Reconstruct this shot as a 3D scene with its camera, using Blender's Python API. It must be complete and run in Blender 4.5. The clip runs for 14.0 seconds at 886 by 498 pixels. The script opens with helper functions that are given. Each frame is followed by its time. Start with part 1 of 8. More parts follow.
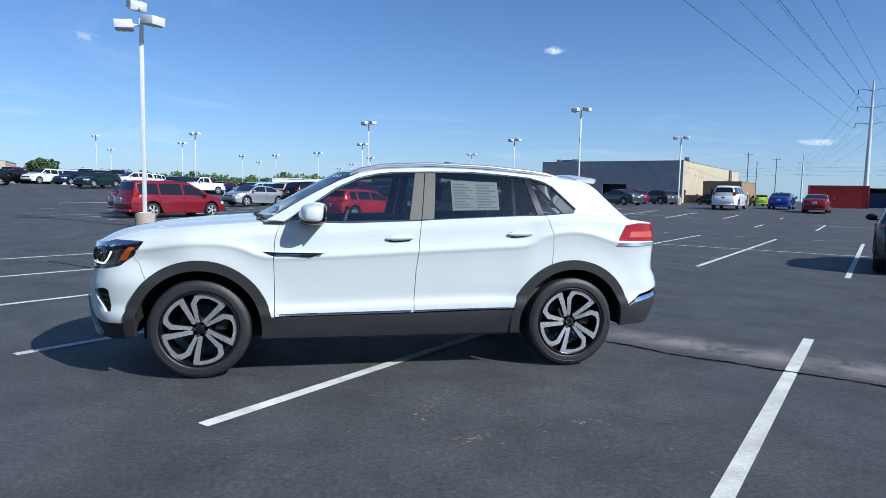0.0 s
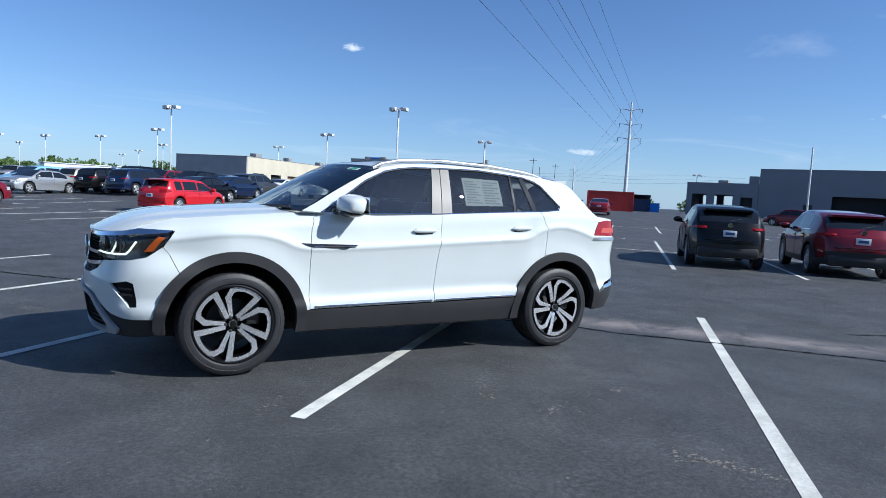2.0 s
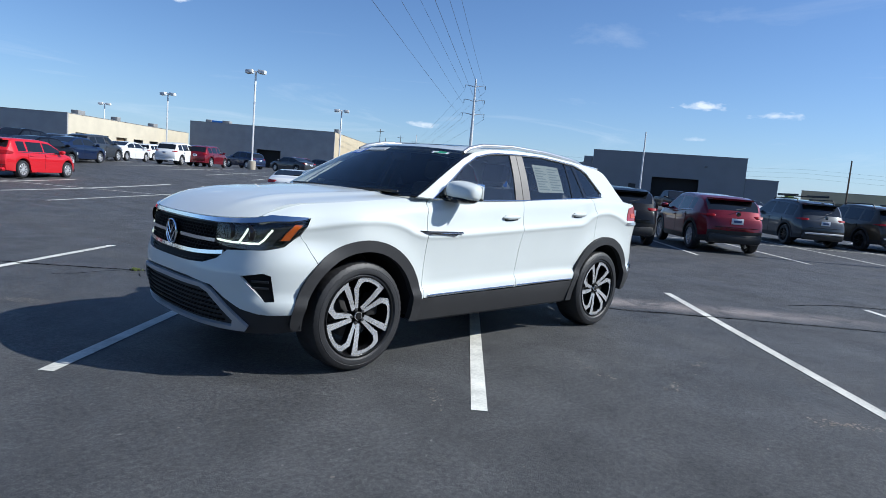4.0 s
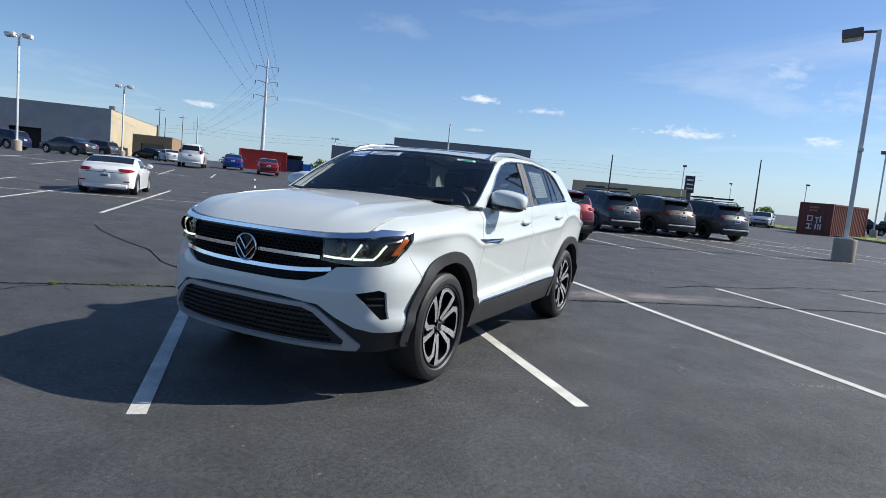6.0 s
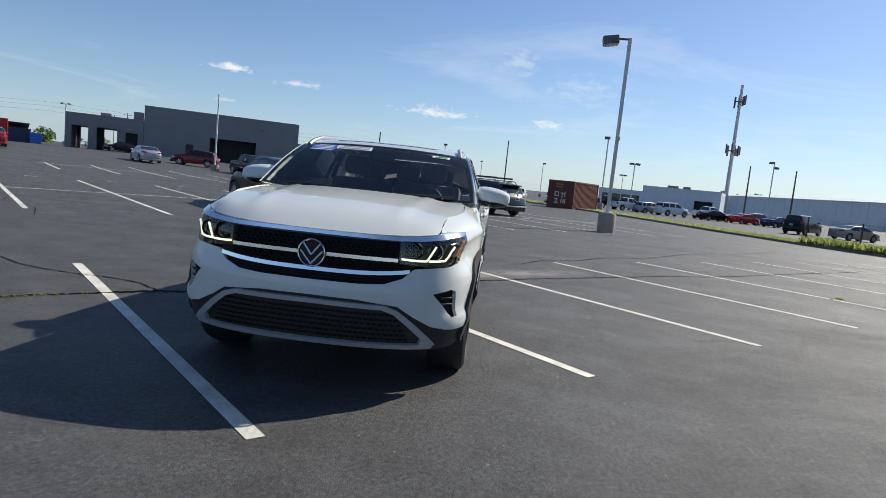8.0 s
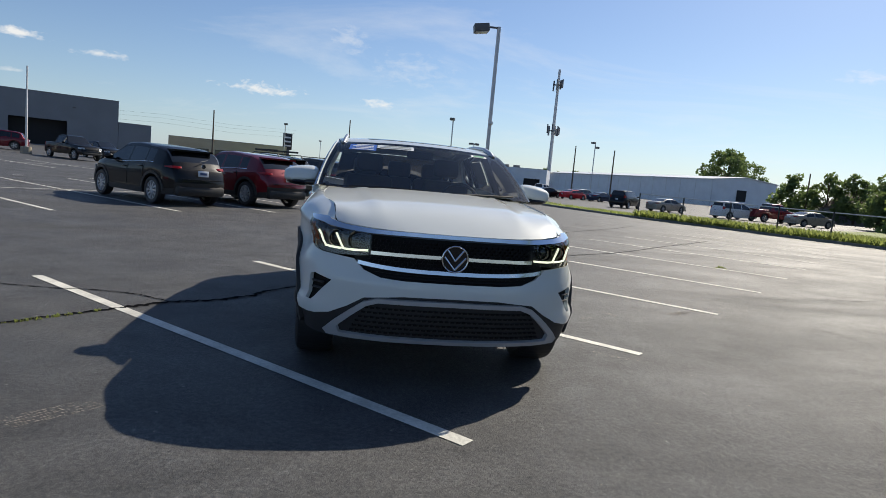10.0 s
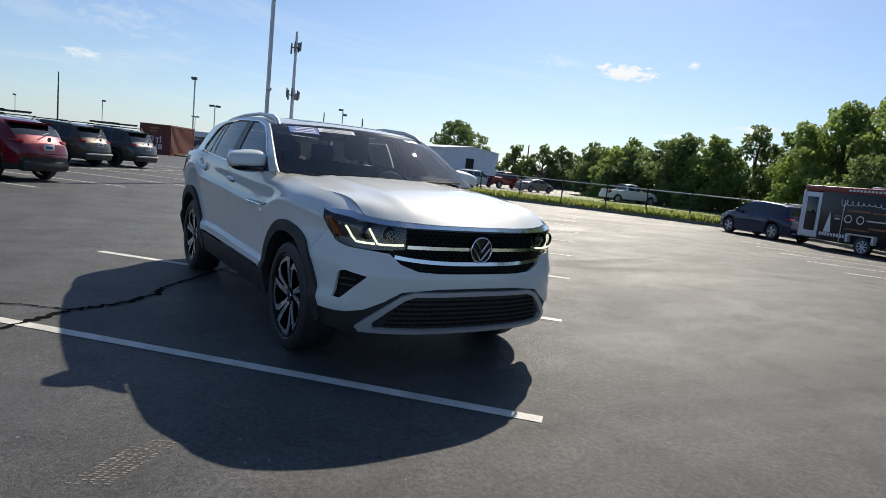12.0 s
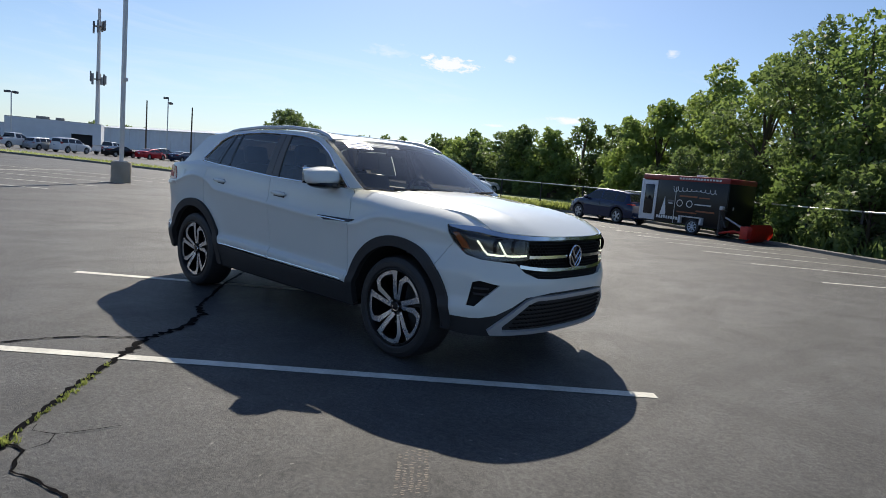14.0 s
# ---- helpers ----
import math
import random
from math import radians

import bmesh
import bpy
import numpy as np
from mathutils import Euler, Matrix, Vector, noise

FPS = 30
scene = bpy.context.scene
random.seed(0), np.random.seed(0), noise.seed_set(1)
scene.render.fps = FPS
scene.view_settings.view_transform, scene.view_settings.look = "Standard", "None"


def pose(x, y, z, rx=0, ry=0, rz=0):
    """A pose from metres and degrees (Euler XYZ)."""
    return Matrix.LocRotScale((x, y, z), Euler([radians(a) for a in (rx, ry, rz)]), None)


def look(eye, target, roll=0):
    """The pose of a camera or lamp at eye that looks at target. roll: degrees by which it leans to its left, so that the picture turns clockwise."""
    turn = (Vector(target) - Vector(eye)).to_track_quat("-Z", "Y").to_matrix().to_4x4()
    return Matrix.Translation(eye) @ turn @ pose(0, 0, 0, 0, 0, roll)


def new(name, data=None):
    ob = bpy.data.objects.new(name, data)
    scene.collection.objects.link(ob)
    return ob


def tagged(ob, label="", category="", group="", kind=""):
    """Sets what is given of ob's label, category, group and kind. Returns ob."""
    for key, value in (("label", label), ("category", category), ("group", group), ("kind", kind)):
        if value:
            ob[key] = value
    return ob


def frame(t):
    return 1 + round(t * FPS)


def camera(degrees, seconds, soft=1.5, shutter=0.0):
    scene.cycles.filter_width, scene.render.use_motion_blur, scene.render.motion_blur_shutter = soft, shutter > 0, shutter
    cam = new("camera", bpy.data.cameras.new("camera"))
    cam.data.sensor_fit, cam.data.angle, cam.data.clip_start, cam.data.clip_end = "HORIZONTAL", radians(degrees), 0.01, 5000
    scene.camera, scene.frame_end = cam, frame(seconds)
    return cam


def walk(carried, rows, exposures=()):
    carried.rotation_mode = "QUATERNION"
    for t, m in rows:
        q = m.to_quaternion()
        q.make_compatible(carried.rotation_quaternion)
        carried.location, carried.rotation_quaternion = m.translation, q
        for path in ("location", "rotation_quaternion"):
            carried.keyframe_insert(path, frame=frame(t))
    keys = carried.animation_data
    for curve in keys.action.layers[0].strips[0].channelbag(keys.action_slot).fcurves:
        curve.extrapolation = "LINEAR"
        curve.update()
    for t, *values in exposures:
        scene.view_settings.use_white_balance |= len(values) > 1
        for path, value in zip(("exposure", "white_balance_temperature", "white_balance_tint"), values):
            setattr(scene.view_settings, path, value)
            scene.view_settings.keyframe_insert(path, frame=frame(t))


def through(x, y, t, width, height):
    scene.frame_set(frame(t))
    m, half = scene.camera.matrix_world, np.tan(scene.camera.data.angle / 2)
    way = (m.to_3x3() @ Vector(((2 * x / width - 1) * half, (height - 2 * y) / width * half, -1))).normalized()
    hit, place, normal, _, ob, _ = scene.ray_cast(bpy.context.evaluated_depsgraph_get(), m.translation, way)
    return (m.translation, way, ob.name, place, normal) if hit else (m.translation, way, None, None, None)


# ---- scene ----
cam = camera(70.4, 14.0, soft=0.8)
PATH = [
    (0, (-0.649, -5.877, 1.44), (-0.245, -3.926, 1.265), 1.2),
    (0.5, (-1.11, -5.923, 1.415), (-0.576, -4.003, 1.244), 1.4),
    (1, (-1.541, -5.809, 1.391), (-0.826, -3.948, 1.226), 2.0),
    (1.5, (-1.998, -5.691, 1.39), (-1.124, -3.9, 1.229), 2.5),
    (2, (-2.439, -5.528, 1.369), (-1.441, -3.803, 1.205), 3.0),
    (2.5, (-2.86, -5.236, 1.368), (-1.793, -3.553, 1.195), 3.1),
    (3, (-3.291, -4.959, 1.366), (-2.122, -3.347, 1.178), 3.4),
    (3.2, (-3.436, -4.839, 1.355), (-2.216, -3.266, 1.156), 3.7),
    (5.3, (-5.015, -3.368, 1.377), (-3.355, -2.273, 1.163), 5.1),
    (5.5, (-5.107, -3.228, 1.375), (-3.408, -2.194, 1.164), 5.1),
    (6, (-5.324, -2.792, 1.368), (-3.54, -1.913, 1.158), 5.4),
    (6.5, (-5.573, -2.379, 1.371), (-3.705, -1.695, 1.16), 5.6),
    (7, (-5.754, -1.929, 1.359), (-3.834, -1.408, 1.153), 5.8),
    (7.5, (-5.923, -1.499, 1.372), (-3.969, -1.126, 1.167), 5.6),
    (7.7, (-5.998, -1.331, 1.369), (-4.03, -1.048, 1.16), 5.7),
    (9.8, (-6.192, 0.612, 1.362), (-4.232, 0.284, 1.136), 5.4),
    (10, (-6.174, 0.789, 1.364), (-4.221, 0.423, 1.135), 5.2),
    (10.5, (-6.141, 1.216, 1.381), (-4.228, 0.686, 1.137), 5.1),
    (11, (-5.978, 1.654, 1.37), (-4.118, 0.963, 1.12), 5.3),
    (11.5, (-5.823, 2.091, 1.368), (-4.051, 1.198, 1.116), 5.5),
    (12, (-5.611, 2.48, 1.367), (-3.971, 1.365, 1.111), 5.9),
    (12.5, (-5.396, 2.92, 1.396), (-3.837, 1.692, 1.152), 5.7),
    (13, (-5.234, 3.368, 1.405), (-3.765, 2.033, 1.163), 5.4),
    (13.5, (-4.957, 3.77, 1.391), (-3.566, 2.354, 1.149), 5.2),
    (14, (-4.689, 4.174, 1.387), (-3.395, 2.668, 1.148), 5.1),
]
walk(cam, [(t, look(eye, target, roll)) for t, eye, target, roll in PATH], exposures=((0, 0.32, 5700, 7), (3, 0.4, 5800, 7), (6.5, 0.4, 6500, 8), (10, 0.3, 7150, 9), (14, 0.42, 7100, 9)))

# ---- light and sky ----
SUN_AZ, SUN_EL = -47.3, 38.3          # the sun stands over +x, -y
sun = new("sun", bpy.data.lights.new("sun", "SUN"))
sun.data.energy, sun.data.angle, sun.data.color = 4.5, radians(0.55), (1.0, 0.95, 0.87)
SUN_DIR = Vector((math.cos(radians(SUN_AZ)) * math.cos(radians(SUN_EL)), math.sin(radians(SUN_AZ)) * math.cos(radians(SUN_EL)), math.sin(radians(SUN_EL))))
sun.matrix_world = look(SUN_DIR * 60, (0, 0, 0))

world = bpy.data.worlds.new("sky")
scene.world = world
world.use_nodes = True
wn, wl = world.node_tree.nodes, world.node_tree.links
wn.clear()


def wnode(kind, **values):
    nd = wn.new(kind)
    for key, value in values.items():
        nd.inputs[key.replace("_", " ")].default_value = value
    return nd


def wmath(op, a, b=None, c=None):
    nd = wn.new("ShaderNodeMath")
    nd.operation = op
    for k, v in enumerate((a, b, c)):
        if v is None:
            continue
        if isinstance(v, (int, float)):
            nd.inputs[k].default_value = v
        else:
            wl.new(v, nd.inputs[k])
    return nd.outputs[0]


sky = wn.new("ShaderNodeTexSky")
sky.sky_type, sky.sun_disc = "NISHITA", False
sky.sun_elevation, sky.sun_rotation = radians(SUN_EL), radians(90 - SUN_AZ)
sky.air_density, sky.dust_density, sky.ozone_density, sky.altitude = 1.0, 0.5, 2.4, 150
coord = wn.new("ShaderNodeTexCoord")
split = wn.new("ShaderNodeSeparateXYZ")
wl.new(coord.outputs["Generated"], split.inputs[0])
# clouds lie on a flat layer, so they crowd towards the horizon
height = wmath("MAXIMUM", wmath("ADD", split.outputs[2], 0.06), 0.02)
plane = wn.new("ShaderNodeCombineXYZ")
wl.new(wmath("DIVIDE", split.outputs[0], height), plane.inputs[0])
wl.new(wmath("DIVIDE", split.outputs[1], height), plane.inputs[1])
# fair-weather clouds: bearing, height, half width and half height in degrees, thickness
CLOUDS = ((68.9, 12.5, 1.3, 0.55, 1.0), (107.7, 11.5, 1.4, 0.45, 0.6), (47.9, 4.65, 1.8, 0.42, 0.9), (24.1, 7.6, 3.0, 0.55, 1.0), (18.6, 7.0, 2.8, 0.4, 0.7), (6.3, 6.0, 4.8, 0.7, 1.0), (-3.8, 5.8, 2.8, 0.55, 0.9), (-48.5, 9.5, 3.6, 1.0, 2.4), (-53.9, 10.4, 0.9, 0.4, 1.0), (-67.3, 11.4, 0.7, 0.45, 0.9), (-59.6, 5.5, 2.6, 0.5, 1.3), (-52.7, 4.6, 1.6, 0.22, 0.8), (-43.1, 10.1, 3.2, 0.8, 0.35), (24.3, 4.9, 2.0, 0.25, 0.4), (-0.9, 10.9, 2.2, 1.6, 0.3), (-6.4, 9.0, 4.5, 2.0, 0.25))
bearing = wmath("MULTIPLY", wmath("ARCTAN2", split.outputs[1], split.outputs[0]), 57.2958)
climb = wmath("MULTIPLY", wmath("ARCSINE", split.outputs[2]), 57.2958)
spot = wn.new("ShaderNodeCombineXYZ")
wl.new(bearing, spot.inputs[0])
wl.new(wmath("MULTIPLY", climb, 2.2), spot.inputs[1])
puff = wnode("ShaderNodeTexNoise", Scale=0.85, Detail=6.0, Roughness=0.62, Distortion=0.35)
wl.new(spot.outputs[0], puff.inputs["Vector"])
ragged = wmath("MULTIPLY_ADD", puff.outputs["Fac"], 2.6, -0.62)
puffs = None
for way, up, wide, tall, thick in CLOUDS:
    dx = wmath("DIVIDE", wmath("SUBTRACT", bearing, way), wide)
    dy = wmath("DIVIDE", wmath("SUBTRACT", climb, up), tall)
    gap = wmath("SQRT", wmath("ADD", wmath("MULTIPLY", dx, dx), wmath("MULTIPLY", dy, dy)))
    body = wmath("MULTIPLY", wmath("MAXIMUM", wmath("SUBTRACT", ragged, gap), 0.0), 1.15 * thick)
    puffs = body if puffs is None else wmath("MAXIMUM", puffs, body)
puffs = wmath("MINIMUM", puffs, 1.0)
wisp = wnode("ShaderNodeTexNoise", Scale=0.42, Detail=8.0, Roughness=0.62, Distortion=1.3)
wl.new(plane.outputs[0], wisp.inputs["Vector"])
wisps = wn.new("ShaderNodeMapRange")
wisps.inputs["From Min"].default_value, wisps.inputs["From Max"].default_value, wisps.inputs["To Max"].default_value = 0.54, 0.88, 0.4
wl.new(wisp.outputs["Fac"], wisps.inputs["Value"])
cover = wmath("MINIMUM", wmath("ADD", puffs, wisps.outputs[0]), 0.9)
cover = wmath("MULTIPLY", cover, wmath("MULTIPLY", wmath("MINIMUM", wmath("MAXIMUM", wmath("SUBTRACT", split.outputs[2], 0.015), 0.0), 0.06), 16.0))
mix = wn.new("ShaderNodeMix")
mix.data_type = "RGBA"
wl.new(cover, mix.inputs[0])
# a clear sky's deep blue
deep = wn.new("ShaderNodeMix")
deep.data_type, deep.blend_type = "RGBA", "MULTIPLY"
deep.inputs[0].default_value, deep.inputs[7].default_value = 1.0, (0.81, 0.95, 1.19, 1)
wl.new(sky.outputs[0], deep.inputs[6])
# summer haze pales the lowest few degrees
haze = wn.new("ShaderNodeMix")
haze.data_type = "RGBA"
wl.new(wmath("MULTIPLY", wmath("POWER", 2.718, wmath("MULTIPLY", wmath("MAXIMUM", split.outputs[2], 0.0), -11.0)), 0.42), haze.inputs[0])
wl.new(deep.outputs[2], haze.inputs[6])
haze.inputs[7].default_value = (5.6, 7.8, 10.4, 1)
wl.new(haze.outputs[2], mix.inputs[6])
mix.inputs[7].default_value = (9.6, 9.9, 10.4, 1)
back = wn.new("ShaderNodeBackground")
back.inputs["Strength"].default_value = 0.077
wl.new(mix.outputs[2], back.inputs["Color"])
wl.new(back.outputs[0], wn.new("ShaderNodeOutputWorld").inputs[0])


# ---- materials ----
def material(name, colour, rough=0.5, metal=0.0, vary=0.12, scale=8.0, bump=0.0, fine=90.0, coat=0.0, spec=0.5, rough_vary=0.1, spread=0.0, glow=None):
    """A surface whose tone and gloss drift at two scales; spread shifts the tone piece by piece."""
    m = bpy.data.materials.new(name)
    m.use_nodes = True
    nodes, links = m.node_tree.nodes, m.node_tree.links
    b = nodes["Principled BSDF"]
    b.inputs["Metallic"].default_value, b.inputs["Coat Weight"].default_value = metal, coat
    b.inputs["Coat Roughness"].default_value = 0.03
    b.inputs["Specular IOR Level"].default_value = spec
    co = nodes.new("ShaderNodeTexCoord")
    big, small = nodes.new("ShaderNodeTexNoise"), nodes.new("ShaderNodeTexNoise")
    big.inputs["Scale"].default_value, big.inputs["Detail"].default_value = scale, 5
    small.inputs["Scale"].default_value, small.inputs["Detail"].default_value = fine, 3
    for nd in (big, small):
        links.new(co.outputs["Object"], nd.inputs["Vector"])
    tone = nodes.new("ShaderNodeMath")
    tone.operation = "MULTIPLY_ADD"
    links.new(small.outputs["Fac"], tone.inputs[0])
    tone.inputs[1].default_value = 0.45
    links.new(big.outputs["Fac"], tone.inputs[2])
    ramp = nodes.new("ShaderNodeMapRange")
    ramp.inputs["From Min"].default_value, ramp.inputs["From Max"].default_value = 0.4, 1.05
    ramp.inputs["To Min"].default_value, ramp.inputs["To Max"].default_value = 1 - vary, 1 + vary
    links.new(tone.outputs[0], ramp.inputs["Value"])
    value = ramp.outputs[0]
    if spread:
        info = nodes.new("ShaderNodeObjectInfo")
        per = nodes.new("ShaderNodeMapRange")
        per.inputs["To Min"].default_value, per.inputs["To Max"].default_value = 1 - spread, 1 + spread
        links.new(info.outputs["Random"], per.inputs["Value"])
        times = nodes.new("ShaderNodeMath")
        times.operation = "MULTIPLY"
        links.new(value, times.inputs[0])
        links.new(per.outputs[0], times.inputs[1])
        value = times.outputs[0]
    hue = nodes.new("ShaderNodeMix")
    hue.data_type, hue.blend_type = "RGBA", "MULTIPLY"
    hue.inputs[0].default_value = 1
    hue.inputs[6].default_value = (*colour, 1)
    links.new(value, hue.inputs[7])
    links.new(hue.outputs[2], b.inputs["Base Color"])
    gloss = nodes.new("ShaderNodeMapRange")
    gloss.inputs["To Min"].default_value, gloss.inputs["To Max"].default_value = max(0, rough * (1 - rough_vary)), min(1, rough * (1 + rough_vary))
    links.new(big.outputs["Fac"], gloss.inputs["Value"])
    links.new(gloss.outputs[0], b.inputs["Roughness"])
    if bump:
        bp = nodes.new("ShaderNodeBump")
        bp.inputs["Strength"].default_value, bp.inputs["Distance"].default_value = bump, 0.01
        links.new(small.outputs["Fac"], bp.inputs["Height"])
        links.new(bp.outputs[0], b.inputs["Normal"])
    if glow:
        b.inputs["Emission Color"].default_value, b.inputs["Emission Strength"].default_value = (*glow[:3], 1), glow[3]
    return m


def glass(name, tint, rough=0.0, ior=1.7):
    m = bpy.data.materials.new(name)
    m.use_nodes = True
    nodes, links = m.node_tree.nodes, m.node_tree.links
    nodes.remove(nodes["Principled BSDF"])
    clear, shine, both, fres = (nodes.new("ShaderNode" + k) for k in ("BsdfTransparent", "BsdfGlossy", "MixShader", "Fresnel"))
    clear.inputs[0].default_value = (*tint, 1)
    shine.inputs["Roughness"].default_value = rough
    fres.inputs[0].default_value = ior
    links.new(fres.outputs[0], both.inputs[0])
    links.new(clear.outputs[0], both.inputs[1])
    links.new(shine.outputs[0], both.inputs[2])
    links.new(both.outputs[0], nodes["Material Output"].inputs[0])
    return m


def asphalt_material():
    """Sealed asphalt: grain, worn pale drifts, patches of old sealer."""
    m = bpy.data.materials.new("asphalt")
    m.use_nodes = True
    nodes, links = m.node_tree.nodes, m.node_tree.links
    b = nodes["Principled BSDF"]
    co = nodes.new("ShaderNodeTexCoord")

    def tex(scale, detail=6.0, rough=0.6, distort=0.0, stretch=None):
        nd = nodes.new("ShaderNodeTexNoise")
        nd.inputs["Scale"].default_value, nd.inputs["Detail"].default_value = scale, detail
        nd.inputs["Roughness"].default_value, nd.inputs["Distortion"].default_value = rough, distort
        if stretch:
            mp = nodes.new("ShaderNodeMapping")
            mp.inputs["Rotation"].default_value = (0, 0, radians(stretch[0]))
            mp.inputs["Scale"].default_value = (1, stretch[1], 1)
            links.new(co.outputs["Object"], mp.inputs[0])
            links.new(mp.outputs[0], nd.inputs["Vector"])
        else:
            links.new(co.outputs["Object"], nd.inputs["Vector"])
        return nd.outputs["Fac"]

    def span(value, a, z, lo, hi):
        nd = nodes.new("ShaderNodeMapRange")
        for key, v in zip(("From Min", "From Max", "To Min", "To Max"), (a, z, lo, hi)):
            nd.inputs[key].default_value = v
        links.new(value, nd.inputs["Value"])
        return nd.outputs[0]

    def blend(fac, a, c):
        nd = nodes.new("ShaderNodeMix")
        nd.data_type = "RGBA"
        links.new(fac, nd.inputs[0])
        for slot, v in ((6, a), (7, c)):
            if isinstance(v, tuple):
                nd.inputs[slot].default_value = (*v, 1)
            else:
                links.new(v, nd.inputs[slot])
        return nd.outputs[2]

    drift = span(tex(0.22, 5, 0.6, 0.6), 0.35, 0.68, 0, 1)
    base = blend(drift, (0.06, 0.063, 0.068), (0.079, 0.08, 0.082))
    grain = span(tex(150, 2, 0.8), 0.45, 0.63, 0, 1)
    base = blend(span(grain, 0, 1, 0, 0.9), base, (0.165, 0.161, 0.153))
    clots = span(tex(34, 5, 0.8), 0.42, 0.6, 0, 1)
    base = blend(span(clots, 0, 1, 0.6, 0), base, (0.024, 0.025, 0.028))
    streak = span(tex(0.9, 6, 0.65, 1.4, (43.5, 0.22)), 0.62, 0.8, 0, 0.25)
    base = blend(streak, base, (0.15, 0.145, 0.135))
    scuff = span(tex(2.0, 9, 0.74, 3.0), 0.7, 0.78, 0, 0.5)
    base = blend(scuff, base, (0.24, 0.225, 0.2))
    mottle = span(tex(1.3, 9, 0.74, 0.4), 0.34, 0.66, 0.72, 1.3)
    times = nodes.new("ShaderNodeMix")
    times.data_type, times.blend_type = "RGBA", "MULTIPLY"
    times.inputs[0].default_value = 1
    links.new(base, times.inputs[6])
    links.new(mottle, times.inputs[7])
    base = times.outputs[2]
    speck = span(tex(22, 2, 0.5), 0.73, 0.76, 0, 0.6)
    base = blend(speck, base, (0.3, 0.29, 0.27))
    # a band of washed dust along the long crack behind the car
    turn = nodes.new("ShaderNodeMapping")
    turn.inputs["Rotation"].default_value = (0, 0, radians(-43.5))
    links.new(co.outputs["Object"], turn.inputs[0])
    axes = nodes.new("ShaderNodeSeparateXYZ")
    links.new(turn.outputs[0], axes.inputs[0])

    def calc(op, a, c):
        nd = nodes.new("ShaderNodeMath")
        nd.operation = op
        for slot, v in enumerate((a, c)):
            if isinstance(v, (int, float)):
                nd.inputs[slot].default_value = v
            else:
                links.new(v, nd.inputs[slot])
        return nd.outputs[0]

    across = span(calc("ABSOLUTE", calc("SUBTRACT", axes.outputs[0], 1.95), 0), 0.05, 0.42, 1, 0)
    length = span(calc("ABSOLUTE", calc("ADD", axes.outputs[1], 3.4), 0), 1.2, 2.6, 1, 0)
    dust = calc("MULTIPLY", calc("MULTIPLY", across, length), span(tex(2.2, 8, 0.7, 0.8), 0.36, 0.58, 0.05, 1.0))
    base = blend(dust, base, (0.27, 0.235, 0.215))
    links.new(base, b.inputs["Base Color"])
    links.new(span(tex(0.7, 8, 0.7, 1.2, (43.5, 0.3)), 0.3, 0.7, 0.52, 0.74), b.inputs["Roughness"])
    b.inputs["Specular IOR Level"].default_value = 0.27
    bp, bp2 = nodes.new("ShaderNodeBump"), nodes.new("ShaderNodeBump")
    bp.inputs["Strength"].default_value, bp.inputs["Distance"].default_value = 0.7, 0.011
    links.new(tex(150, 4, 0.75), bp.inputs["Height"])
    bp2.inputs["Strength"].default_value, bp2.inputs["Distance"].default_value = 0.35, 0.02
    links.new(tex(7, 5, 0.6), bp2.inputs["Height"])
    links.new(bp.outputs[0], bp2.inputs["Normal"])
    links.new(bp2.outputs[0], b.inputs["Normal"])
    return m


ASPHALT = asphalt_material()
LINE_PAINT = material("line_paint", (0.6, 0.59, 0.53), 0.75, vary=0.4, scale=3.5, fine=45, bump=0.3)
CRACK = material("crack", (0.006, 0.006, 0.007), 0.95, vary=0.3, spec=0.02)
PALE_DIRT = material("pale_dirt", (0.24, 0.21, 0.18), 0.95, vary=0.35, scale=5, fine=50)
GRASS = material("grass", (0.19, 0.23, 0.06), 0.85, vary=0.4, scale=0.8, fine=40, bump=0.5)
def leaf_material(name, colour, through):
    """Leaves: matt faces that let some light through."""
    m = material(name, colour, 0.55, vary=0.45, scale=0.5, fine=3, spec=0.3)
    nodes, links = m.node_tree.nodes, m.node_tree.links
    b = nodes["Principled BSDF"]
    back, both = nodes.new("ShaderNodeBsdfTranslucent"), nodes.new("ShaderNodeMixShader")
    back.inputs[0].default_value = (*through, 1)
    both.inputs[0].default_value = 0.45
    links.new(b.outputs[0], both.inputs[1])
    links.new(back.outputs[0], both.inputs[2])
    links.new(both.outputs[0], nodes["Material Output"].inputs[0])
    return m


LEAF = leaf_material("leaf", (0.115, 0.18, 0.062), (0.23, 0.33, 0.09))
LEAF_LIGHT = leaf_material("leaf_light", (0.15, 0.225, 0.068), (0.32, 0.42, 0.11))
# tone lifted for distance haze; also serves as painted shade in the fence brush
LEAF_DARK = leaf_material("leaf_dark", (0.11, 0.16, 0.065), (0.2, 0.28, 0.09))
WEED = leaf_material("weed", (0.2, 0.24, 0.08), (0.4, 0.46, 0.13))
BARK = material("bark", (0.1, 0.075, 0.05), 0.9, vary=0.3, scale=3, bump=0.6)
CONCRETE = material("concrete", (0.37, 0.32, 0.25), 0.85, vary=0.22, scale=2.2, fine=70, bump=0.25)
CURB = material("curb_concrete", (0.2, 0.19, 0.17), 0.9, vary=0.25, scale=1.2, bump=0.2)
GALVANISED = material("painted_steel", (0.62, 0.62, 0.62), 0.45, vary=0.1, scale=3)
LAMP_WHITE = material("lamp_white", (0.68, 0.68, 0.67), 0.5, vary=0.08)
LAMP_DARK = material("lamp_dark", (0.12, 0.12, 0.125), 0.5, vary=0.1)
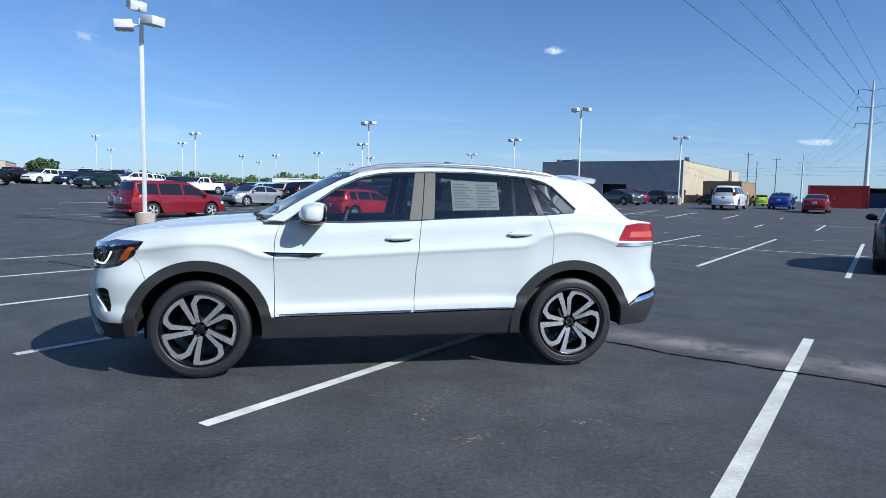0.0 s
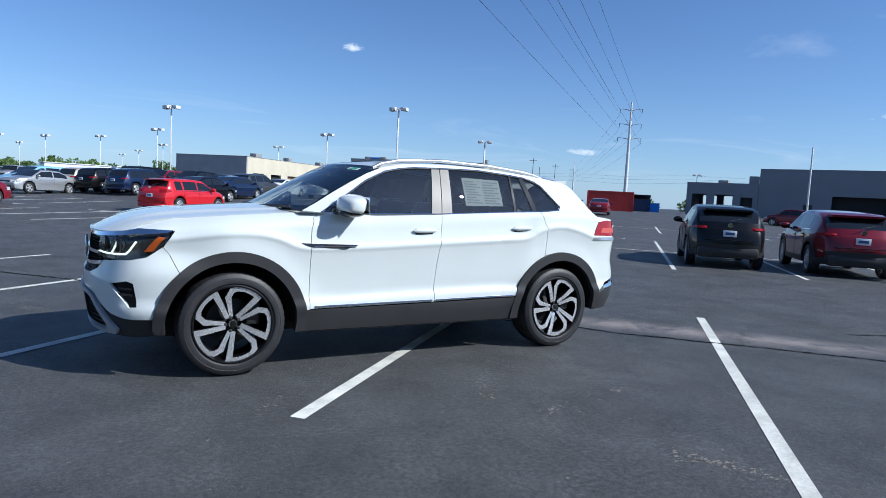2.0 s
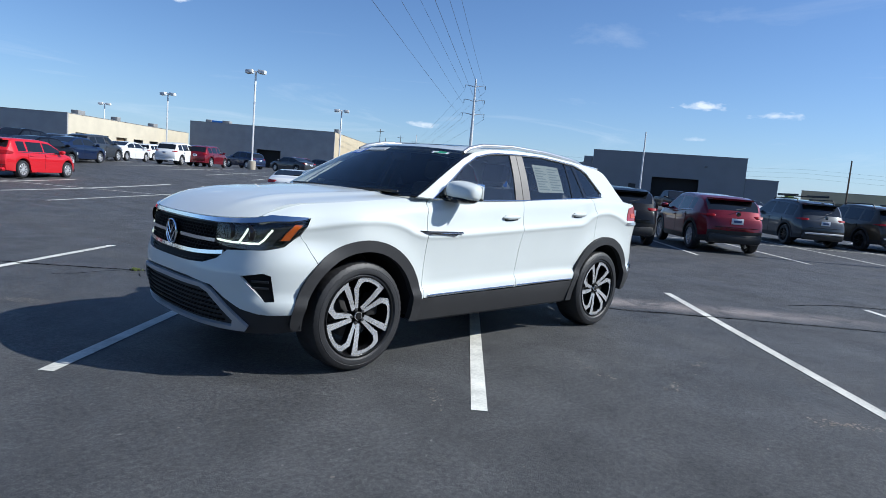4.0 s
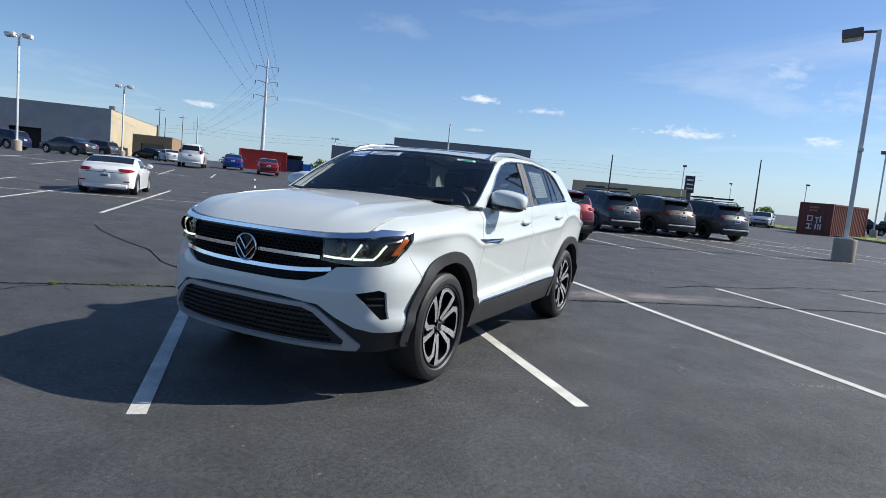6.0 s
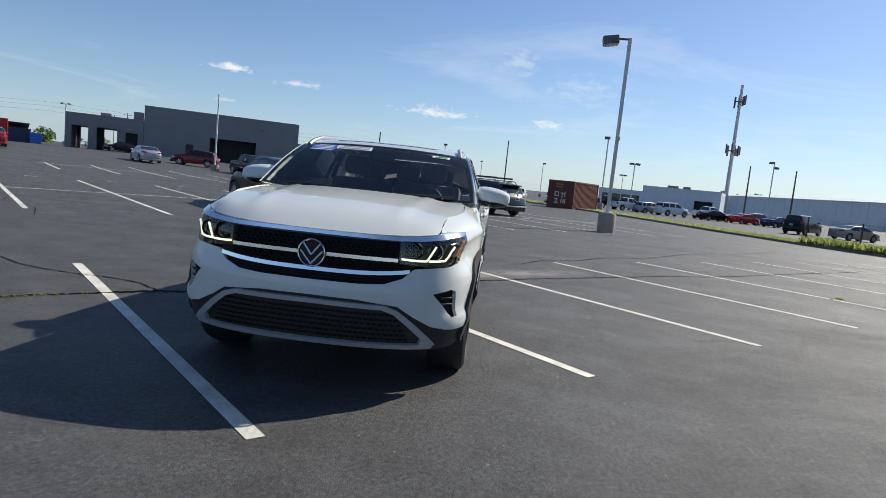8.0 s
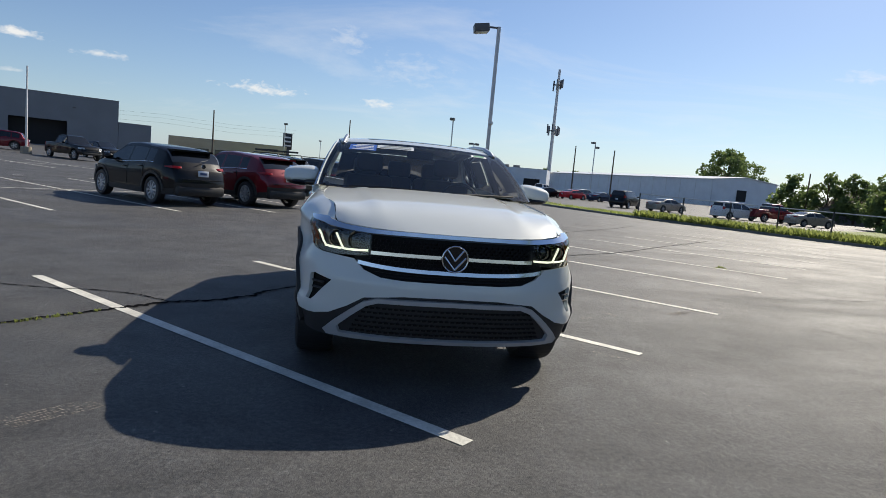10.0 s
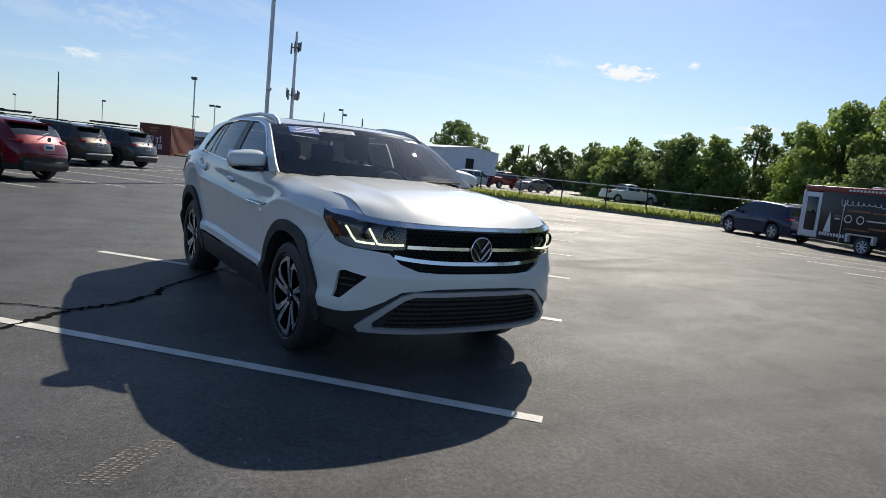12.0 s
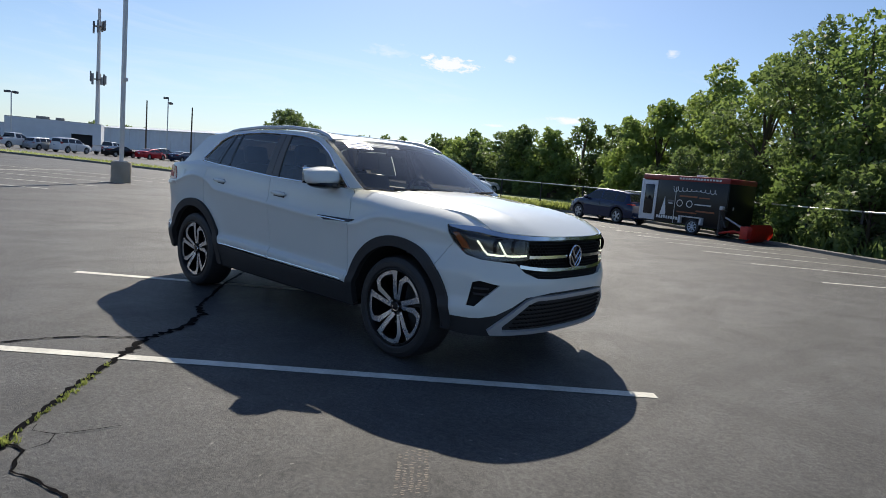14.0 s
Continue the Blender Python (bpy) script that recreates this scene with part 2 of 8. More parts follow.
LENS = material("lamp_lens", (0.55, 0.55, 0.52), 0.15, vary=0.05)
DARK_STEEL = material("dark_steel", (0.03, 0.03, 0.032), 0.5, vary=0.2)
WOOD_POLE = material("wood_pole", (0.12, 0.09, 0.065), 0.9, vary=0.25, scale=4)
GREY_BLOCK = material("grey_block", (0.3, 0.305, 0.315), 0.85, vary=0.18, scale=0.6, fine=12)
GREY_METAL = material("grey_wall_panel", (0.2, 0.21, 0.23), 0.7, vary=0.1, scale=0.4, fine=6)
GREY_STRIPE = material("pale_grey_wall", (0.24, 0.25, 0.26), 0.7, vary=0.1)
TAN_WALL = material("tan_wall", (0.52, 0.44, 0.3), 0.85, vary=0.12, scale=0.5, fine=10)
CREAM_WALL = material("cream_wall", (0.58, 0.52, 0.4), 0.85, vary=0.12, scale=0.5, fine=10)
BROWN_WALL = material("brown_wall", (0.3, 0.2, 0.11), 0.85, vary=0.15, scale=0.6, fine=10)
WHITE_WALL = material("white_metal_wall", (0.7, 0.73, 0.77), 0.55, vary=0.08, scale=0.4)
WHITE_ROOF = material("white_roof", (0.7, 0.7, 0.7), 0.35, vary=0.08, scale=0.5)
OPENING = material("dark_opening", (0.012, 0.012, 0.014), 0.7, vary=0.2)
ROOF_GREY = material("roof_grey", (0.25, 0.25, 0.25), 0.8, vary=0.15)
SHINGLE = material("house_shingle", (0.13, 0.1, 0.085), 0.9, vary=0.2)
RUST_RED = material("container_red", (0.42, 0.025, 0.02), 0.55, vary=0.2, scale=0.8)
RUST_DARK = material("container_maroon", (0.15, 0.035, 0.025), 0.6, vary=0.25, scale=0.8)
SIGN_WHITE = material("sign_white", (0.72, 0.72, 0.72), 0.5, vary=0.05)
SIGN_ORANGE = material("sign_tan", (0.55, 0.3, 0.12), 0.5, vary=0.1)
BIN_BLUE = material("dumpster_blue", (0.012, 0.03, 0.09), 0.5, vary=0.2)
BIN_BRIGHT = material("bin_blue", (0.01, 0.14, 0.5), 0.4, vary=0.1)
WIRE = material("wire", (0.05, 0.05, 0.055), 0.5, vary=0.05)
TYRE = material("tyre_rubber", (0.022, 0.022, 0.024), 0.52, vary=0.25, scale=14, bump=0.25)
RIM = material("alloy", (0.6, 0.6, 0.61), 0.32, metal=0.45, vary=0.08)
RIM_DARK = material("dark_alloy", (0.012, 0.012, 0.013), 0.35, metal=0.5, vary=0.1)
TRIM = material("black_plastic", (0.02, 0.02, 0.021), 0.55, vary=0.15, fine=200, bump=0.05)
CAR_GLASS = material("tinted_glass", (0.012, 0.014, 0.016), 0.04, vary=0.05, spec=0.7, rough_vary=0.0)
HEAD_GLASS = material("headlamp", (0.5, 0.52, 0.54), 0.12, vary=0.15, scale=20)
TAIL_RED = material("tail_lamp", (0.3, 0.007, 0.008), 0.15, vary=0.15, scale=20)
PLATE = material("number_plate", (0.62, 0.66, 0.72), 0.4, vary=0.08)
PLATE_INK = material("plate_ink", (0.05, 0.09, 0.2), 0.5, vary=0.05)
CHROME = material("chrome", (0.75, 0.76, 0.78), 0.1, metal=1.0, vary=0.03)
DARK_INSIDE = material("dark_inside", (0.01, 0.01, 0.011), 0.9, vary=0.1)
PAINTS = {}


def paint(name, colour, metal=0.25, coat=1.0):
    if name not in PAINTS:
        PAINTS[name] = material("paint_" + name, colour, 0.42, metal=metal, vary=0.03, scale=2, coat=coat, fine=300, spec=0.12, rough_vary=0.03)
    return PAINTS[name]


# ---- building blocks ----
def smoothstep(v):
    v = min(1.0, max(0.0, v))
    return v * v * (3 - 2 * v)


def ground_z(x, y):
    """The lot falls a little past the near row and climbs towards the far buildings."""
    return -0.3 * smoothstep((-y - 9) / 16) + 0.75 * smoothstep((y - 18) / 28) * smoothstep((x + 16) / 24) + 1.6 * smoothstep((y - 32) / 36) * smoothstep((-x - 2) / 22)


ROW = Vector((0.7254, 0.6883, 0))     # along the parking stalls
AISLE = Vector((0.6883, -0.7254, 0))  # across them
ROW_DEG = math.degrees(math.atan2(ROW.y, ROW.x))


def lot(p, q):
    """A place of the lot, p along the stalls and q across them."""
    return Vector((ROW.x * p + AISLE.x * q, ROW.y * p + AISLE.y * q, 0))


def smooth_shade(bm, angle=38):
    bmesh.ops.recalc_face_normals(bm, faces=bm.faces)
    for f in bm.faces:
        f.smooth = True
    for e in bm.edges:
        if len(e.link_faces) == 2 and e.calc_face_angle(0) > radians(angle):
            e.smooth = False


def part(name, bm, mat, parent=None, label="", angle=38, recalc=True):
    """Links a bmesh as one mesh object under a thing or a part."""
    me = bpy.data.meshes.new(name)
    if recalc:
        smooth_shade(bm, angle)
    bm.to_mesh(me)
    bm.free()
    for mm in mat if isinstance(mat, (list, tuple)) else (mat,):
        me.materials.append(mm)
    ob = new(name, me)
    if parent:
        ob.parent = parent
    return tagged(ob, label)


def thing(name, label, category, group="", kind="", m=None):
    ob = new(name)
    ob.empty_display_size = 0.2
    if m is not None:
        ob.matrix_basis = m
    return tagged(ob, label, category, group, kind)


def add_box(bm, cx, cy, cz, sx, sy, sz, bevel=0.0, m=None):
    made = bmesh.ops.create_cube(bm, size=1, matrix=(m or Matrix()) @ Matrix.Translation((cx, cy, cz)) @ Matrix.Diagonal((sx, sy, sz, 1)))
    if bevel:
        edges = list({e for v in made["verts"] for e in v.link_edges})
        bmesh.ops.bevel(bm, geom=edges, offset=bevel, segments=2, affect="EDGES", profile=0.5)
    return bm


def box(*args, **kw):
    return add_box(bmesh.new(), *args, **kw)


def add_tube(bm, points, radius, sides=8, cap=True):
    """A round bar through points; radius is one number or one a point."""
    pts = [Vector(p) for p in points]
    rad = radius if isinstance(radius, (list, tuple)) else [radius] * len(pts)
    rings, up = [], None
    for k, p in enumerate(pts):
        way = (pts[min(k + 1, len(pts) - 1)] - pts[max(k - 1, 0)]).normalized()
        if up is None:
            up = way.orthogonal().normalized()
        up = (up - way * up.dot(way)).normalized()
        side = way.cross(up)
        rings.append([bm.verts.new(p + (up * math.cos(2 * math.pi * s / sides) + side * math.sin(2 * math.pi * s / sides)) * rad[k]) for s in range(sides)])
    for a, b in zip(rings, rings[1:]):
        for s in range(sides):
            bm.faces.new((a[s], a[(s + 1) % sides], b[(s + 1) % sides], b[s]))
    if cap:
        bm.faces.new(rings[0][::-1])
        bm.faces.new(rings[-1])
    return bm


def tube(points, radius, sides=8, cap=True):
    return add_tube(bmesh.new(), points, radius, sides, cap)


def add_lathe(bm, profile, sides=32, axis="Y"):
    """Turns a profile of (radius, offset) round an axis."""
    rings = []
    for r, o in profile:
        ring = []
        for s in range(sides):
            a = 2 * math.pi * s / sides
            c, n = r * math.cos(a), r * math.sin(a)
            ring.append(bm.verts.new({"Y": (c, o, n), "Z": (c, n, o), "X": (o, c, n)}[axis]))
        rings.append(ring)
    for a, b in zip(rings, rings[1:]):
        for s in range(sides):
            bm.faces.new((a[s], a[(s + 1) % sides], b[(s + 1) % sides], b[s]))
    return bm


def lathe(profile, sides=32, axis="Y"):
    return add_lathe(bmesh.new(), profile, sides, axis)


def prism(points, lo, hi, m=None):
    """A flat outline in x and y raised from lo to hi."""
    bm = bmesh.new()
    m = m or Matrix()
    low = [bm.verts.new(m @ Vector((x, y, lo))) for x, y in points]
    top = [bm.verts.new(m @ Vector((x, y, hi))) for x, y in points]
    bm.faces.new(low[::-1])
    bm.faces.new(top)
    for k in range(len(points)):
        j = (k + 1) % len(points)
        bm.faces.new((low[k], low[j], top[j], top[k]))
    return bm


def curve_at(points, x):
    """A smooth line through (x, value) points."""
    if x <= points[0][0]:
        return points[0][1]
    for k in range(len(points) - 1):
        (x0, y0), (x1, y1) = points[k], points[k + 1]
        if x <= x1:
            t = (x - x0) / (x1 - x0)
            s0 = (y1 - points[k - 1][1]) / (x1 - points[k - 1][0]) if k else (y1 - y0) / (x1 - x0)
            s1 = (points[k + 2][1] - y0) / (points[k + 2][0] - x0) if k + 2 < len(points) else (y1 - y0) / (x1 - x0)
            h = x1 - x0
            return (2 * t**3 - 3 * t**2 + 1) * y0 + (t**3 - 2 * t**2 + t) * h * s0 + (3 * t**2 - 2 * t**3) * y1 + (t**3 - t**2) * h * s1
    return points[-1][1]


# ---- the lot ----
def ground_sheet():
    """One sheet of asphalt out to the horizon, with the lot's gentle falls."""
    near = [float(v) for v in np.linspace(-16, 24, 41)]
    far = [30, 36, 44, 54, 66, 80, 100, 130, 180, 260, 400, 700, 1300, 2400]
    axis = [-v for v in far[::-1]] + [-24, -20] + near + far[0:]
    axis = sorted(set(axis))
    bm = bmesh.new()
    grid = [[bm.verts.new((x, y, ground_z(x, y))) for y in axis] for x in axis]
    for i in range(len(axis) - 1):
        for j in range(len(axis) - 1):
            bm.faces.new((grid[i][j], grid[i + 1][j], grid[i + 1][j + 1], grid[i][j + 1]))
    return tagged(part("ground", bm, ASPHALT, angle=90), "dark sealed asphalt of a large car lot, worn pale in places", "ground", kind="structure")


ground = ground_sheet()


def ribbon(points, width, lift=0.004, step=0.5, wobble=0.0, seed=1, thick=0.0):
    """A flat strip laid on the ground along points."""
    rnd = random.Random(seed)
    pts = []
    for (x0, y0), (x1, y1) in zip(points, points[1:]):
        n = max(1, int(math.hypot(x1 - x0, y1 - y0) / step))
        pts += [(x0 + (x1 - x0) * k / n, y0 + (y1 - y0) * k / n) for k in range(n)]
    pts.append(points[-1])
    bm, last = bmesh.new(), None
    for k, (x, y) in enumerate(pts):
        ax, ay = pts[max(0, k - 1)]
        bx, by = pts[min(len(pts) - 1, k + 1)]
        ln = math.hypot(bx - ax, by - ay) or 1
        nx, ny = -(by - ay) / ln, (bx - ax) / ln
        jig = rnd.uniform(-wobble, wobble) if wobble else 0
        w = (width if not callable(width) else width(k / max(1, len(pts) - 1))) * (1 + (rnd.uniform(-0.5, 0.6) if wobble else 0)) / 2
        row = []
        for s in (-w + jig, w + jig):
            px, py = x + nx * s, y + ny * s
            row.append(bm.verts.new((px, py, ground_z(px, py) + lift)))
        if last:
            bm.faces.new((last[0], row[0], row[1], last[1]))
        last = row
    return bm


def stall_line(a, b, group, width=0.1):
    a, b = Vector(a), Vector(b)
    bm = ribbon([(a.x, a.y), (b.x, b.y)], width, 0.004)
    tagged(part("parking_line", bm, LINE_PAINT), "worn white painted parking line on dark asphalt", "parking line", group)


# the near row
for k in range(-4, 9):
    q = (0.5 + 2.78 * k) if k >= 0 else (0.55 + 2.66 * k - (0.045 if k == -1 else 0))
    stall_line(lot(-2.28, q), lot(3.02, q), "lines of the near row")
# the double row behind it, with its head line
for k in range(-16, 9):
    q = 0.65 + 2.72 * k
    stall_line(lot(9.6, q), lot(21.9, q), "lines of the second row", 0.1 if k > -5 else 0.15)
    if k % 1 == 0 and k < 5:
        c = lot(22.6, q - 1.4)
        stall_line(c - AISLE * 0.2, c + AISLE * 0.2, "short marks of the second row", 0.12)
stall_line(lot(15.65, -43), lot(15.65, 24), "head lines")
# the far double row
for k in range(-6, 8):
    q = -7.0 + 2.75 * k
    stall_line(lot(31.2, q), lot(42.8, q), "lines of the far row", 0.11)
stall_line(lot(36.6, -24), lot(36.6, 14), "head lines", 0.11)
# the row towards the fence
for k in range(7):
    q = 4.95 + 2.46 * k
    stall_line(lot(-8.15, q), lot(-13.2, q), "lines of the row by the fence")

# cracks: a long wandering joint under the car and its branches
CRACKS = [
    ([(7.6, -6.3), (6.86, -5.5), (6.03, -4.35), (5.14, -3.37), (4.4, -2.55), (3.9, -2.0), (3.58, -1.66), (3.2, -1.3), (2.95, -1.02), (2.6, -0.72), (2.42, -0.4), (2.2, -0.15), (2.0, 0.01), (1.46, 0.58), (0.52, 1.4)], 0.036, 1),
    ([(0.52, 1.4), (0.3, 1.46), (0.09, 1.67), (-0.02, 1.8), (-0.2, 2.16), (-0.5, 2.46)], 0.06, 11),
    ([(-0.5, 2.46), (-0.71, 2.66), (-0.92, 2.89), (-1.18, 3.11), (-1.48, 3.36)], 0.04, 12),
    ([(-1.48, 3.36), (-1.62, 3.33), (-1.7, 3.38), (-1.79, 3.42), (-1.86, 3.39), (-1.92, 3.37), (-2.12, 3.33), (-2.35, 3.37)], 0.018, 2),
    ([(-0.2, 2.16), (-0.12, 2.25), (0.06, 2.49), (0.13, 2.72), (0.17, 2.98), (0.14, 3.2), (0.2, 3.65), (0.31, 4.03), (0.9, 5.01), (1.15, 5.86), (1.64, 7.14), (2.1, 8.0)], 0.024, 3),
    ([(-1.62, 3.33), (-1.6, 3.22), (-1.52, 3.17), (-1.56, 3.06), (-1.6, 2.9)], 0.007, 4),
    ([(-1.52, 3.17), (-1.42, 3.24), (-1.36, 3.2)], 0.006, 13),
    ([(-1.48, 3.36), (-2.4, 4.1), (-3.9, 5.6), (-5.6, 7.3)], 0.036, 5),
    ([(7.6, -6.3), (9.4, -8.1), (11.5, -10.3), (13.4, -12.1)], 0.035, 6),
    ([(5.4, -1.6), (6.3, -2.0), (7.2, -2.9), (8.4, -3.6), (9.6, -4.9), (12.3, -6.6), (15.7, -9.7), (18.5, -11.8)], 0.03, 7),
    ([(2.25, -6.6), (2.2, -7.4), (2.5, -8.3)], 0.012, 8),
    ([(4.6, 7.2), (5.8, 8.1), (6.5, 9.4), (8.2, 10.6)], 0.016, 9),
]
for line, w, seed in CRACKS:
    bm = ribbon(line, w * 0.8, 0.006, 0.032, w * 0.4, seed)
    tagged(part("asphalt_crack", bm, CRACK), "jagged dark crack running across the asphalt", "crack", "cracks in the asphalt")


def stain(points, width, label, mat=PALE_DIRT, seed=1, pieces=120, spread=0.5):
    """Scattered flecks of dirt or scraped asphalt, crowded along a line."""
    rnd = random.Random(seed)
    bm = bmesh.new()
    for _ in range(pieces):
        k = rnd.randrange(len(points) - 1)
        t = rnd.random()
        (x0, y0), (x1, y1) = points[k], points[k + 1]
        x, y = x0 + (x1 - x0) * t + rnd.gauss(0, width), y0 + (y1 - y0) * t + rnd.gauss(0, width)
        r, turn = rnd.uniform(0.008, 0.04) * spread * 2, rnd.uniform(0, 6.3)
        ring = []
        for s in range(6):
            a = turn + s * math.pi / 3
            rr = r * rnd.uniform(0.5, 1.2)
            px, py = x + rr * math.cos(a) * 1.6, y + rr * math.sin(a)
            ring.append(bm.verts.new((px, py, ground_z(px, py) + 0.003)))
        bm.faces.new(ring)
    tagged(part("dirt_stain", bm, mat), label, "stain", kind="stuff")


stain([(-4, -3), (6, -3), (5, -8), (-3, 4)], 1.6, "scattered pale specks of grit on the asphalt", seed=5, pieces=240, spread=0.11)

for line, n in (([(0.48, -3.22), (0.62, -3.5), (0.76, -3.74)], 70), ([(0.98, -2.24), (1.16, -2.23)], 26), ([(0.15, -2.39), (0.4, -2.36)], 18), ([(0.28, -1.42), (0.12, -1.76), (-0.01, -2.05)], 34), ([(-1.21, -1.38), (-1.5, -1.77)], 22), ([(0.42, -3.3), (0.66, -3.5)], 60)):
    stain(line, 0.028, "faint pale scuff scraped into the asphalt", seed=n, pieces=n, spread=0.13)

# a dusty tyre print beside the nearest line
rp = random.Random(31)
bm = bmesh.new()
for col in range(5):
    for row in range(26):
        if rp.random() < 0.2:
            continue
        u, v = (col - 2) * 0.036 + rp.gauss(0, 0.003), (row - 13) * 0.017 + rp.gauss(0, 0.002)
        x, y = -2.84 - 0.42 * u - 0.67 * v, 2.1 - 0.9 * u + 0.74 * v
        du, dv = rp.uniform(0.006, 0.013), rp.uniform(0.002, 0.005)
        bm.faces.new([bm.verts.new((x - 0.42 * p - 0.67 * q, y - 0.9 * p + 0.74 * q, 0.003)) for p, q in ((-du, -dv), (du, -dv * 0.6), (du * 0.8, dv), (-du * 0.9, dv))])
tagged(part("tyre_print", bm, PALE_DIRT), "faint dusty tyre print on the asphalt", "stain", kind="stuff")

# weeds in the joint
def weed_tuft(bm, x, y, size, rnd, blades=9):
    z = ground_z(x, y)
    for _ in range(blades):
        a, lean, h = rnd.uniform(0, 6.3), rnd.uniform(0.1, 0.7), size * rnd.uniform(0.5, 1.2)
        w = size * 0.12
        bx, by = x + rnd.gauss(0, size * 0.25), y + rnd.gauss(0, size * 0.25)
        dx, dy = math.cos(a), math.sin(a)
        v = [bm.verts.new((bx - dy * w, by + dx * w, z)), bm.verts.new((bx + dy * w, by - dx * w, z)), bm.verts.new((bx + dx * lean * h * 0.5 + dy * w, by + dy * lean * h * 0.5 - dx * w, z + h * 0.6)), bm.verts.new((bx + dx * lean * h, by + dy * lean * h, z + h)), bm.verts.new((bx + dx * lean * h * 0.5 - dy * w, by + dy * lean * h * 0.5 + dx * w, z + h * 0.6))]
        bm.faces.new(v)


rnd = random.Random(11)
bm = bmesh.new()
for _ in range(60):
    t = rnd.random()
    x, y = -0.62 - 0.86 * t + rnd.gauss(0, 0.012), 2.57 + 0.79 * t + rnd.gauss(0, 0.012)
    weed_tuft(bm, x, y, rnd.uniform(0.01, 0.026), rnd, 7)
for _ in range(14):
    weed_tuft(bm, -1.49 + rnd.gauss(0, 0.03), 3.38 + rnd.gauss(0, 0.03), rnd.uniform(0.02, 0.036), rnd)
tagged(part("weeds", bm, WEED, recalc=False), "small green weeds growing out of the crack", "weeds", kind="stuff")
bm = bmesh.new()
for x, y in ((5.4, -7.2), (5.52, -7.3)):
    for _ in range(8):
        weed_tuft(bm, x + rnd.gauss(0, 0.06), y + rnd.gauss(0, 0.06), 0.035, rnd)
tagged(part("weeds", bm, WEED, recalc=False), "low weeds in a joint of the worn asphalt", "weeds", kind="stuff")

# ---- kerb, grass, fence ----
KERB = [(140, 28), (95, 10), (50, -9.6), (36, -15.2), (31.5, -18.5), (28, -22.5), (21, -26.8), (14, -29.2), (9, -28.6), (3.5, -25), (-2.6, -19.4), (-10, -12), (-24, 3)]


def along(points, off):
    """The line moved sideways by off, to its left when walked."""
    out = []
    for k, (x, y) in enumerate(points):
        ax, ay = points[max(0, k - 1)]
        bx, by = points[min(len(points) - 1, k + 1)]
        ln = math.hypot(bx - ax, by - ay)
        out.append((x - (by - ay) / ln * off, y + (bx - ax) / ln * off))
    return out


def kerb():
    bm = bmesh.new()
    rows = []
    for off, h in ((0, -0.05), (0.0, 0.11), (0.03, 0.14), (0.16, 0.14), (0.16, -0.05)):
        pts = along(KERB, off)
        line = []
        for (x0, y0), (x1, y1) in zip(pts, pts[1:]):
            line += [(x0 + (x1 - x0) * k / 6, y0 + (y1 - y0) * k / 6) for k in range(6)]
        line.append(pts[-1])
        rows.append([bm.verts.new((x, y, ground_z(x, y) + h)) for x, y in line])
    for a, b in zip(rows, rows[1:]):
        for k in range(len(a) - 1):
            bm.faces.new((a[k], a[k + 1], b[k + 1], b[k]))
    return tagged(part("kerb", bm, CURB), "low weathered concrete kerb at the edge of the lot", "kerb", kind="structure")


kerb()


def verge(name, points, lo, hi, mat, label, h=0.1):
    bm = bmesh.new()
    rows = []
    for k in range(9):
        off = lo + (hi - lo) * k / 8
        line = []
        pts = along(points, off)
        for (x0, y0), (x1, y1) in zip(pts, pts[1:]):
            line += [(x0 + (x1 - x0) * j / 4, y0 + (y1 - y0) * j / 4) for j in range(4)]
        rows.append([bm.verts.new((x, y, ground_z(x, y) + h + 0.02 * math.sin(3 * x + y))) for x, y in line])
    for a, b in zip(rows, rows[1:]):
        for k in range(len(a) - 1):
            bm.faces.new((a[k], a[k + 1], b[k + 1], b[k]))
    return tagged(part(name, bm, mat, angle=90), label, "grass", kind="structure")


verge("grass_verge", KERB[:6], 0.15, 7.5, GRASS, "mown yellow-green grass verge beside the kerb")
verge("grass_verge", KERB[5:], 0.15, 45, GRASS, "rough grass under the trees behind the fence")


def grass_blades(count, seed, points, lo, hi, size):
    rr = random.Random(seed)
    bm = bmesh.new()
    for _ in range(count):
        k = rr.randrange(len(points) - 1)
        t = rr.random()
        a, b = along(points, lo + (hi - lo) * rr.random() ** 1.3)[k : k + 2]
        x, y = a[0] + (b[0] - a[0]) * t, a[1] + (b[1] - a[1]) * t
        z = ground_z(x, y) + 0.08
        turn, h = rr.uniform(0, 6.3), size * rr.uniform(0.4, 1.3)
        w, lean = h * rr.uniform(0.05, 0.15), rr.uniform(0, 0.7) * h
        dx, dy = math.cos(turn), math.sin(turn)
        v = [bm.verts.new(p) for p in ((x - dy * w, y + dx * w, z), (x + dy * w, y - dx * w, z), (x + dx * lean + dy * w * 0.8, y + dy * lean - dx * w * 0.8, z + h * 0.6), (x + dx * lean * 1.6, y + dy * lean * 1.6, z + h), (x + dx * lean - dy * w * 0.8, y + dy * lean + dx * w * 0.8, z + h * 0.6))]
        bm.faces.new(v)
    return bm


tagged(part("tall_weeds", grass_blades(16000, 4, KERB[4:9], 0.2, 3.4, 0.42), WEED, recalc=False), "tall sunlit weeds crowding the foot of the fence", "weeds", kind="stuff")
# the darker leaf colour paints in the shade under the trees
tagged(part("tall_weeds", grass_blades(2500, 6, KERB[8:12], 0.6, 4.5, 0.6), LEAF_DARK, recalc=False), "brush under the trees behind the fence, shade put into its leaf colour", "weeds", kind="stuff")
tagged(part("grass", grass_blades(6000, 5, KERB[1:5], 0.2, 6.5, 0.16), WEED, recalc=False), "short mown grass beside the kerb", "grass", kind="stuff")


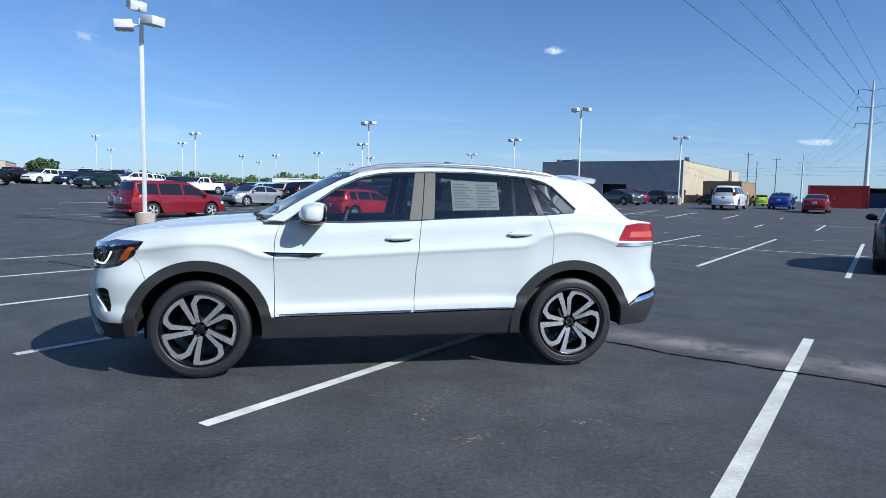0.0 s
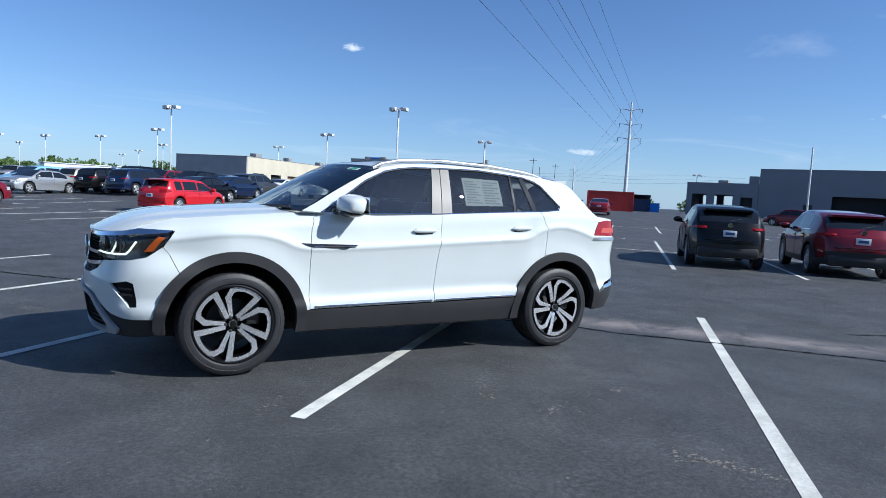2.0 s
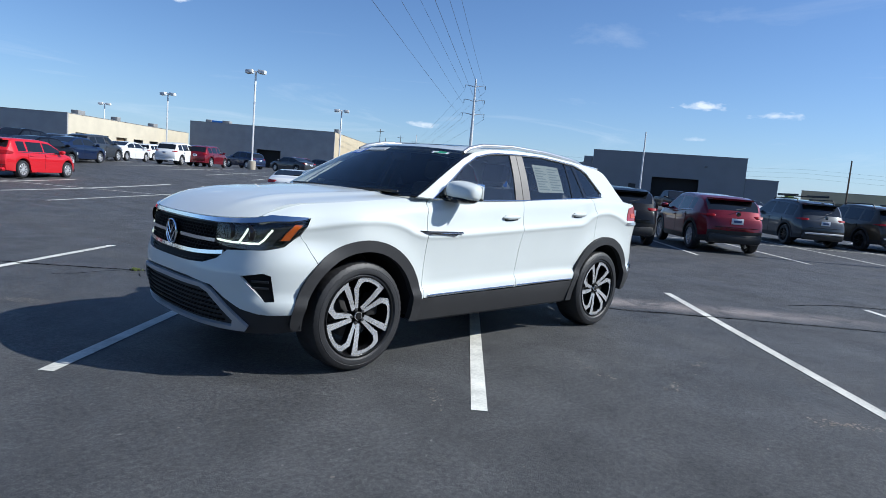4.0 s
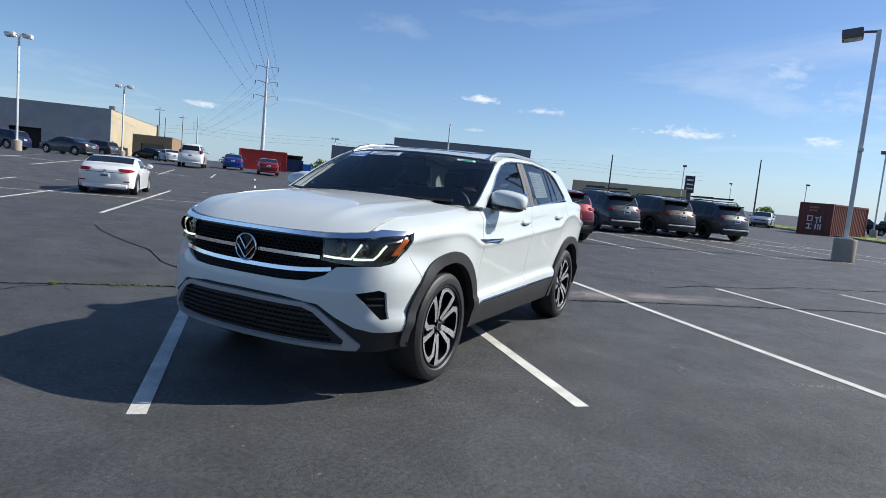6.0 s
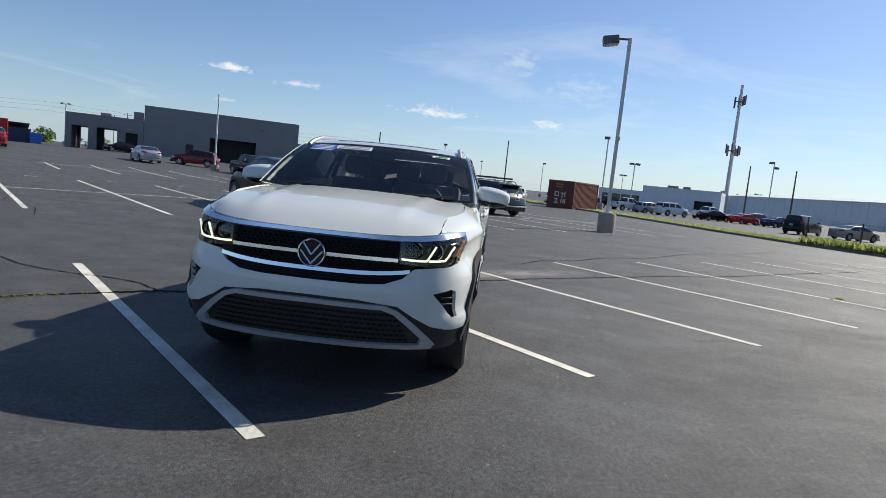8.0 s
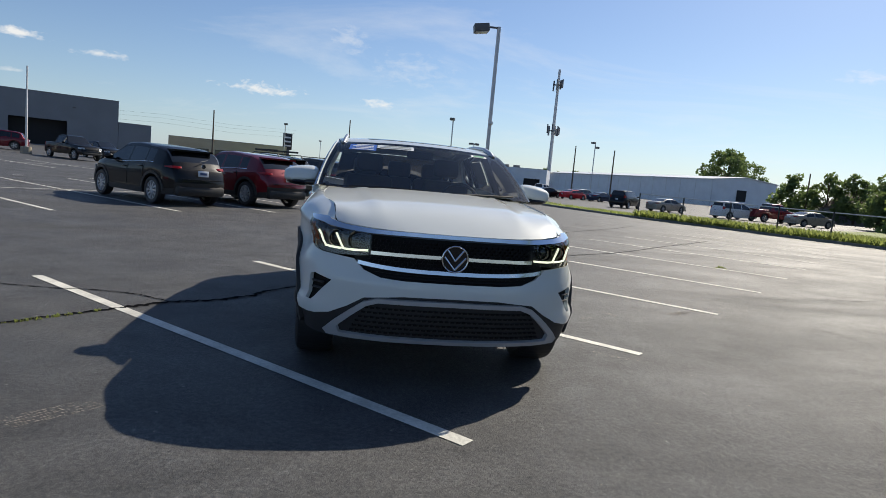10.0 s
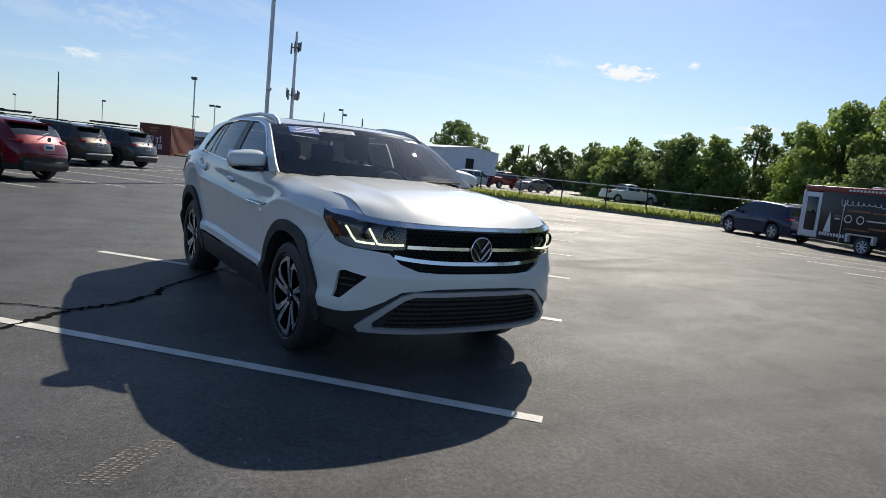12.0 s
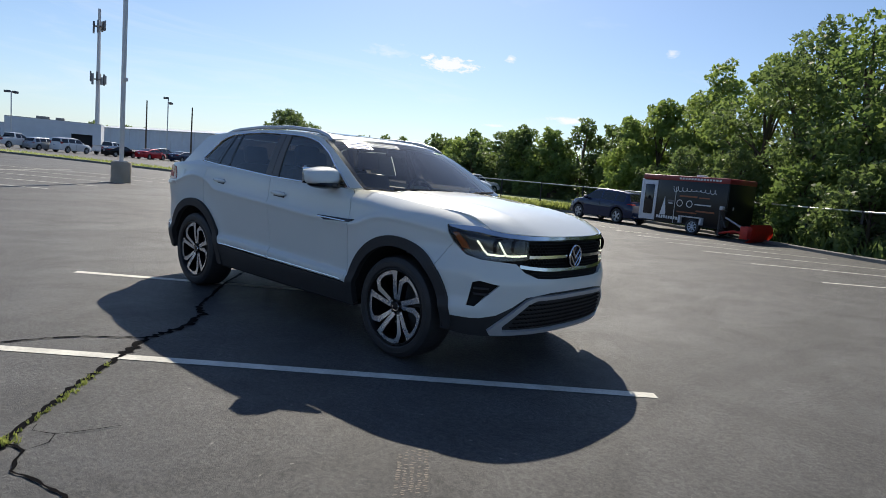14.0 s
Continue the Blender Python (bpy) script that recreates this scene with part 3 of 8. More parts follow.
def fence():
    """Black chain-link fence: posts, rails and woven wire."""
    line = along(KERB[4:12], 1.1)
    root = thing("fence", "black chain-link fence with steel posts behind the kerb", "fence")
    wire = bmesh.new()
    rails = []
    for (x0, y0), (x1, y1) in zip(line, line[1:]):
        ln = math.hypot(x1 - x0, y1 - y0)
        n = max(1, round(ln / 2.9))
        for k in range(n):
            x, y = x0 + (x1 - x0) * k / n, y0 + (y1 - y0) * k / n
            z = ground_z(x, y)
            part("post", tube([(x, y, z), (x, y, z + 1.66)], 0.042, 8), DARK_STEEL, root)
            rails.append((x, y, z + 1.62))
        m = int(ln / 0.16)
        for k in range(m):
            for s in (1, -1):
                t0, t1 = k / m, min(1, max(0, (k + s * 1.5 / 0.16) / m))
                a = (x0 + (x1 - x0) * t0, y0 + (y1 - y0) * t0)
                b = (x0 + (x1 - x0) * t1, y0 + (y1 - y0) * t1)
                za, zb = ground_z(*a) + 0.1, ground_z(*a) + 0.1 + abs(t1 - t0) * m * 0.16
                w = 0.003
                v = [wire.verts.new(p) for p in ((a[0], a[1], za - w), (b[0], b[1], zb - w), (b[0], b[1], zb + w), (a[0], a[1], za + w))]
                wire.faces.new(v)
    part("top_rail", tube(rails, 0.03, 6), GALVANISED, root)
    tagged(part("chain_link", wire, DARK_STEEL, root, recalc=False), kind="stuff")


fence()


# ---- lamp posts and poles ----
def lamp_post(x, y, heads, height=7.6, base=True, turn=0.0, dark=False, label="", tall=0.76, reach=0.56):
    """A square steel post on a round concrete foot; heads: (direction in degrees, tilt, height below the top)."""
    root = thing("street_lamp", label or "tall white steel lamp post with box floodlight heads", "lamp post", "lamp posts of the lot", m=pose(x, y, ground_z(x, y), 0, 0, turn))
    foot = 0.0
    if base:
        part("concrete_base", lathe([(0, 0), (0.34, 0), (0.345, tall - 0.04), (0.32, tall), (0, tall)], 24, "Z"), CONCRETE, root, "round stained concrete footing")
        foot = tall
        part("base_plate", box(0, 0, foot + 0.02, 0.36, 0.36, 0.04, 0.008), GALVANISED, root)
    bm = bmesh.new()
    steel = LAMP_WHITE
    add_box(bm, 0, 0, (foot + height) / 2, 0.13, 0.13, height - foot, 0.012)
    part("pole", bm, steel, root)
    for deg, tilt, drop in heads:
        m = Matrix.Translation((0, 0, height - drop)) @ pose(0, 0, 0, 0, 0, deg)
        arm = bmesh.new()
        add_box(arm, reach - 0.4, 0, 0, (reach - 0.4) * 1.9, 0.07, 0.07, 0.006, m)
        h = part("lamp_head", add_box(arm, reach, 0, 0.02, 0.6, 0.56, 0.3, 0.025, m @ pose(0, 0, 0, 0, tilt, 0)), LAMP_DARK if dark else LAMP_WHITE, root)
        part("lens", box(reach, 0, -0.145, 0.5, 0.46, 0.03, 0.008, m=m @ pose(0, 0, 0, 0, tilt, 0)), LENS, h)
    return root


lamp_post(-6.7, 18.9, ((-35, 6, 0.1), (190, 6, 0.25), (120, -20, -0.35)), 7.45, label="tall white lamp post with three floodlights on a concrete foot", tall=0.5)
post = lamp_post(19.4, -5.48, ((85, 8, 0.05),), 7.55, dark=True, reach=0.72, label="tall pale lamp post with one grey head, concrete foot")
part("bracket", box(-0.12, 0, 3.7, 0.16, 0.16, 0.12, 0.01), GALVANISED, post)
TWO = ((135, 6, 0.0), (-45, 6, 0.0))
for x, y, h in ((4.8, 58.9, 7.75), (22.5, 46.9, 8.4)):
    lamp_post(x, y, TWO, h, turn=8 * math.sin(x), label="white lamp post with two box floodlights among parked cars")
for x, y in ((40, 59), (23.9, 70), (-16, 83), (-22.6, 109), (-33.3, 100), (-41.9, 137), (-15.5, 135), (-14.2, 160), (-7.6, 117), (0.1, 107.5), (6.2, 86), (10.5, 121.5), (6.9, 184), (8.7, 153), (26, 100), (-55, 95), (103, 78)):
    lamp_post(x, y, TWO, turn=8 * math.sin(x), label="white lamp post with two box floodlights among parked cars")
lamp_post(67.8, -12.9, ((160, 4, 0.05),), 8.2, dark=True, label="grey lamp post with a single head across the lot")
for x, y, deg in ((102, 8.7, 190), (162, 4, 170), (138, -10.5, 200)):
    lamp_post(x, y, ((deg, 4, 0.05),), dark=True, label="grey lamp post with a single head across the lot")
for x, y, deg in ((99, -22.6, 110), (152, -31, 110), (74.6, -86.7, -30)):
    lamp_post(x, y, ((deg, 4, 0.05), (deg + 180, 4, 0.05)), dark=True, label="grey lamp post with two flat heads beside the far road")
lamp_post(94.8, -42.5, ((-60, 4, 0.6), (120, 4, -0.1)), 9.4, dark=True, label="grey lamp post with two heads set at different heights")
# a bare pole in front of the grey building
root = thing("flag_pole", "bare white steel pole on a small concrete foot", "pole", m=pose(50.5, 25.2, ground_z(50.5, 25.2)))
part("pole", tube([(0, 0, 0), (0, 0, 7.0)], [0.09, 0.06], 10), LAMP_WHITE, root)
part("concrete_base", lathe([(0, 0), (0.4, 0), (0.4, 0.6), (0, 0.6)], 16, "Z"), CONCRETE, root)


def pylon(x, y, height, arms, turn, label):
    root = thing("power_pylon", label, "power pylon", "power pylons", m=pose(x, y, ground_z(x, y) - 0.3, 0, 0, turn))
    part("mast", tube([(0, 0, 0), (0, 0, height * 0.5), (0, 0, height)], [0.6 * height / 30, 0.45 * height / 30, 0.22 * height / 30], 12), LAMP_WHITE, root)
    for z, reach in arms:
        for s in (-1, 1):
            arm = part("cross_arm", tube([(0, 0, z - 0.4), (0, s * reach * 0.5, z - 0.05), (0, s * reach, z + 0.1)], [0.14, 0.1, 0.06], 6), GALVANISED, root)
            part("insulator", tube([(0, s * reach, z + 0.05), (0, s * reach, z - 1.0)], 0.08, 6), DARK_STEEL, arm)


ARMS = ((27.6, 2.9), (23.6, 2.9), (19.8, 3.1))
P1, P0, P2 = Vector((128, 121, 0)), Vector((-95, -66, 0)), Vector((330, 372, 0))
LINE_DEG = math.degrees(math.atan2((P1 - P0).y, (P1 - P0).x))
pylon(P1.x, P1.y, 29.5, ARMS, LINE_DEG, "tall white tubular power pylon with three pairs of arms")
pylon(P2.x, P2.y, 33, ARMS, LINE_DEG, "distant white power pylon carrying the same lines")
pylon(P0.x, P0.y, 29.5, ARMS, LINE_DEG, "white power pylon at the near end of the lines")
side = Vector((-(P1 - P0).y, (P1 - P0).x, 0)).normalized()
for z, reach in ARMS:
    for s in (-1, 1):
        for a, b in ((P0, P1), (P1, P2)):
            pts = [a.lerp(b, k / 24) + side * (s * reach) + Vector((0, 0, z - 1.0 - 5.0 * (k / 24) * (1 - k / 24) * (a - b).length / 290)) for k in range(25)]
            tagged(part("power_line", tube(pts, 0.022, 5), WIRE), "thin dark power line hung between the pylons", "power line", "power lines")


def utility_pole(x, y, height, bar=True, lean=0.0):
    root = thing("utility_pole", "wooden utility pole with a cross bar", "utility pole", "utility poles", m=pose(x, y, ground_z(x, y), lean))
    part("pole", tube([(0, 0, 0), (0, 0, height)], [0.14, 0.09], 8), WOOD_POLE, root)
    if bar:
        part("cross_bar", box(0, 0, height - 0.7, 0.12, 2.4, 0.12, 0.01, m=pose(0, 0, 0, 0, 0, 40)), WOOD_POLE, root)


for x, y, h, bar in ((150, 178, 15, True), (138, 172, 13, False), (118, 150, 14, True), (95.9, 18.9, 8.2, False), (112, -2, 10, False), (92, -38, 8.5, False), (86, -42, 8, False), (190, 120, 12, True), (230, 150, 13, True), (66, -96, 10, False), (78, -70, 7, False)):
    utility_pole(x, y, h, bar)
# far strung wires over the road
for z in (8.4, 7.6, 6.6):
    pts = [(95 + 6 * k, 150 - 14 * k, z + 0.9 - 0.5 * math.sin(k * 1.57) ** 2) for k in range(11)]
    tagged(part("power_line", tube(pts, 0.014, 4), WIRE), "thin utility wire far behind the lot", "power line", "utility wires")


def cell_tower(x, y, height):
    root = thing("cell_tower", "grey monopole phone tower with two rings of antennas", "phone tower", m=pose(x, y, 0))
    part("mast", tube([(0, 0, -1), (0, 0, height)], [1.05, 0.6], 12), GALVANISED, root)
    rr = random.Random(3)
    for z, r, n in ((height - 7.6, 2.3, 7), (height - 30.6, 3.0, 10)):
        for k in range(n):
            a = 6.283 * k / n + rr.uniform(-0.2, 0.2)
            h = rr.uniform(3.2, 5.0)
            p = part("antenna", box(0, 0, 0, 0.6, 0.75, h, 0.05, m=Matrix.Translation((r * math.cos(a), r * math.sin(a), z + rr.uniform(-1.2, 1.2))) @ pose(0, 0, 0, 0, 0, math.degrees(a))), GREY_STRIPE if k % 2 else LAMP_DARK, root)
        part("platform", lathe([(0.4, z - 0.15), (r, z - 0.15), (r, z), (0.4, z)], 12, "Z"), LAMP_DARK, root)


cell_tower(305, -109, 60)


# ---- buildings ----
def wall_bm(bm, m, length, height, thick, openings=(), base=0.0):
    """A wall along x of m in one shell, with openings (x0, x1, z0, z1) cut through it."""
    xs = sorted({0.0, length, *(v for o in openings for v in o[:2])})
    zs = sorted({base, height, *(v for o in openings for v in o[2:])})
    solid = {(i, j) for i in range(len(xs) - 1) for j in range(len(zs) - 1) if not any(o[0] < (xs[i] + xs[i + 1]) / 2 < o[1] and o[2] < (zs[j] + zs[j + 1]) / 2 < o[3] for o in openings)}
    made = {}

    def v(i, j, k):
        if (i, j, k) not in made:
            made[i, j, k] = bm.verts.new(m @ Vector((xs[i], k * thick, zs[j])))
        return made[i, j, k]

    for i, j in sorted(solid):
        bm.faces.new((v(i, j, 0), v(i + 1, j, 0), v(i + 1, j + 1, 0), v(i, j + 1, 0)))
        bm.faces.new((v(i, j + 1, 1), v(i + 1, j + 1, 1), v(i + 1, j, 1), v(i, j, 1)))
        for di, dj, p, q in ((-1, 0, (i, j), (i, j + 1)), (1, 0, (i + 1, j + 1), (i + 1, j)), (0, -1, (i + 1, j), (i, j)), (0, 1, (i, j + 1), (i + 1, j + 1))):
            if (i + di, j + dj) not in solid:
                bm.faces.new((v(*p, 0), v(*q, 0), v(*q, 1), v(*p, 1)))
    return bm


def frame_at(x, y, deg, z=None):
    return pose(x, y, (ground_z(x, y) if z is None else z), 0, 0, deg)


AISLE_DEG = math.degrees(math.atan2(AISLE.y, AISLE.x))


def building(name, label, m, length, depth, height, front, side_mat, roof=ROOF_GREY, front_open=(), side_open=(), back_open=(), parapet=0.25, sink=1.5):
    """A flat-roofed block: front wall along x of m, depth along y."""
    root = thing(name, label, "building", m=m)
    part("front_wall", wall_bm(bmesh.new(), Matrix(), length, height, 0.25, front_open, -sink), front, root)
    part("back_wall", wall_bm(bmesh.new(), Matrix.Translation((0, depth - 0.25, 0)), length, height, 0.25, back_open, -sink), side_mat, root)
    part("side_wall", wall_bm(bmesh.new(), Matrix.Translation((0.248, 0.25, 0)) @ pose(0, 0, 0, 0, 0, 90), depth - 0.5, height, 0.25, (), -sink), side_mat, root)
    part("side_wall", wall_bm(bmesh.new(), Matrix.Translation((length, 0.25, 0)) @ pose(0, 0, 0, 0, 0, 90), depth - 0.5, height, 0.25, side_open, -sink), side_mat, root)
    part("roof", box(length / 2, depth / 2, height - parapet, length - 0.52, depth - 0.52, 0.2), roof, root)
    for off, ln, deg in ((0, length, 0), (1, depth, 90)):
        part("coping", box(ln / 2, 0.12, height + 0.03, ln + 0.06, 0.34, 0.07, 0.01, m=Matrix.Translation((length - 0.0, 0, 0) if off else (0, 0, 0)) @ pose(0, 0, 0, 0, 0, deg)), GREY_STRIPE, root)
    return root


# the dark grey service building, its drive-through bays to one side
SERVICE_DEG = -63.0
SIDE = Vector((math.cos(radians(SERVICE_DEG)), math.sin(radians(SERVICE_DEG)), 0))
mg = frame_at(83.4, 51.6, SERVICE_DEG)
grey = building("grey_building", "large plain dark grey commercial building with a wide dark bay", mg, 22.4, 30, 7.1, GREY_METAL, GREY_METAL, front_open=((9.2, 16.0, 0.0, 3.5), (5.8, 6.9, 0.0, 2.2)))
part("garage_door", box(12.6, 1.6, 1.75, 7.0, 0.1, 3.7), OPENING, grey, "dark open bay")
part("door", box(6.35, 0.3, 1.1, 1.2, 0.08, 2.2), DARK_STEEL, grey)
part("wall_light", box(16.8, -0.1, 5.5, 0.4, 0.2, 0.2, 0.03), LAMP_DARK, grey)
mg2 = frame_at(83.4 - SIDE.x * 10.05, 51.6 - SIDE.y * 10.05, SERVICE_DEG)
wing = building("grey_building", "low dark grey drive-through wing with two open bays", mg2, 10.0, 9, 4.9, GREY_METAL, GREY_METAL, front_open=((0.8, 2.9, -0.5, 3.2), (4.0, 6.6, -0.5, 3.2), (7.7, 9.3, 0.0, 2.9)), back_open=((0.8, 2.9, -0.5, 3.2), (4.0, 6.6, -0.5, 3.2)))
part("roof_unit", box(5.0, 1.4, 5.15, 1.4, 1.2, 0.5, 0.04), ROOF_GREY, wing)
part("parapet_step", box(9.3, 0.4, 5.5, 1.3, 0.7, 1.1, 0.01), GREY_METAL, wing)
part("doorway", box(8.5, 0.5, 1.45, 1.7, 0.06, 3.0), OPENING, wing, "dark glazed doorway")
mg3 = frame_at(83.4 + SIDE.x * 22.45, 51.6 + SIDE.y * 22.45, SERVICE_DEG)
building("grey_building", "low dark grey end wing of the service building", mg3, 4.4, 22, 4.5, GREY_METAL, GREY_METAL)

# the block-built dealership with a tan flank and brown entrance
mb = frame_at(55.5 - AISLE.x * 24, 82.8 - AISLE.y * 24, AISLE_DEG, 0.75)
deal = building("dealer_building", "grey block workshop with tan side wall and one open bay", mb, 24, 46, 6.6, GREY_BLOCK, TAN_WALL, front_open=((11.2, 15.2, 0.0, 2.9),), side_open=((1.0, 2.0, 0.0, 2.1),))
part("garage_door", box(13.2, 1.4, 1.45, 4.3, 0.1, 3.1), OPENING, deal, "dark open bay")
for x, y, sx, sy, sz in ((2.0, 3, 1.0, 1.0, 0.6), (5.0, 3, 1.2, 1.2, 0.6), (16, 6, 1.4, 1.2, 0.4), (22.6, 8, 0.8, 0.8, 1.0)):
    part("roof_unit", box(x, y, 6.6 + sz / 2, sx, sy, sz, 0.03), ROOF_GREY, deal)
part("tarpaulin", box(3.5, 3, 6.95, 2.6, 0.8, 0.35, 0.08), BIN_BRIGHT, deal, "blue tarpaulin on the roof")
ma = frame_at(62.4 - AISLE.x * 5.5, 78.1 - AISLE.y * 5.5, AISLE_DEG, 0.7)
ann = building("entrance_building", "small brown entrance building with dark windows", ma, 5.5, 12, 3.5, BROWN_WALL, BROWN_WALL, front_open=((1.2, 4.4, 0.0, 2.3),), side_open=((3, 3.7, 0.4, 1.6), (5, 5.7, 0.4, 1.6), (7, 7.7, 0.4, 1.6)))
part("glazing", box(2.8, 0.6, 1.2, 3.4, 0.06, 2.5), CAR_GLASS, ann)
part("glazing", box(5.3, 5.4, 1.0, 0.06, 6, 1.4), CAR_GLASS, ann)
part("sign", box(2.4, -1.2 + 9, 4.6, 0.2, 1.7, 1.8, 0.02), LAMP_DARK, ann, "grey sign panel on the roof")

# the low workshop with a row of garage doors
mc = frame_at(18.1 - AISLE.x * 12.1, 87.6 - AISLE.y * 12.1, AISLE_DEG, 0.75)
DOORS = [(1.5 + 4.8 * k, 4.3 + 4.8 * k, 0.0, 2.7) for k in range(7)]
shop = building("workshop_building", "low workshop with grey end and cream wall of garage doors", mc, 12.1, 35, 5.0, GREY_BLOCK, CREAM_WALL, front_open=((4.2, 5.2, 0, 2.1), (6.8, 8.0, 0, 2.1)), side_open=DOORS)
for k, (a, b, _, _) in enumerate(DOORS):
    part("garage_door", box(11.6, 0.25 + (a + b) / 2, 1.35, 0.1, b - a + 0.2, 2.8), (OPENING, CREAM_WALL, BROWN_WALL)[(0, 0, 2, 0, 0, 1, 0)[k]], shop)
part("door", box(4.7, 0.5, 1.05, 1.1, 0.08, 2.2), DARK_STEEL, shop)
part("door", box(7.4, 0.5, 1.05, 1.3, 0.08, 2.2), CREAM_WALL, shop)
for y, w in ((4, 1.6), (13, 0.9), (24, 1.4)):
    part("roof_unit", box(11, y, 5.3, 1.0, w, 0.7, 0.03), ROOF_GREY, shop)
building("showroom_building", "long low pale building behind the parked cars", frame_at(-51, 130.3, 17, 1.5), 15, 30, 3.2, WHITE_WALL, WHITE_WALL, roof=WHITE_ROOF)
building("showroom_building", "tan metal building with a pale roof at the lot's edge", frame_at(-64, 92, 17, 1.5), 20, 14, 3.4, TAN_WALL, TAN_WALL, roof=WHITE_ROOF)

# the long white metal warehouse past the verge
def warehouse():
    long, deep, eave = 137.0, 24.5, 8.6
    root = thing("warehouse", "long low white metal warehouse with a shallow gable roof", "warehouse", m=pose(178.1, -119.5, -0.3, 0, 0, 3.6))
    part("front_wall", wall_bm(bmesh.new(), Matrix(), long, eave, 0.2, (), -1), WHITE_WALL, root)
    part("back_wall", wall_bm(bmesh.new(), Matrix.Translation((0, -deep, 0)), long, eave, 0.2, (), -1), WHITE_WALL, root)
    for x in (0, long - 0.2):
        bm = bmesh.new()
        pts = ((0, -1), (0, eave), (-deep / 2, eave + 1.3), (-deep, eave), (-deep, -1))
        a = [bm.verts.new((x, y + 0.19, z)) for y, z in pts]
        b = [bm.verts.new((x + 0.2, y + 0.19, z)) for y, z in pts]
        bm.faces.new(a)
        bm.faces.new(b[::-1])
        for k in range(5):
            bm.faces.new((a[k], a[(k + 1) % 5], b[(k + 1) % 5], b[k]))
        part("gable_wall", bm, WHITE_WALL, root)
    for y0 in (0.5, -deep - 0.3):
        bm = bmesh.new()
        v = [bm.verts.new((x, y, z + dz)) for dz in (0, 0.2) for y, z in ((y0, eave - 0.04), (-deep / 2 + 0.1, eave + 1.38)) for x in (-0.4, long + 0.4)]
        for f in ((0, 1, 3, 2), (4, 6, 7, 5), (0, 4, 5, 1), (2, 3, 7, 6), (0, 2, 6, 4), (1, 5, 7, 3)):
            bm.faces.new([v[i] for i in f])
        part("roof", bm, WHITE_ROOF, root)
    for k in range(1, 16):
        part("wall_seam", box(k * 8.5, 0.24, 3.8, 0.16, 0.1, 9.4), GALVANISED, root)
    part("loading_door", box(-0.14, -11.0, 4.0, 0.1, 3.6, 3.6), OPENING, root, "dark opening in the gable wall")
    part("gutter", box(long / 2, 0.58, eave - 0.04, long, 0.16, 0.24, 0.03), GALVANISED, root)


warehouse()
white = building("low_building", "low white flat-roofed building with one dark opening", pose(189.7, -44.5, -0.3, 0, 0, -113.7), 22, 14, 6.5, WHITE_WALL, WHITE_WALL, front_open=((15.0, 20.0, 0.0, 3.4),))
part("loading_door", box(17.5, 1.2, 1.7, 5.2, 0.1, 3.5), OPENING, white, "dark open bay")
for x, w in ((8.0, 3.0), (12.0, 2.0)):
    part("roof_unit", box(x, 4, 6.9, w, 1.8, 0.8, 0.05), ROOF_GREY, white)
white2 = building("low_building", "low grey shop with a wide dark glazed front", pose(192, -31.9, -0.3, 0, 0, -100.3), 12.8, 10, 4.7, WHITE_WALL, WHITE_WALL, front_open=((0.8, 12.0, 0.2, 3.3),))
part("glazing", box(6.4, 0.4, 1.75, 11.6, 0.06, 3.3), CAR_GLASS, white2)
far = building("strip_mall", "long low tan and grey shop row far across the road", frame_at(110.6, 28.8, -79, -0.2), 20, 14, 4.3, TAN_WALL, BROWN_WALL, front_open=[(1.2 + 3.2 * k, 3.4 + 3.2 * k, 0.4, 2.6) for k in range(6)])
part("glazing", box(10, 0.8, 1.6, 19, 0.06, 3.0), CAR_GLASS, far)
root = thing("roadside_sign", "tall dark roadside sign with pale bars", "sign", m=pose(123.5, 9.7, 0.4, 0, 0, 20))
part("post", box(0, 0, 2.6, 0.5, 0.8, 5.2, 0.02), LAMP_DARK, root)
part("panel", box(0, 0, 5.0, 0.6, 1.7, 3.2, 0.04), DARK_STEEL, root)
for z in (5.8, 5.0, 4.2):
    part("lettering_bar", box(-0.32, 0, z, 0.03, 1.2, 0.3), SIGN_WHITE, root)


def house(x, y, deg, w, d, h):
    root = thing("house", "grey house with a brown shingled hip roof behind trees", "house", "houses behind the fence", m=frame_at(x, y, deg))
    part("wall", box(0, 0, h / 2 - 0.5, w, d, h + 1), GREY_STRIPE, root)
    bm = bmesh.new()
    v = [bm.verts.new(p) for p in ((-w / 2 - 0.5, -d / 2 - 0.5, h), (w / 2 + 0.5, -d / 2 - 0.5, h), (w / 2 + 0.5, d / 2 + 0.5, h), (-w / 2 - 0.5, d / 2 + 0.5, h), (-w / 4, 0, h + 2.6), (w / 4, 0, h + 2.6))]
    for f in ((0, 1, 5, 4), (1, 2, 5), (2, 3, 4, 5), (3, 0, 4), (3, 2, 1, 0)):
        bm.faces.new([v[i] for i in f])
    part("roof", bm, SHINGLE, root)
    for k in (-1, 1):
        part("window", box(k * w / 4, -d / 2 - 0.03, h / 2, 1.2, 0.1, 1.2, 0.01), CAR_GLASS, root)


house(75, -78, 40, 11, 9, 2.2)
house(62, -84, 30, 10, 8, 2.0)


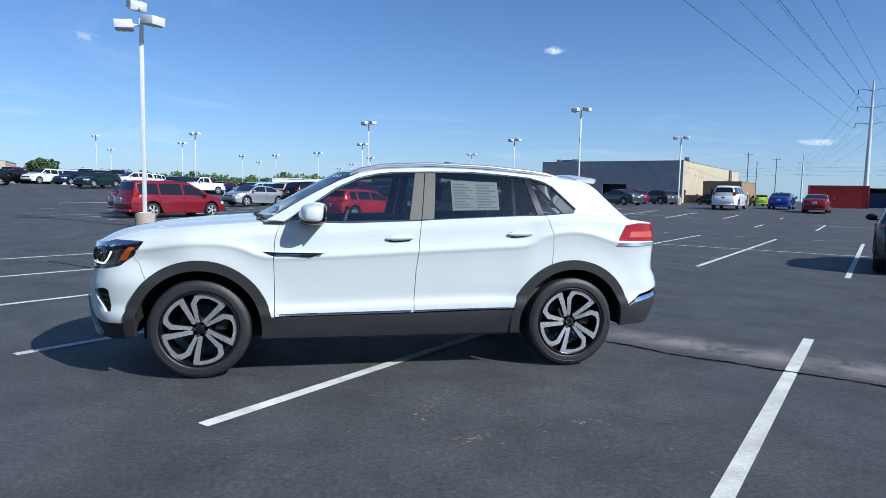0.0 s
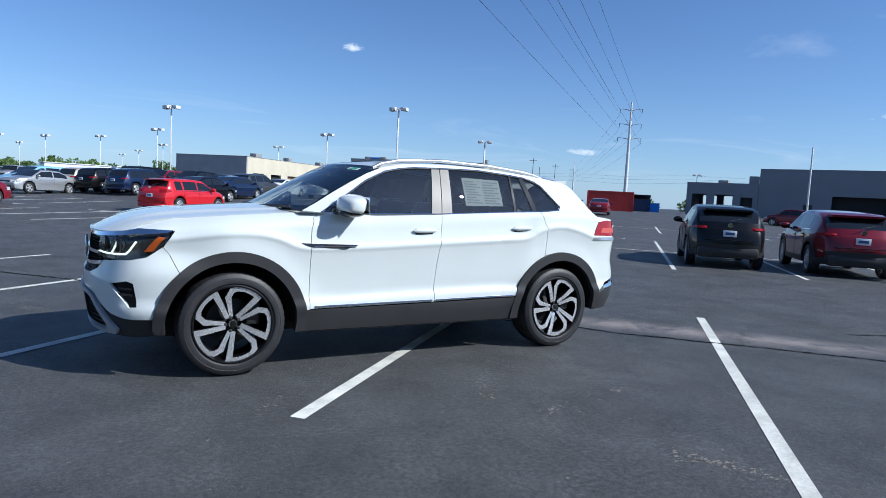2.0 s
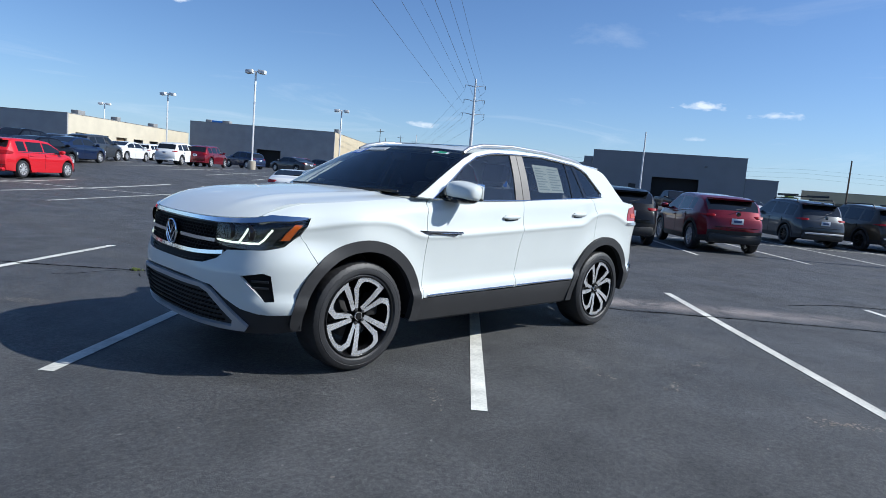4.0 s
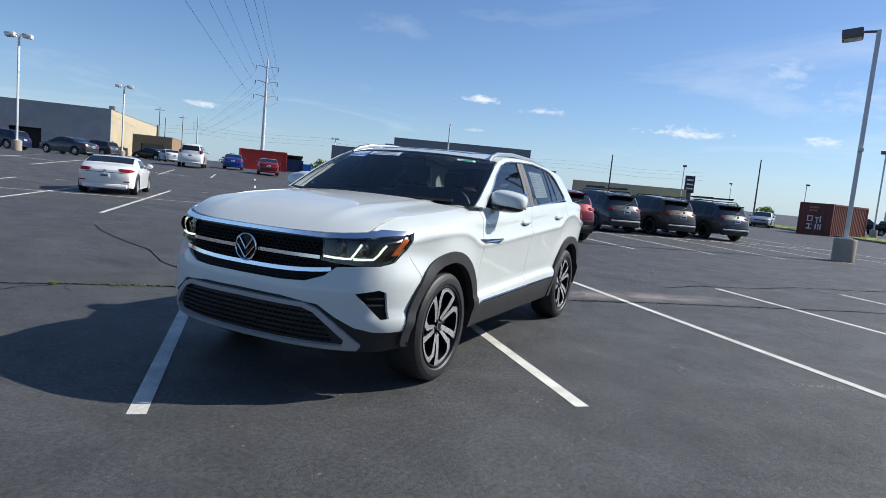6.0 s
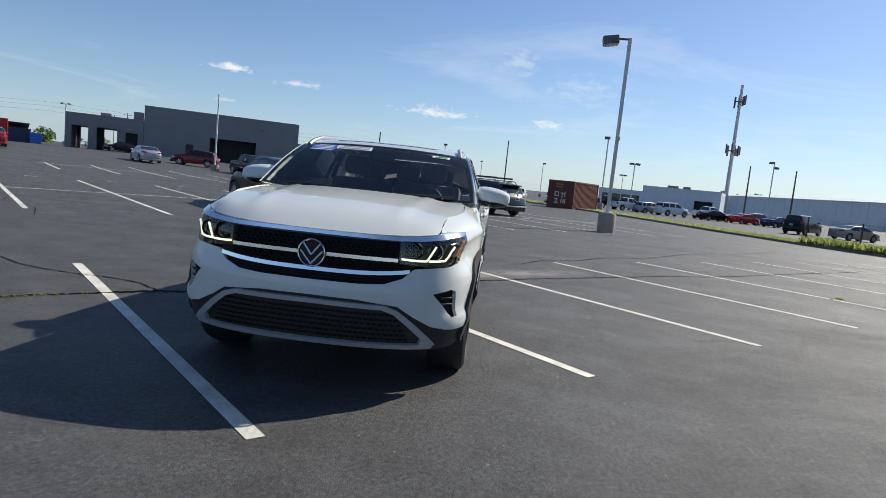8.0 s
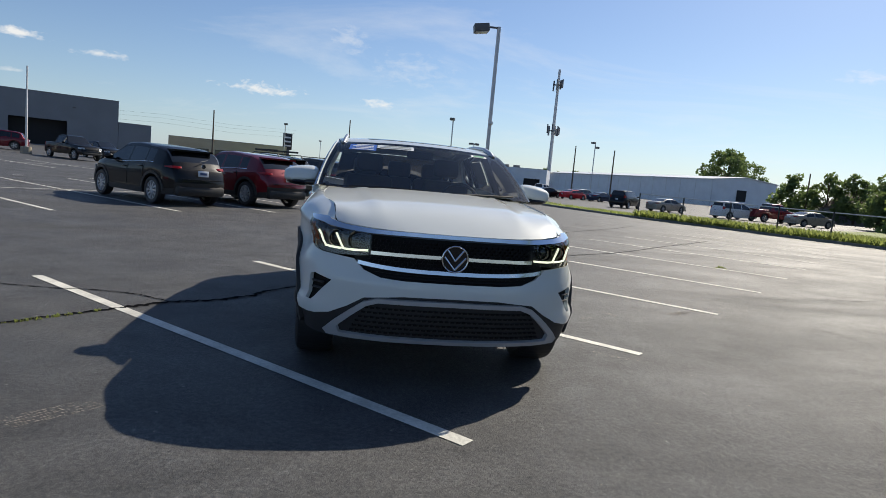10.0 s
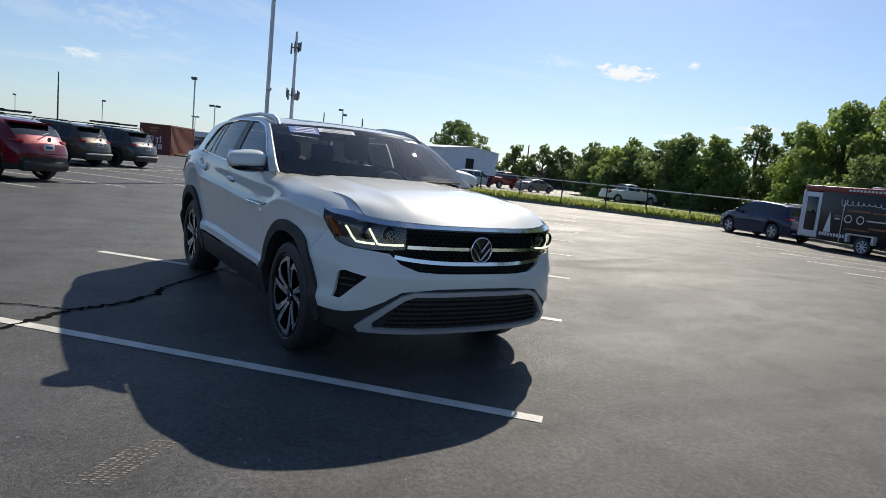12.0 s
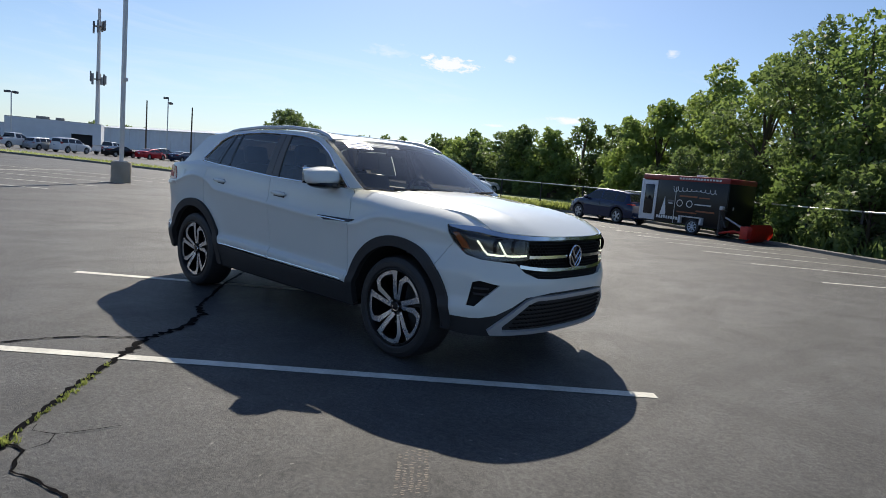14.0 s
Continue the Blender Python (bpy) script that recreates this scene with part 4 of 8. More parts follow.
# ---- containers and bins ----
def container(m, length, width, height, mat, label, marks=False):
    root = thing("shipping_container", label, "container", m=m)
    bm = bmesh.new()
    n = int(length / 0.28)
    for y, s in ((0, -1), (width, 1)):
        for k in range(n):
            add_box(bm, (k + 0.5) * length / n, y, height / 2, length / n * 0.55, 0.05, height - 0.24)
    add_box(bm, length / 2, width / 2, height / 2, length - 0.02, width - 0.02, height - 0.1)
    m2 = int(width / 0.28)
    for k in range(m2):
        add_box(bm, length, (k + 0.5) * width / m2, height / 2, 0.05, width / m2 * 0.55, height - 0.24)
    part("body", bm, mat, root)
    bm = bmesh.new()
    for x in (0, length):
        for y in (0, width):
            add_box(bm, x, y, height / 2, 0.14, 0.14, height, 0.01)
    for z in (0.08, height - 0.06):
        for y in (0, width):
            add_box(bm, length / 2, y, z, length, 0.12, 0.13)
        for x in (0, length):
            add_box(bm, x, width / 2, z, 0.12, width, 0.13)
    part("frame", bm, mat, root)
    part("door", box(-0.03, width / 2, height / 2, 0.05, width - 0.16, height - 0.26), mat, root)
    for k in (0.2, 0.4, 0.6, 0.8):
        part("lock_rod", tube([(-0.08, width * k, 0.15), (-0.08, width * k, height - 0.15)], 0.02, 6), GALVANISED if not marks else mat, root)
    if marks:
        bars = ((0.75, 1.5, 0.42, 0.09), (0.75, 1.12, 0.42, 0.09), (0.58, 1.31, 0.09, 0.42), (0.92, 1.31, 0.09, 0.42), (1.3, 1.4, 0.34, 0.09), (1.3, 1.2, 0.09, 0.5), (1.55, 1.3, 0.09, 0.5), (0.75, 0.85, 0.42, 0.09), (0.75, 0.5, 0.42, 0.09), (0.75, 0.68, 0.09, 0.3), (1.25, 0.68, 0.09, 0.42), (1.45, 0.68, 0.09, 0.42), (1.62, 0.68, 0.09, 0.42))
        for y, z, sy, sz in bars:
            part("mark", box(-0.075, width - y - 0.1, z, 0.02, sy, sz), SIGN_WHITE, root)
        for k in range(4):
            part("lettering_bar", box(-0.075, width - 0.8 - 0.2 * k, 2.2, 0.02, 0.13, 0.14), SIGN_ORANGE, root)
            part("lettering_bar", box(-0.075, width - 0.85 - 0.2 * min(k, 2), 1.95, 0.02, 0.13, 0.12), SIGN_ORANGE, root)
    return root


container(pose(56.5, 58.3, 0.74, 0, 0, math.degrees(math.atan2(-3.9, 4.2))), 5.9, 2.44, 2.6, RUST_RED, "bright red steel shipping container standing on the lot")
container(pose(52.2, -7.9, -0.02, 0, 0, -29), 6.06, 2.44, 2.55, RUST_DARK, "maroon corrugated shipping container with white block marks", marks=True)


def dumpster(x, y, deg, mat, label, w=2.2, d=1.6, h=1.4, lid=True):
    root = thing("dumpster", label, "dumpster", m=frame_at(x, y, deg))
    bm = prism([(-w / 2, -d / 2), (w / 2, -d / 2), (w / 2, d / 2), (-w / 2, d / 2)], 0.1, h)
    for v in bm.verts:
        if v.co.z < 0.5:
            v.co.x, v.co.y = v.co.x * 0.9, v.co.y * 0.85
    part("body", bm, mat, root)
    if lid:
        part("lid", box(0, -0.1, h + 0.35, w, d, 0.06, 0.01, m=Matrix.Translation((0, 0, 0)) @ pose(0, 0, 0, -24)), DARK_STEEL, root, "open black lid")
    for s in (-1, 1):
        part("pocket", box(s * (w / 2 + 0.05), 0, h * 0.6, 0.12, d * 0.7, 0.16), mat, root)


dumpster(62.2, 54.6, -44, BIN_BLUE, "dark blue steel dumpster with a raised lid", 3.0, 2.0, 1.7)
dumpster(63.0, 52.6, -44, BIN_BRIGHT, "bright blue plastic recycling bin", 1.2, 1.2, 1.3, False)
root = thing("site_cabin", "white site cabin with one dark door", "cabin", m=frame_at(-2.5, 92, 12))
part("body", box(0, 0, 1.35, 9, 3, 2.7, 0.05), WHITE_WALL, root)
part("door", box(2.6, -1.52, 1.2, 0.9, 0.08, 2.0, 0.01), BROWN_WALL, root)
part("roof", box(0, 0, 2.75, 9.2, 3.2, 0.12, 0.02), WHITE_ROOF, root)


# ---- trees ----
def leaf_cloud(clumps, count, size, seed):
    """Many small leaf blades gathered round clump centres (x, y, z, radius)."""
    rs = np.random.RandomState(seed)
    weight = np.array([c[3] ** 2 for c in clumps])
    pick = rs.choice(len(clumps), count, p=weight / weight.sum())
    c = np.array(clumps)[pick]
    way = rs.normal(size=(count, 3))
    way /= np.linalg.norm(way, axis=1)[:, None]
    rad = c[:, 3:4] * rs.uniform(0.45, 1.08, (count, 1)) ** 0.6
    mid = c[:, :3] + way * rad * np.array([1, 1, 0.85])
    a = rs.normal(size=(count, 3)) + way * 0.2
    a /= np.linalg.norm(a, axis=1)[:, None]
    b = np.cross(a, rs.normal(size=(count, 3)))
    b /= np.linalg.norm(b, axis=1)[:, None]
    s = size * rs.uniform(0.55, 1.3, (count, 1))
    pts = np.stack([mid - a * s, mid + b * s * 0.5, mid + a * s, mid - b * s * 0.5], axis=1).reshape(-1, 3)
    me = bpy.data.meshes.new("crown")
    me.from_pydata(pts.tolist(), [], np.arange(count * 4).reshape(-1, 4).tolist())
    return me


def tree(x, y, height, spread, leaves, size, mat, label, seed, group="trees", base=0.12, z=None):
    rr = random.Random(seed)
    root = thing("tree", label, "tree", group, m=pose(x, y, ground_z(x, y) if z is None else z, 0, 0, rr.uniform(0, 360)))
    bm = bmesh.new()
    tr = 0.022 * height
    lean = (rr.uniform(-0.05, 0.05) * height, rr.uniform(-0.05, 0.05) * height)
    add_tube(bm, [(lean[0] * t, lean[1] * t, height * 0.72 * t) for t in (0, 0.25, 0.5, 0.75, 1)], [tr * 1.3, tr, tr * 0.8, tr * 0.55, tr * 0.25], 7)
    clumps = []
    n = 15
    for k in range(n):
        t = base + (1 - base) * (k + 0.5) / n
        ring = math.sin(math.pi * min(1, 0.18 + t * 0.8)) ** 0.8
        a = k * 2.4 + rr.uniform(-0.5, 0.5)
        r = spread * ring * rr.uniform(0.45, 0.85)
        cx, cy, cz = lean[0] * t + r * math.cos(a), lean[1] * t + r * math.sin(a), height * t * 0.93
        cr = spread * rr.uniform(0.3, 0.48) * (1.05 - 0.45 * t)
        clumps.append((cx, cy, cz, cr))
        for _ in range(3):
            aa, rr2 = rr.uniform(0, 6.3), cr * rr.uniform(0.7, 1.2)
            clumps.append((cx + rr2 * math.cos(aa), cy + rr2 * math.sin(aa), min(height, cz + rr.uniform(-0.5, 0.8) * cr), cr * rr.uniform(0.35, 0.6)))
        z0 = max(0.1, t - 0.22) * height * 0.72
        f = z0 / (height * 0.72)
        add_tube(bm, [(lean[0] * f, lean[1] * f, z0), ((lean[0] * f + cx) / 2, (lean[1] * f + cy) / 2, (z0 + cz) / 2 + 0.2), (cx, cy, cz)], [tr * 0.45, tr * 0.3, tr * 0.1], 5)
    part("trunk", bm, BARK, root)
    me = leaf_cloud(clumps, leaves, size, seed)
    me.materials.append(mat)
    crown = new("crown", me)
    crown.parent = root
    return root


rt = random.Random(21)
# the thick wood behind the trailer
for x, y, h, s in ((14.6, -38.6, 7.2, 2.6), (13.0, -38.3, 8.8, 2.8), (10.4, -39.3, 9.6, 3.2), (8.8, -38.2, 11.0, 3.4), (5.6, -33.8, 10.6, 3.6), (3.2, -32, 11.6, 4.2), (-0.4, -28.6, 11.2, 4.0), (-3.5, -25.6, 11.4, 4.0), (-6.2, -22.5, 11, 4.0), (-9.5, -19.5, 10.5, 4.0), (5.0, -38.5, 11, 4.2), (0.2, -35, 12.2, 4.5), (-4.5, -31, 12.8, 4.5), (-9, -27, 12.5, 4.4), (-13, -17, 11, 4.4)):
    tree(x, y, h * 0.93, s, 10000, 0.15, rt.choice((LEAF, LEAF_LIGHT, LEAF, LEAF_LIGHT, LEAF_DARK)), "dense leafy tree in full summer green at the lot's edge", rt.randrange(9999), "trees behind the trailer", 0.04)
# bushes skip the light leaf: shade is put into their darker leaf colours
for x, y, h, s in ((8.0, -31.2, 4.4, 2.2), (4.8, -28.9, 4.2, 2.3), (1.6, -26.2, 3.6, 2.0), (-1.4, -23.6, 3.4, 2.0), (-4.5, -20.6, 3.6, 2.1), (11.5, -34.5, 3.4, 1.8), (-7.6, -17.4, 4, 2.2)):
    tree(x, y, h, s, 5500, 0.12, rt.choice((LEAF, LEAF_DARK, LEAF_DARK)), "low bushy tree by the fence, green leaves coloured darker for shade", rt.randrange(9999), "bushes behind the trailer", 0.02)
# the tree line farther along the fence
for k in range(20):
    t = k / 19
    x, y = 52 - 33 * t + rt.uniform(-2, 2), -57 + 5 * t + rt.uniform(-2.5, 2.5)
    tree(x, y, rt.uniform(6.2, 8.8) * (0.78 + 0.27 * t), rt.uniform(2.6, 3.4), 4000, 0.22, rt.choice((LEAF_DARK, LEAF_DARK, LEAF, LEAF_LIGHT)), "dark green tree in the line behind the fence", rt.randrange(9999), "tree line behind the fence", 0.06)
tree(233, -161, 23.5, 12.5, 8000, 0.62, LEAF_DARK, "round full tree behind the white warehouse", 5, "far trees", 0.3)
for x, y, h in ((80, -69, 7), (76, -72, 7.6), (72.5, -73.5, 7.2), (69, -77, 6), (60, -75, 6.4), (54, -70, 6)):
    tree(x, y, h, 3.0, 2600, 0.3, LEAF_DARK, "dark green tree beside the houses", int(x), "far trees", 0.1)
for k in range(9):
    a = radians(-19.5 - 1.3 * k)
    tree(-5 + 390 * math.cos(a), 3 + 390 * math.sin(a), rt.uniform(10.5, 13.5), 5.0, 900, 0.8, LEAF_DARK, "small far tree showing over the warehouse roof", 40 + k, "far trees", 0.3)
for k in range(22):
    t = k / 21
    tree(-70 + 92 * t, 170 + 20 * math.sin(5 * t), rt.uniform(3.4, 5.6), rt.uniform(3.2, 4.6), 1100, 0.4, rt.choice((LEAF, LEAF_LIGHT)), "green tree in the far row behind the lot", 80 + k, "far trees", 0.02, 1.0)
tree(-37.5, 91, 3.5, 2.5, 4500, 0.18, LEAF_DARK, "broad dark tree behind the parked cars", 14, "far trees", 0.05)
for k in range(16):
    tree(150 + 9 * k, 175 - 12 * k, rt.uniform(3, 5.5), 4, 700, 0.5, LEAF, "far low tree on the horizon", 130 + k, "far trees", 0.02)


# ---- parked vehicles ----
def wheel(parent, x, y, r, width, rim_mat, spokes=5):
    """A road wheel at x, y (outer face away from the car's middle line)."""
    s = 1 if y > 0 else -1
    m = Matrix.Translation((x, y, r)) @ Matrix.Diagonal((1, s, 1, 1))
    rim_r = r * 0.68
    bm = lathe([(rim_r, -width), (rim_r, -0.02), (rim_r * 0.94, -0.01), (rim_r * 0.9, -0.04)], 28)
    hub_r, slim = rim_r * 0.22, (0.2 if spokes < 8 else 0.1)
    face = []
    for k in range(spokes):
        a = 6.2832 * k / spokes
        ring = []
        for rad, half in ((hub_r, 2.9 / spokes), (rim_r * 0.93, slim)):
            for sg in (-1, 1):
                t = a + sg * half
                ring.append([bm.verts.new((rad * math.cos(t), y, rad * math.sin(t))) for y in (-0.018 if rad == hub_r else -0.026, -0.07)])
        (a0, a1), (b0, b1), (c0, c1), (d0, d1) = ring
        face += [a0, b0]
        bm.faces.new((a0, b0, d0, c0))
        bm.faces.new((a0, c0, c1, a1))
        bm.faces.new((b0, b1, d1, d0))
    bm.faces.new(face)
    bmesh.ops.transform(bm, matrix=m, verts=bm.verts)
    w = part("wheel", bm, rim_mat, parent)
    bm = lathe([(rim_r, -width), (r * 0.93, -width), (r, -width * 0.8), (r, -width * 0.2), (r * 0.95, -0.01), (r * 0.78, 0.004), (rim_r, -0.012)], 32)
    bmesh.ops.transform(bm, matrix=m, verts=bm.verts)
    part("tyre", bm, TYRE, w)
    bm = lathe([(rim_r * 0.97, -width * 0.55), (0.001, -width * 0.55)], 20)
    bmesh.ops.transform(bm, matrix=m, verts=bm.verts)
    part("brake_disc", bm, RIM_DARK, w)


SHAPES = {
    # length, width, wheelbase, wheel radius, sill, top line, belt line, windscreen x, rear glass x, side windows
    "sedan": (4.75, 1.83, 2.78, 0.33, 0.2, ((-2.375, 0.9), (-2.25, 1.06), (-1.55, 1.1), (-0.75, 1.4), (-0.1, 1.45), (0.5, 1.42), (1.25, 1.0), (2.1, 0.88), (2.3, 0.72), (2.375, 0.6)), ((-2.375, 0.92), (0, 0.95), (1.3, 0.92), (2.375, 0.6)), (0.48, 1.2), (-1.5, -0.8), ((-1.2, -0.28), (-0.2, 0.95))),
    "suv": (4.62, 1.86, 2.72, 0.36, 0.25, ((-2.31, 0.95), (-2.24, 1.1), (-1.75, 1.52), (-1.4, 1.6), (-0.2, 1.66), (0.35, 1.63), (1.12, 1.14), (1.95, 1.0), (2.22, 0.84), (2.31, 0.62)), ((-2.31, 1.0), (0, 1.04), (1.2, 1.0), (2.31, 0.64)), (0.36, 1.06), (-2.2, -1.78), ((-1.7, -1.15), (-1.05, -0.2), (-0.1, 0.85))),
    "crossover": (4.4, 1.8, 2.65, 0.355, 0.25, ((-2.2, 0.96), (-2.12, 1.1), (-1.56, 1.42), (-1.25, 1.5), (-0.2, 1.56), (0.3, 1.53), (1.02, 1.1), (1.85, 0.98), (2.12, 0.84), (2.2, 0.62)), ((-2.2, 1.02), (-1.2, 1.06), (0, 1.0), (1.2, 0.97), (2.2, 0.64)), (0.32, 0.98), (-2.06, -1.58), ((-1.28, -0.95), (-0.88, -0.15), (-0.05, 0.8))),
    "bigsuv": (5.3, 2.05, 3.07, 0.4, 0.29, ((-2.65, 1.05), (-2.6, 1.3), (-2.4, 1.8), (-2.1, 1.9), (-0.2, 1.92), (0.4, 1.87), (1.1, 1.28), (2.3, 1.18), (2.55, 1.05), (2.65, 0.7)), ((-2.65, 1.15), (0, 1.2), (1.2, 1.16), (2.65, 0.75)), (0.45, 1.04), (-2.58, -2.42), ((-2.3, -1.35), (-1.25, -0.25), (-0.15, 0.9))),
    "minivan": (5.1, 1.95, 3.07, 0.35, 0.22, ((-2.55, 1.0), (-2.5, 1.2), (-2.25, 1.66), (-1.9, 1.72), (-0.2, 1.75), (0.5, 1.68), (1.5, 1.12), (2.2, 0.96), (2.48, 0.75), (2.55, 0.6)), ((-2.55, 1.0), (0, 1.0), (1.4, 0.96), (2.55, 0.62)), (0.55, 1.42), (-2.46, -2.26), ((-2.15, -1.2), (-1.1, 0.0), (0.1, 1.15))),
    "hatch": (4.27, 1.79, 2.63, 0.325, 0.2, ((-2.13, 0.9), (-2.08, 1.08), (-1.72, 1.4), (-1.4, 1.46), (-0.2, 1.47), (0.35, 1.43), (1.12, 1.02), (1.85, 0.88), (2.06, 0.74), (2.13, 0.58)), ((-2.13, 0.94), (0, 0.94), (1.1, 0.9), (2.13, 0.6)), (0.38, 1.06), (-2.04, -1.74), ((-1.5, -1.1), (-1.0, -0.15), (-0.08, 0.85))),
    "coupe": (3.92, 1.735, 2.31, 0.31, 0.17, ((-1.96, 0.78), (-1.85, 0.9), (-1.35, 0.97), (-0.75, 1.19), (-0.35, 1.235), (0.02, 1.21), (0.6, 0.88), (1.5, 0.78), (1.85, 0.66), (1.96, 0.55)), ((-1.96, 0.8), (0, 0.84), (0.8, 0.82), (1.96, 0.56)), (0.04, 0.56), (-1.25, -0.72), ((-0.55, 0.35),)),
    "pickup": (5.8, 2.03, 3.68, 0.4, 0.42, ((-2.9, 1.12), (-2.88, 1.28), (-0.92, 1.28), (-0.8, 1.86), (-0.4, 1.92), (0.35, 1.9), (1.0, 1.3), (2.4, 1.18), (2.78, 1.08), (2.9, 0.8)), ((-2.9, 1.2), (0, 1.22), (1.2, 1.18), (2.9, 0.85)), (0.4, 0.94), (-0.9, -0.8), ((-0.65, 0.05), (0.12, 0.82))),
}


def lerp_line(points, x):
    for (x0, y0), (x1, y1) in zip(points, points[1:]):
        if x <= x1:
            return y0 + (y1 - y0) * max(0, (x - x0) / (x1 - x0))
    return points[-1][1]


def vehicle(shape, colour, label, m, group="", rim=RIM, cladding=None, rails=False, rack=False, category="car", plate=True, name="car", detail=1, inner=None):
    """A parked vehicle: a body skin lofted along its length, with panes, wheels, lamps and trim."""
    L, W, base, wr, sill, top, belt, screen, rear, panes = SHAPES[shape]
    root = thing(name, label, category, group, m=m)
    axles = (base / 2 + (0.02 if shape != "pickup" else 0.1), -base / 2 + (0.02 if shape != "pickup" else 0.1))
    xs = set(np.round(np.linspace(-L / 2, L / 2, 27), 3))
    xs |= {-L / 2 + 0.04, L / 2 - 0.04, -L / 2 + 0.1, L / 2 - 0.1}
    for a in axles:
        xs |= {round(float(a + (wr + 0.07) * math.cos(k * math.pi / 12)), 3) for k in range(13)}
    for a, b in (screen, rear, *panes):
        xs |= {a, b}
    xs = sorted(xs)
    xs = [x for k, x in enumerate(xs) if k == 0 or x - xs[k - 1] > 0.012]
    rows = []
    for x in xs:
        s = abs(x) / (L / 2)
        hw = W / 2 * (1 - 0.16 * s**7 - 0.05 * s**3)
        zb = sill + 0.06 * s**4
        arch = zb
        for a in axles:
            dx = abs(x - a)
            if dx < wr + 0.07:
                arch = max(arch, wr + math.sqrt(max(0, (wr + 0.07) ** 2 - dx * dx)))
        zt = lerp_line(top, x)
        bt = min(curve_at(belt, x), zt - 0.05)
        gh = max(0.0, zt - 0.05 - bt)
        yr = hw * 0.955 - gh * 0.4
        lo = min(arch, bt - 0.08)
        mid = max(lo + 0.03, 0.56 * bt + 0.1)
        low_in, p5, p6 = lo + 0.005, Vector((hw * 0.955, bt)), Vector((yr, zt - 0.05))
        pts = [(0, lo if lo > zb + 0.02 else zb), (hw * 0.9, lo), (hw * 0.985, lo + 0.015), (hw * 0.995, min(lo + 0.15, mid - 0.012)), (hw, mid), (hw * 0.995, (mid + bt) / 2 + 0.03), (p5.x, p5.y), tuple(p5.lerp(p6, 0.1)), tuple(p5.lerp(p6, 0.86)), (p6.x, p6.y), (yr * 0.92, zt - 0.018), (yr * 0.5, zt - 0.003), (0, zt)]
        rows.append((x, pts, gh))
    bins = {}

    def face(kind, quad):
        b = bins.setdefault(kind, (bmesh.new(), {}))
        vs = []
        for p in quad:
            key = (round(p[0], 4), round(p[1], 4), round(p[2], 4))
            if key not in b[1]:
                b[1][key] = b[0].verts.new(p)
            if b[1][key] not in vs:
                vs.append(b[1][key])
        if len(vs) > 2:
            try:
                b[0].faces.new(vs)
            except ValueError:
                pass

    for (x0, a, g0), (x1, b, g1) in zip(rows, rows[1:]):
        xc, gh = (x0 + x1) / 2, (g0 + g1) / 2
        for k in range(len(a) - 1):
            for s in (1, -1):
                quad = [(x0, s * a[k][0], a[k][1]), (x1, s * b[k][0], b[k][1]), (x1, s * b[k + 1][0], b[k + 1][1]), (x0, s * a[k + 1][0], a[k + 1][1])]
                kind = "body"
                if k == 0:
                    kind = "underbody"
                elif k == 7 and gh > 0.16:
                    for i, (p, q) in enumerate(panes):
                        if p < xc < q:
                            kind = ("side_window", i, s)
                elif k in (10, 11):
                    if screen[0] < xc < screen[1]:
                        kind = "windshield"
                    elif rear[0] < xc < rear[1]:
                        kind = "rear_window"
                if kind == "body" and cladding and k in (1, 2) and a[2][1] < 0.62:
                    kind = "cladding"
                face(kind, quad)
    cols = (0, 0.3, 0.55, 0.75, 0.9, 1)
    for x, pts, _ in (rows[0], rows[-1]):
        for k in range(len(pts) - 1):
            for c0, c1 in zip(cols, cols[1:]):
                for s in (1, -1):
                    face("cladding" if cladding and pts[k][1] < 0.5 and x < 0 else "body", [(x, s * c0 * pts[k][0], pts[k][1]), (x, s * c1 * pts[k][0], pts[k][1]), (x, s * c1 * pts[k + 1][0], pts[k + 1][1]), (x, s * c0 * pts[k + 1][0], pts[k + 1][1])])

    def bend(bm):
        """Rounds the car's ends in plan and profile."""
        for v in bm.verts:
            w = smoothstep((abs(v.co.x) - (L / 2 - 0.55)) / 0.55)
            back = 0.2 * min(1.0, abs(v.co.y) / (W / 2)) ** 3 + min(0.14, 0.1 * ((v.co.z - 0.62) / 0.36) ** 2 if v.co.z > 0.62 else 0.7 * (0.62 - v.co.z) ** 2)
            v.co.x -= math.copysign(w * back, v.co.x)
        return bm

    for kind, (bm, _) in bins.items():
        nm = kind if isinstance(kind, str) else kind[0]
        mat = {"body": colour, "underbody": DARK_INSIDE, "cladding": TRIM}.get(nm, CAR_GLASS)
        part(nm, bend(bm), mat, root)
    hw = W / 2
    for a in axles:
        for s in (1, -1):
            wheel(root, a, s * (hw - 0.012), wr, 0.22, rim, 5 if detail < 2 else 10)
            if cladding:
                bm = bmesh.new()
                rings = []
                for k in range(15):
                    t = math.pi * (k / 14)
                    c, n = math.cos(t), math.sin(t)
                    r0, r1 = wr + 0.065, wr + 0.14
                    s0 = abs(a + r1 * c) / (L / 2)
                    yy = W / 2 * (1 - 0.16 * s0**7 - 0.05 * s0**3) + 0.012
                    rings.append([bm.verts.new((a + r * c, s * y, max(sill, wr + r * n))) for r, y in ((r0, yy - 0.06), (r0, yy), (r1, yy), (r1 + 0.01, yy - 0.04))])
                for p, q in zip(rings, rings[1:]):
                    for k in range(3):
                        bm.faces.new((p[k], q[k], q[k + 1], p[k + 1]))
                part("wheel_arch", bm, cladding, root)
    zt = lerp_line(top, L / 2 - 0.25)
    zl = max(0.62, zt - 0.16)
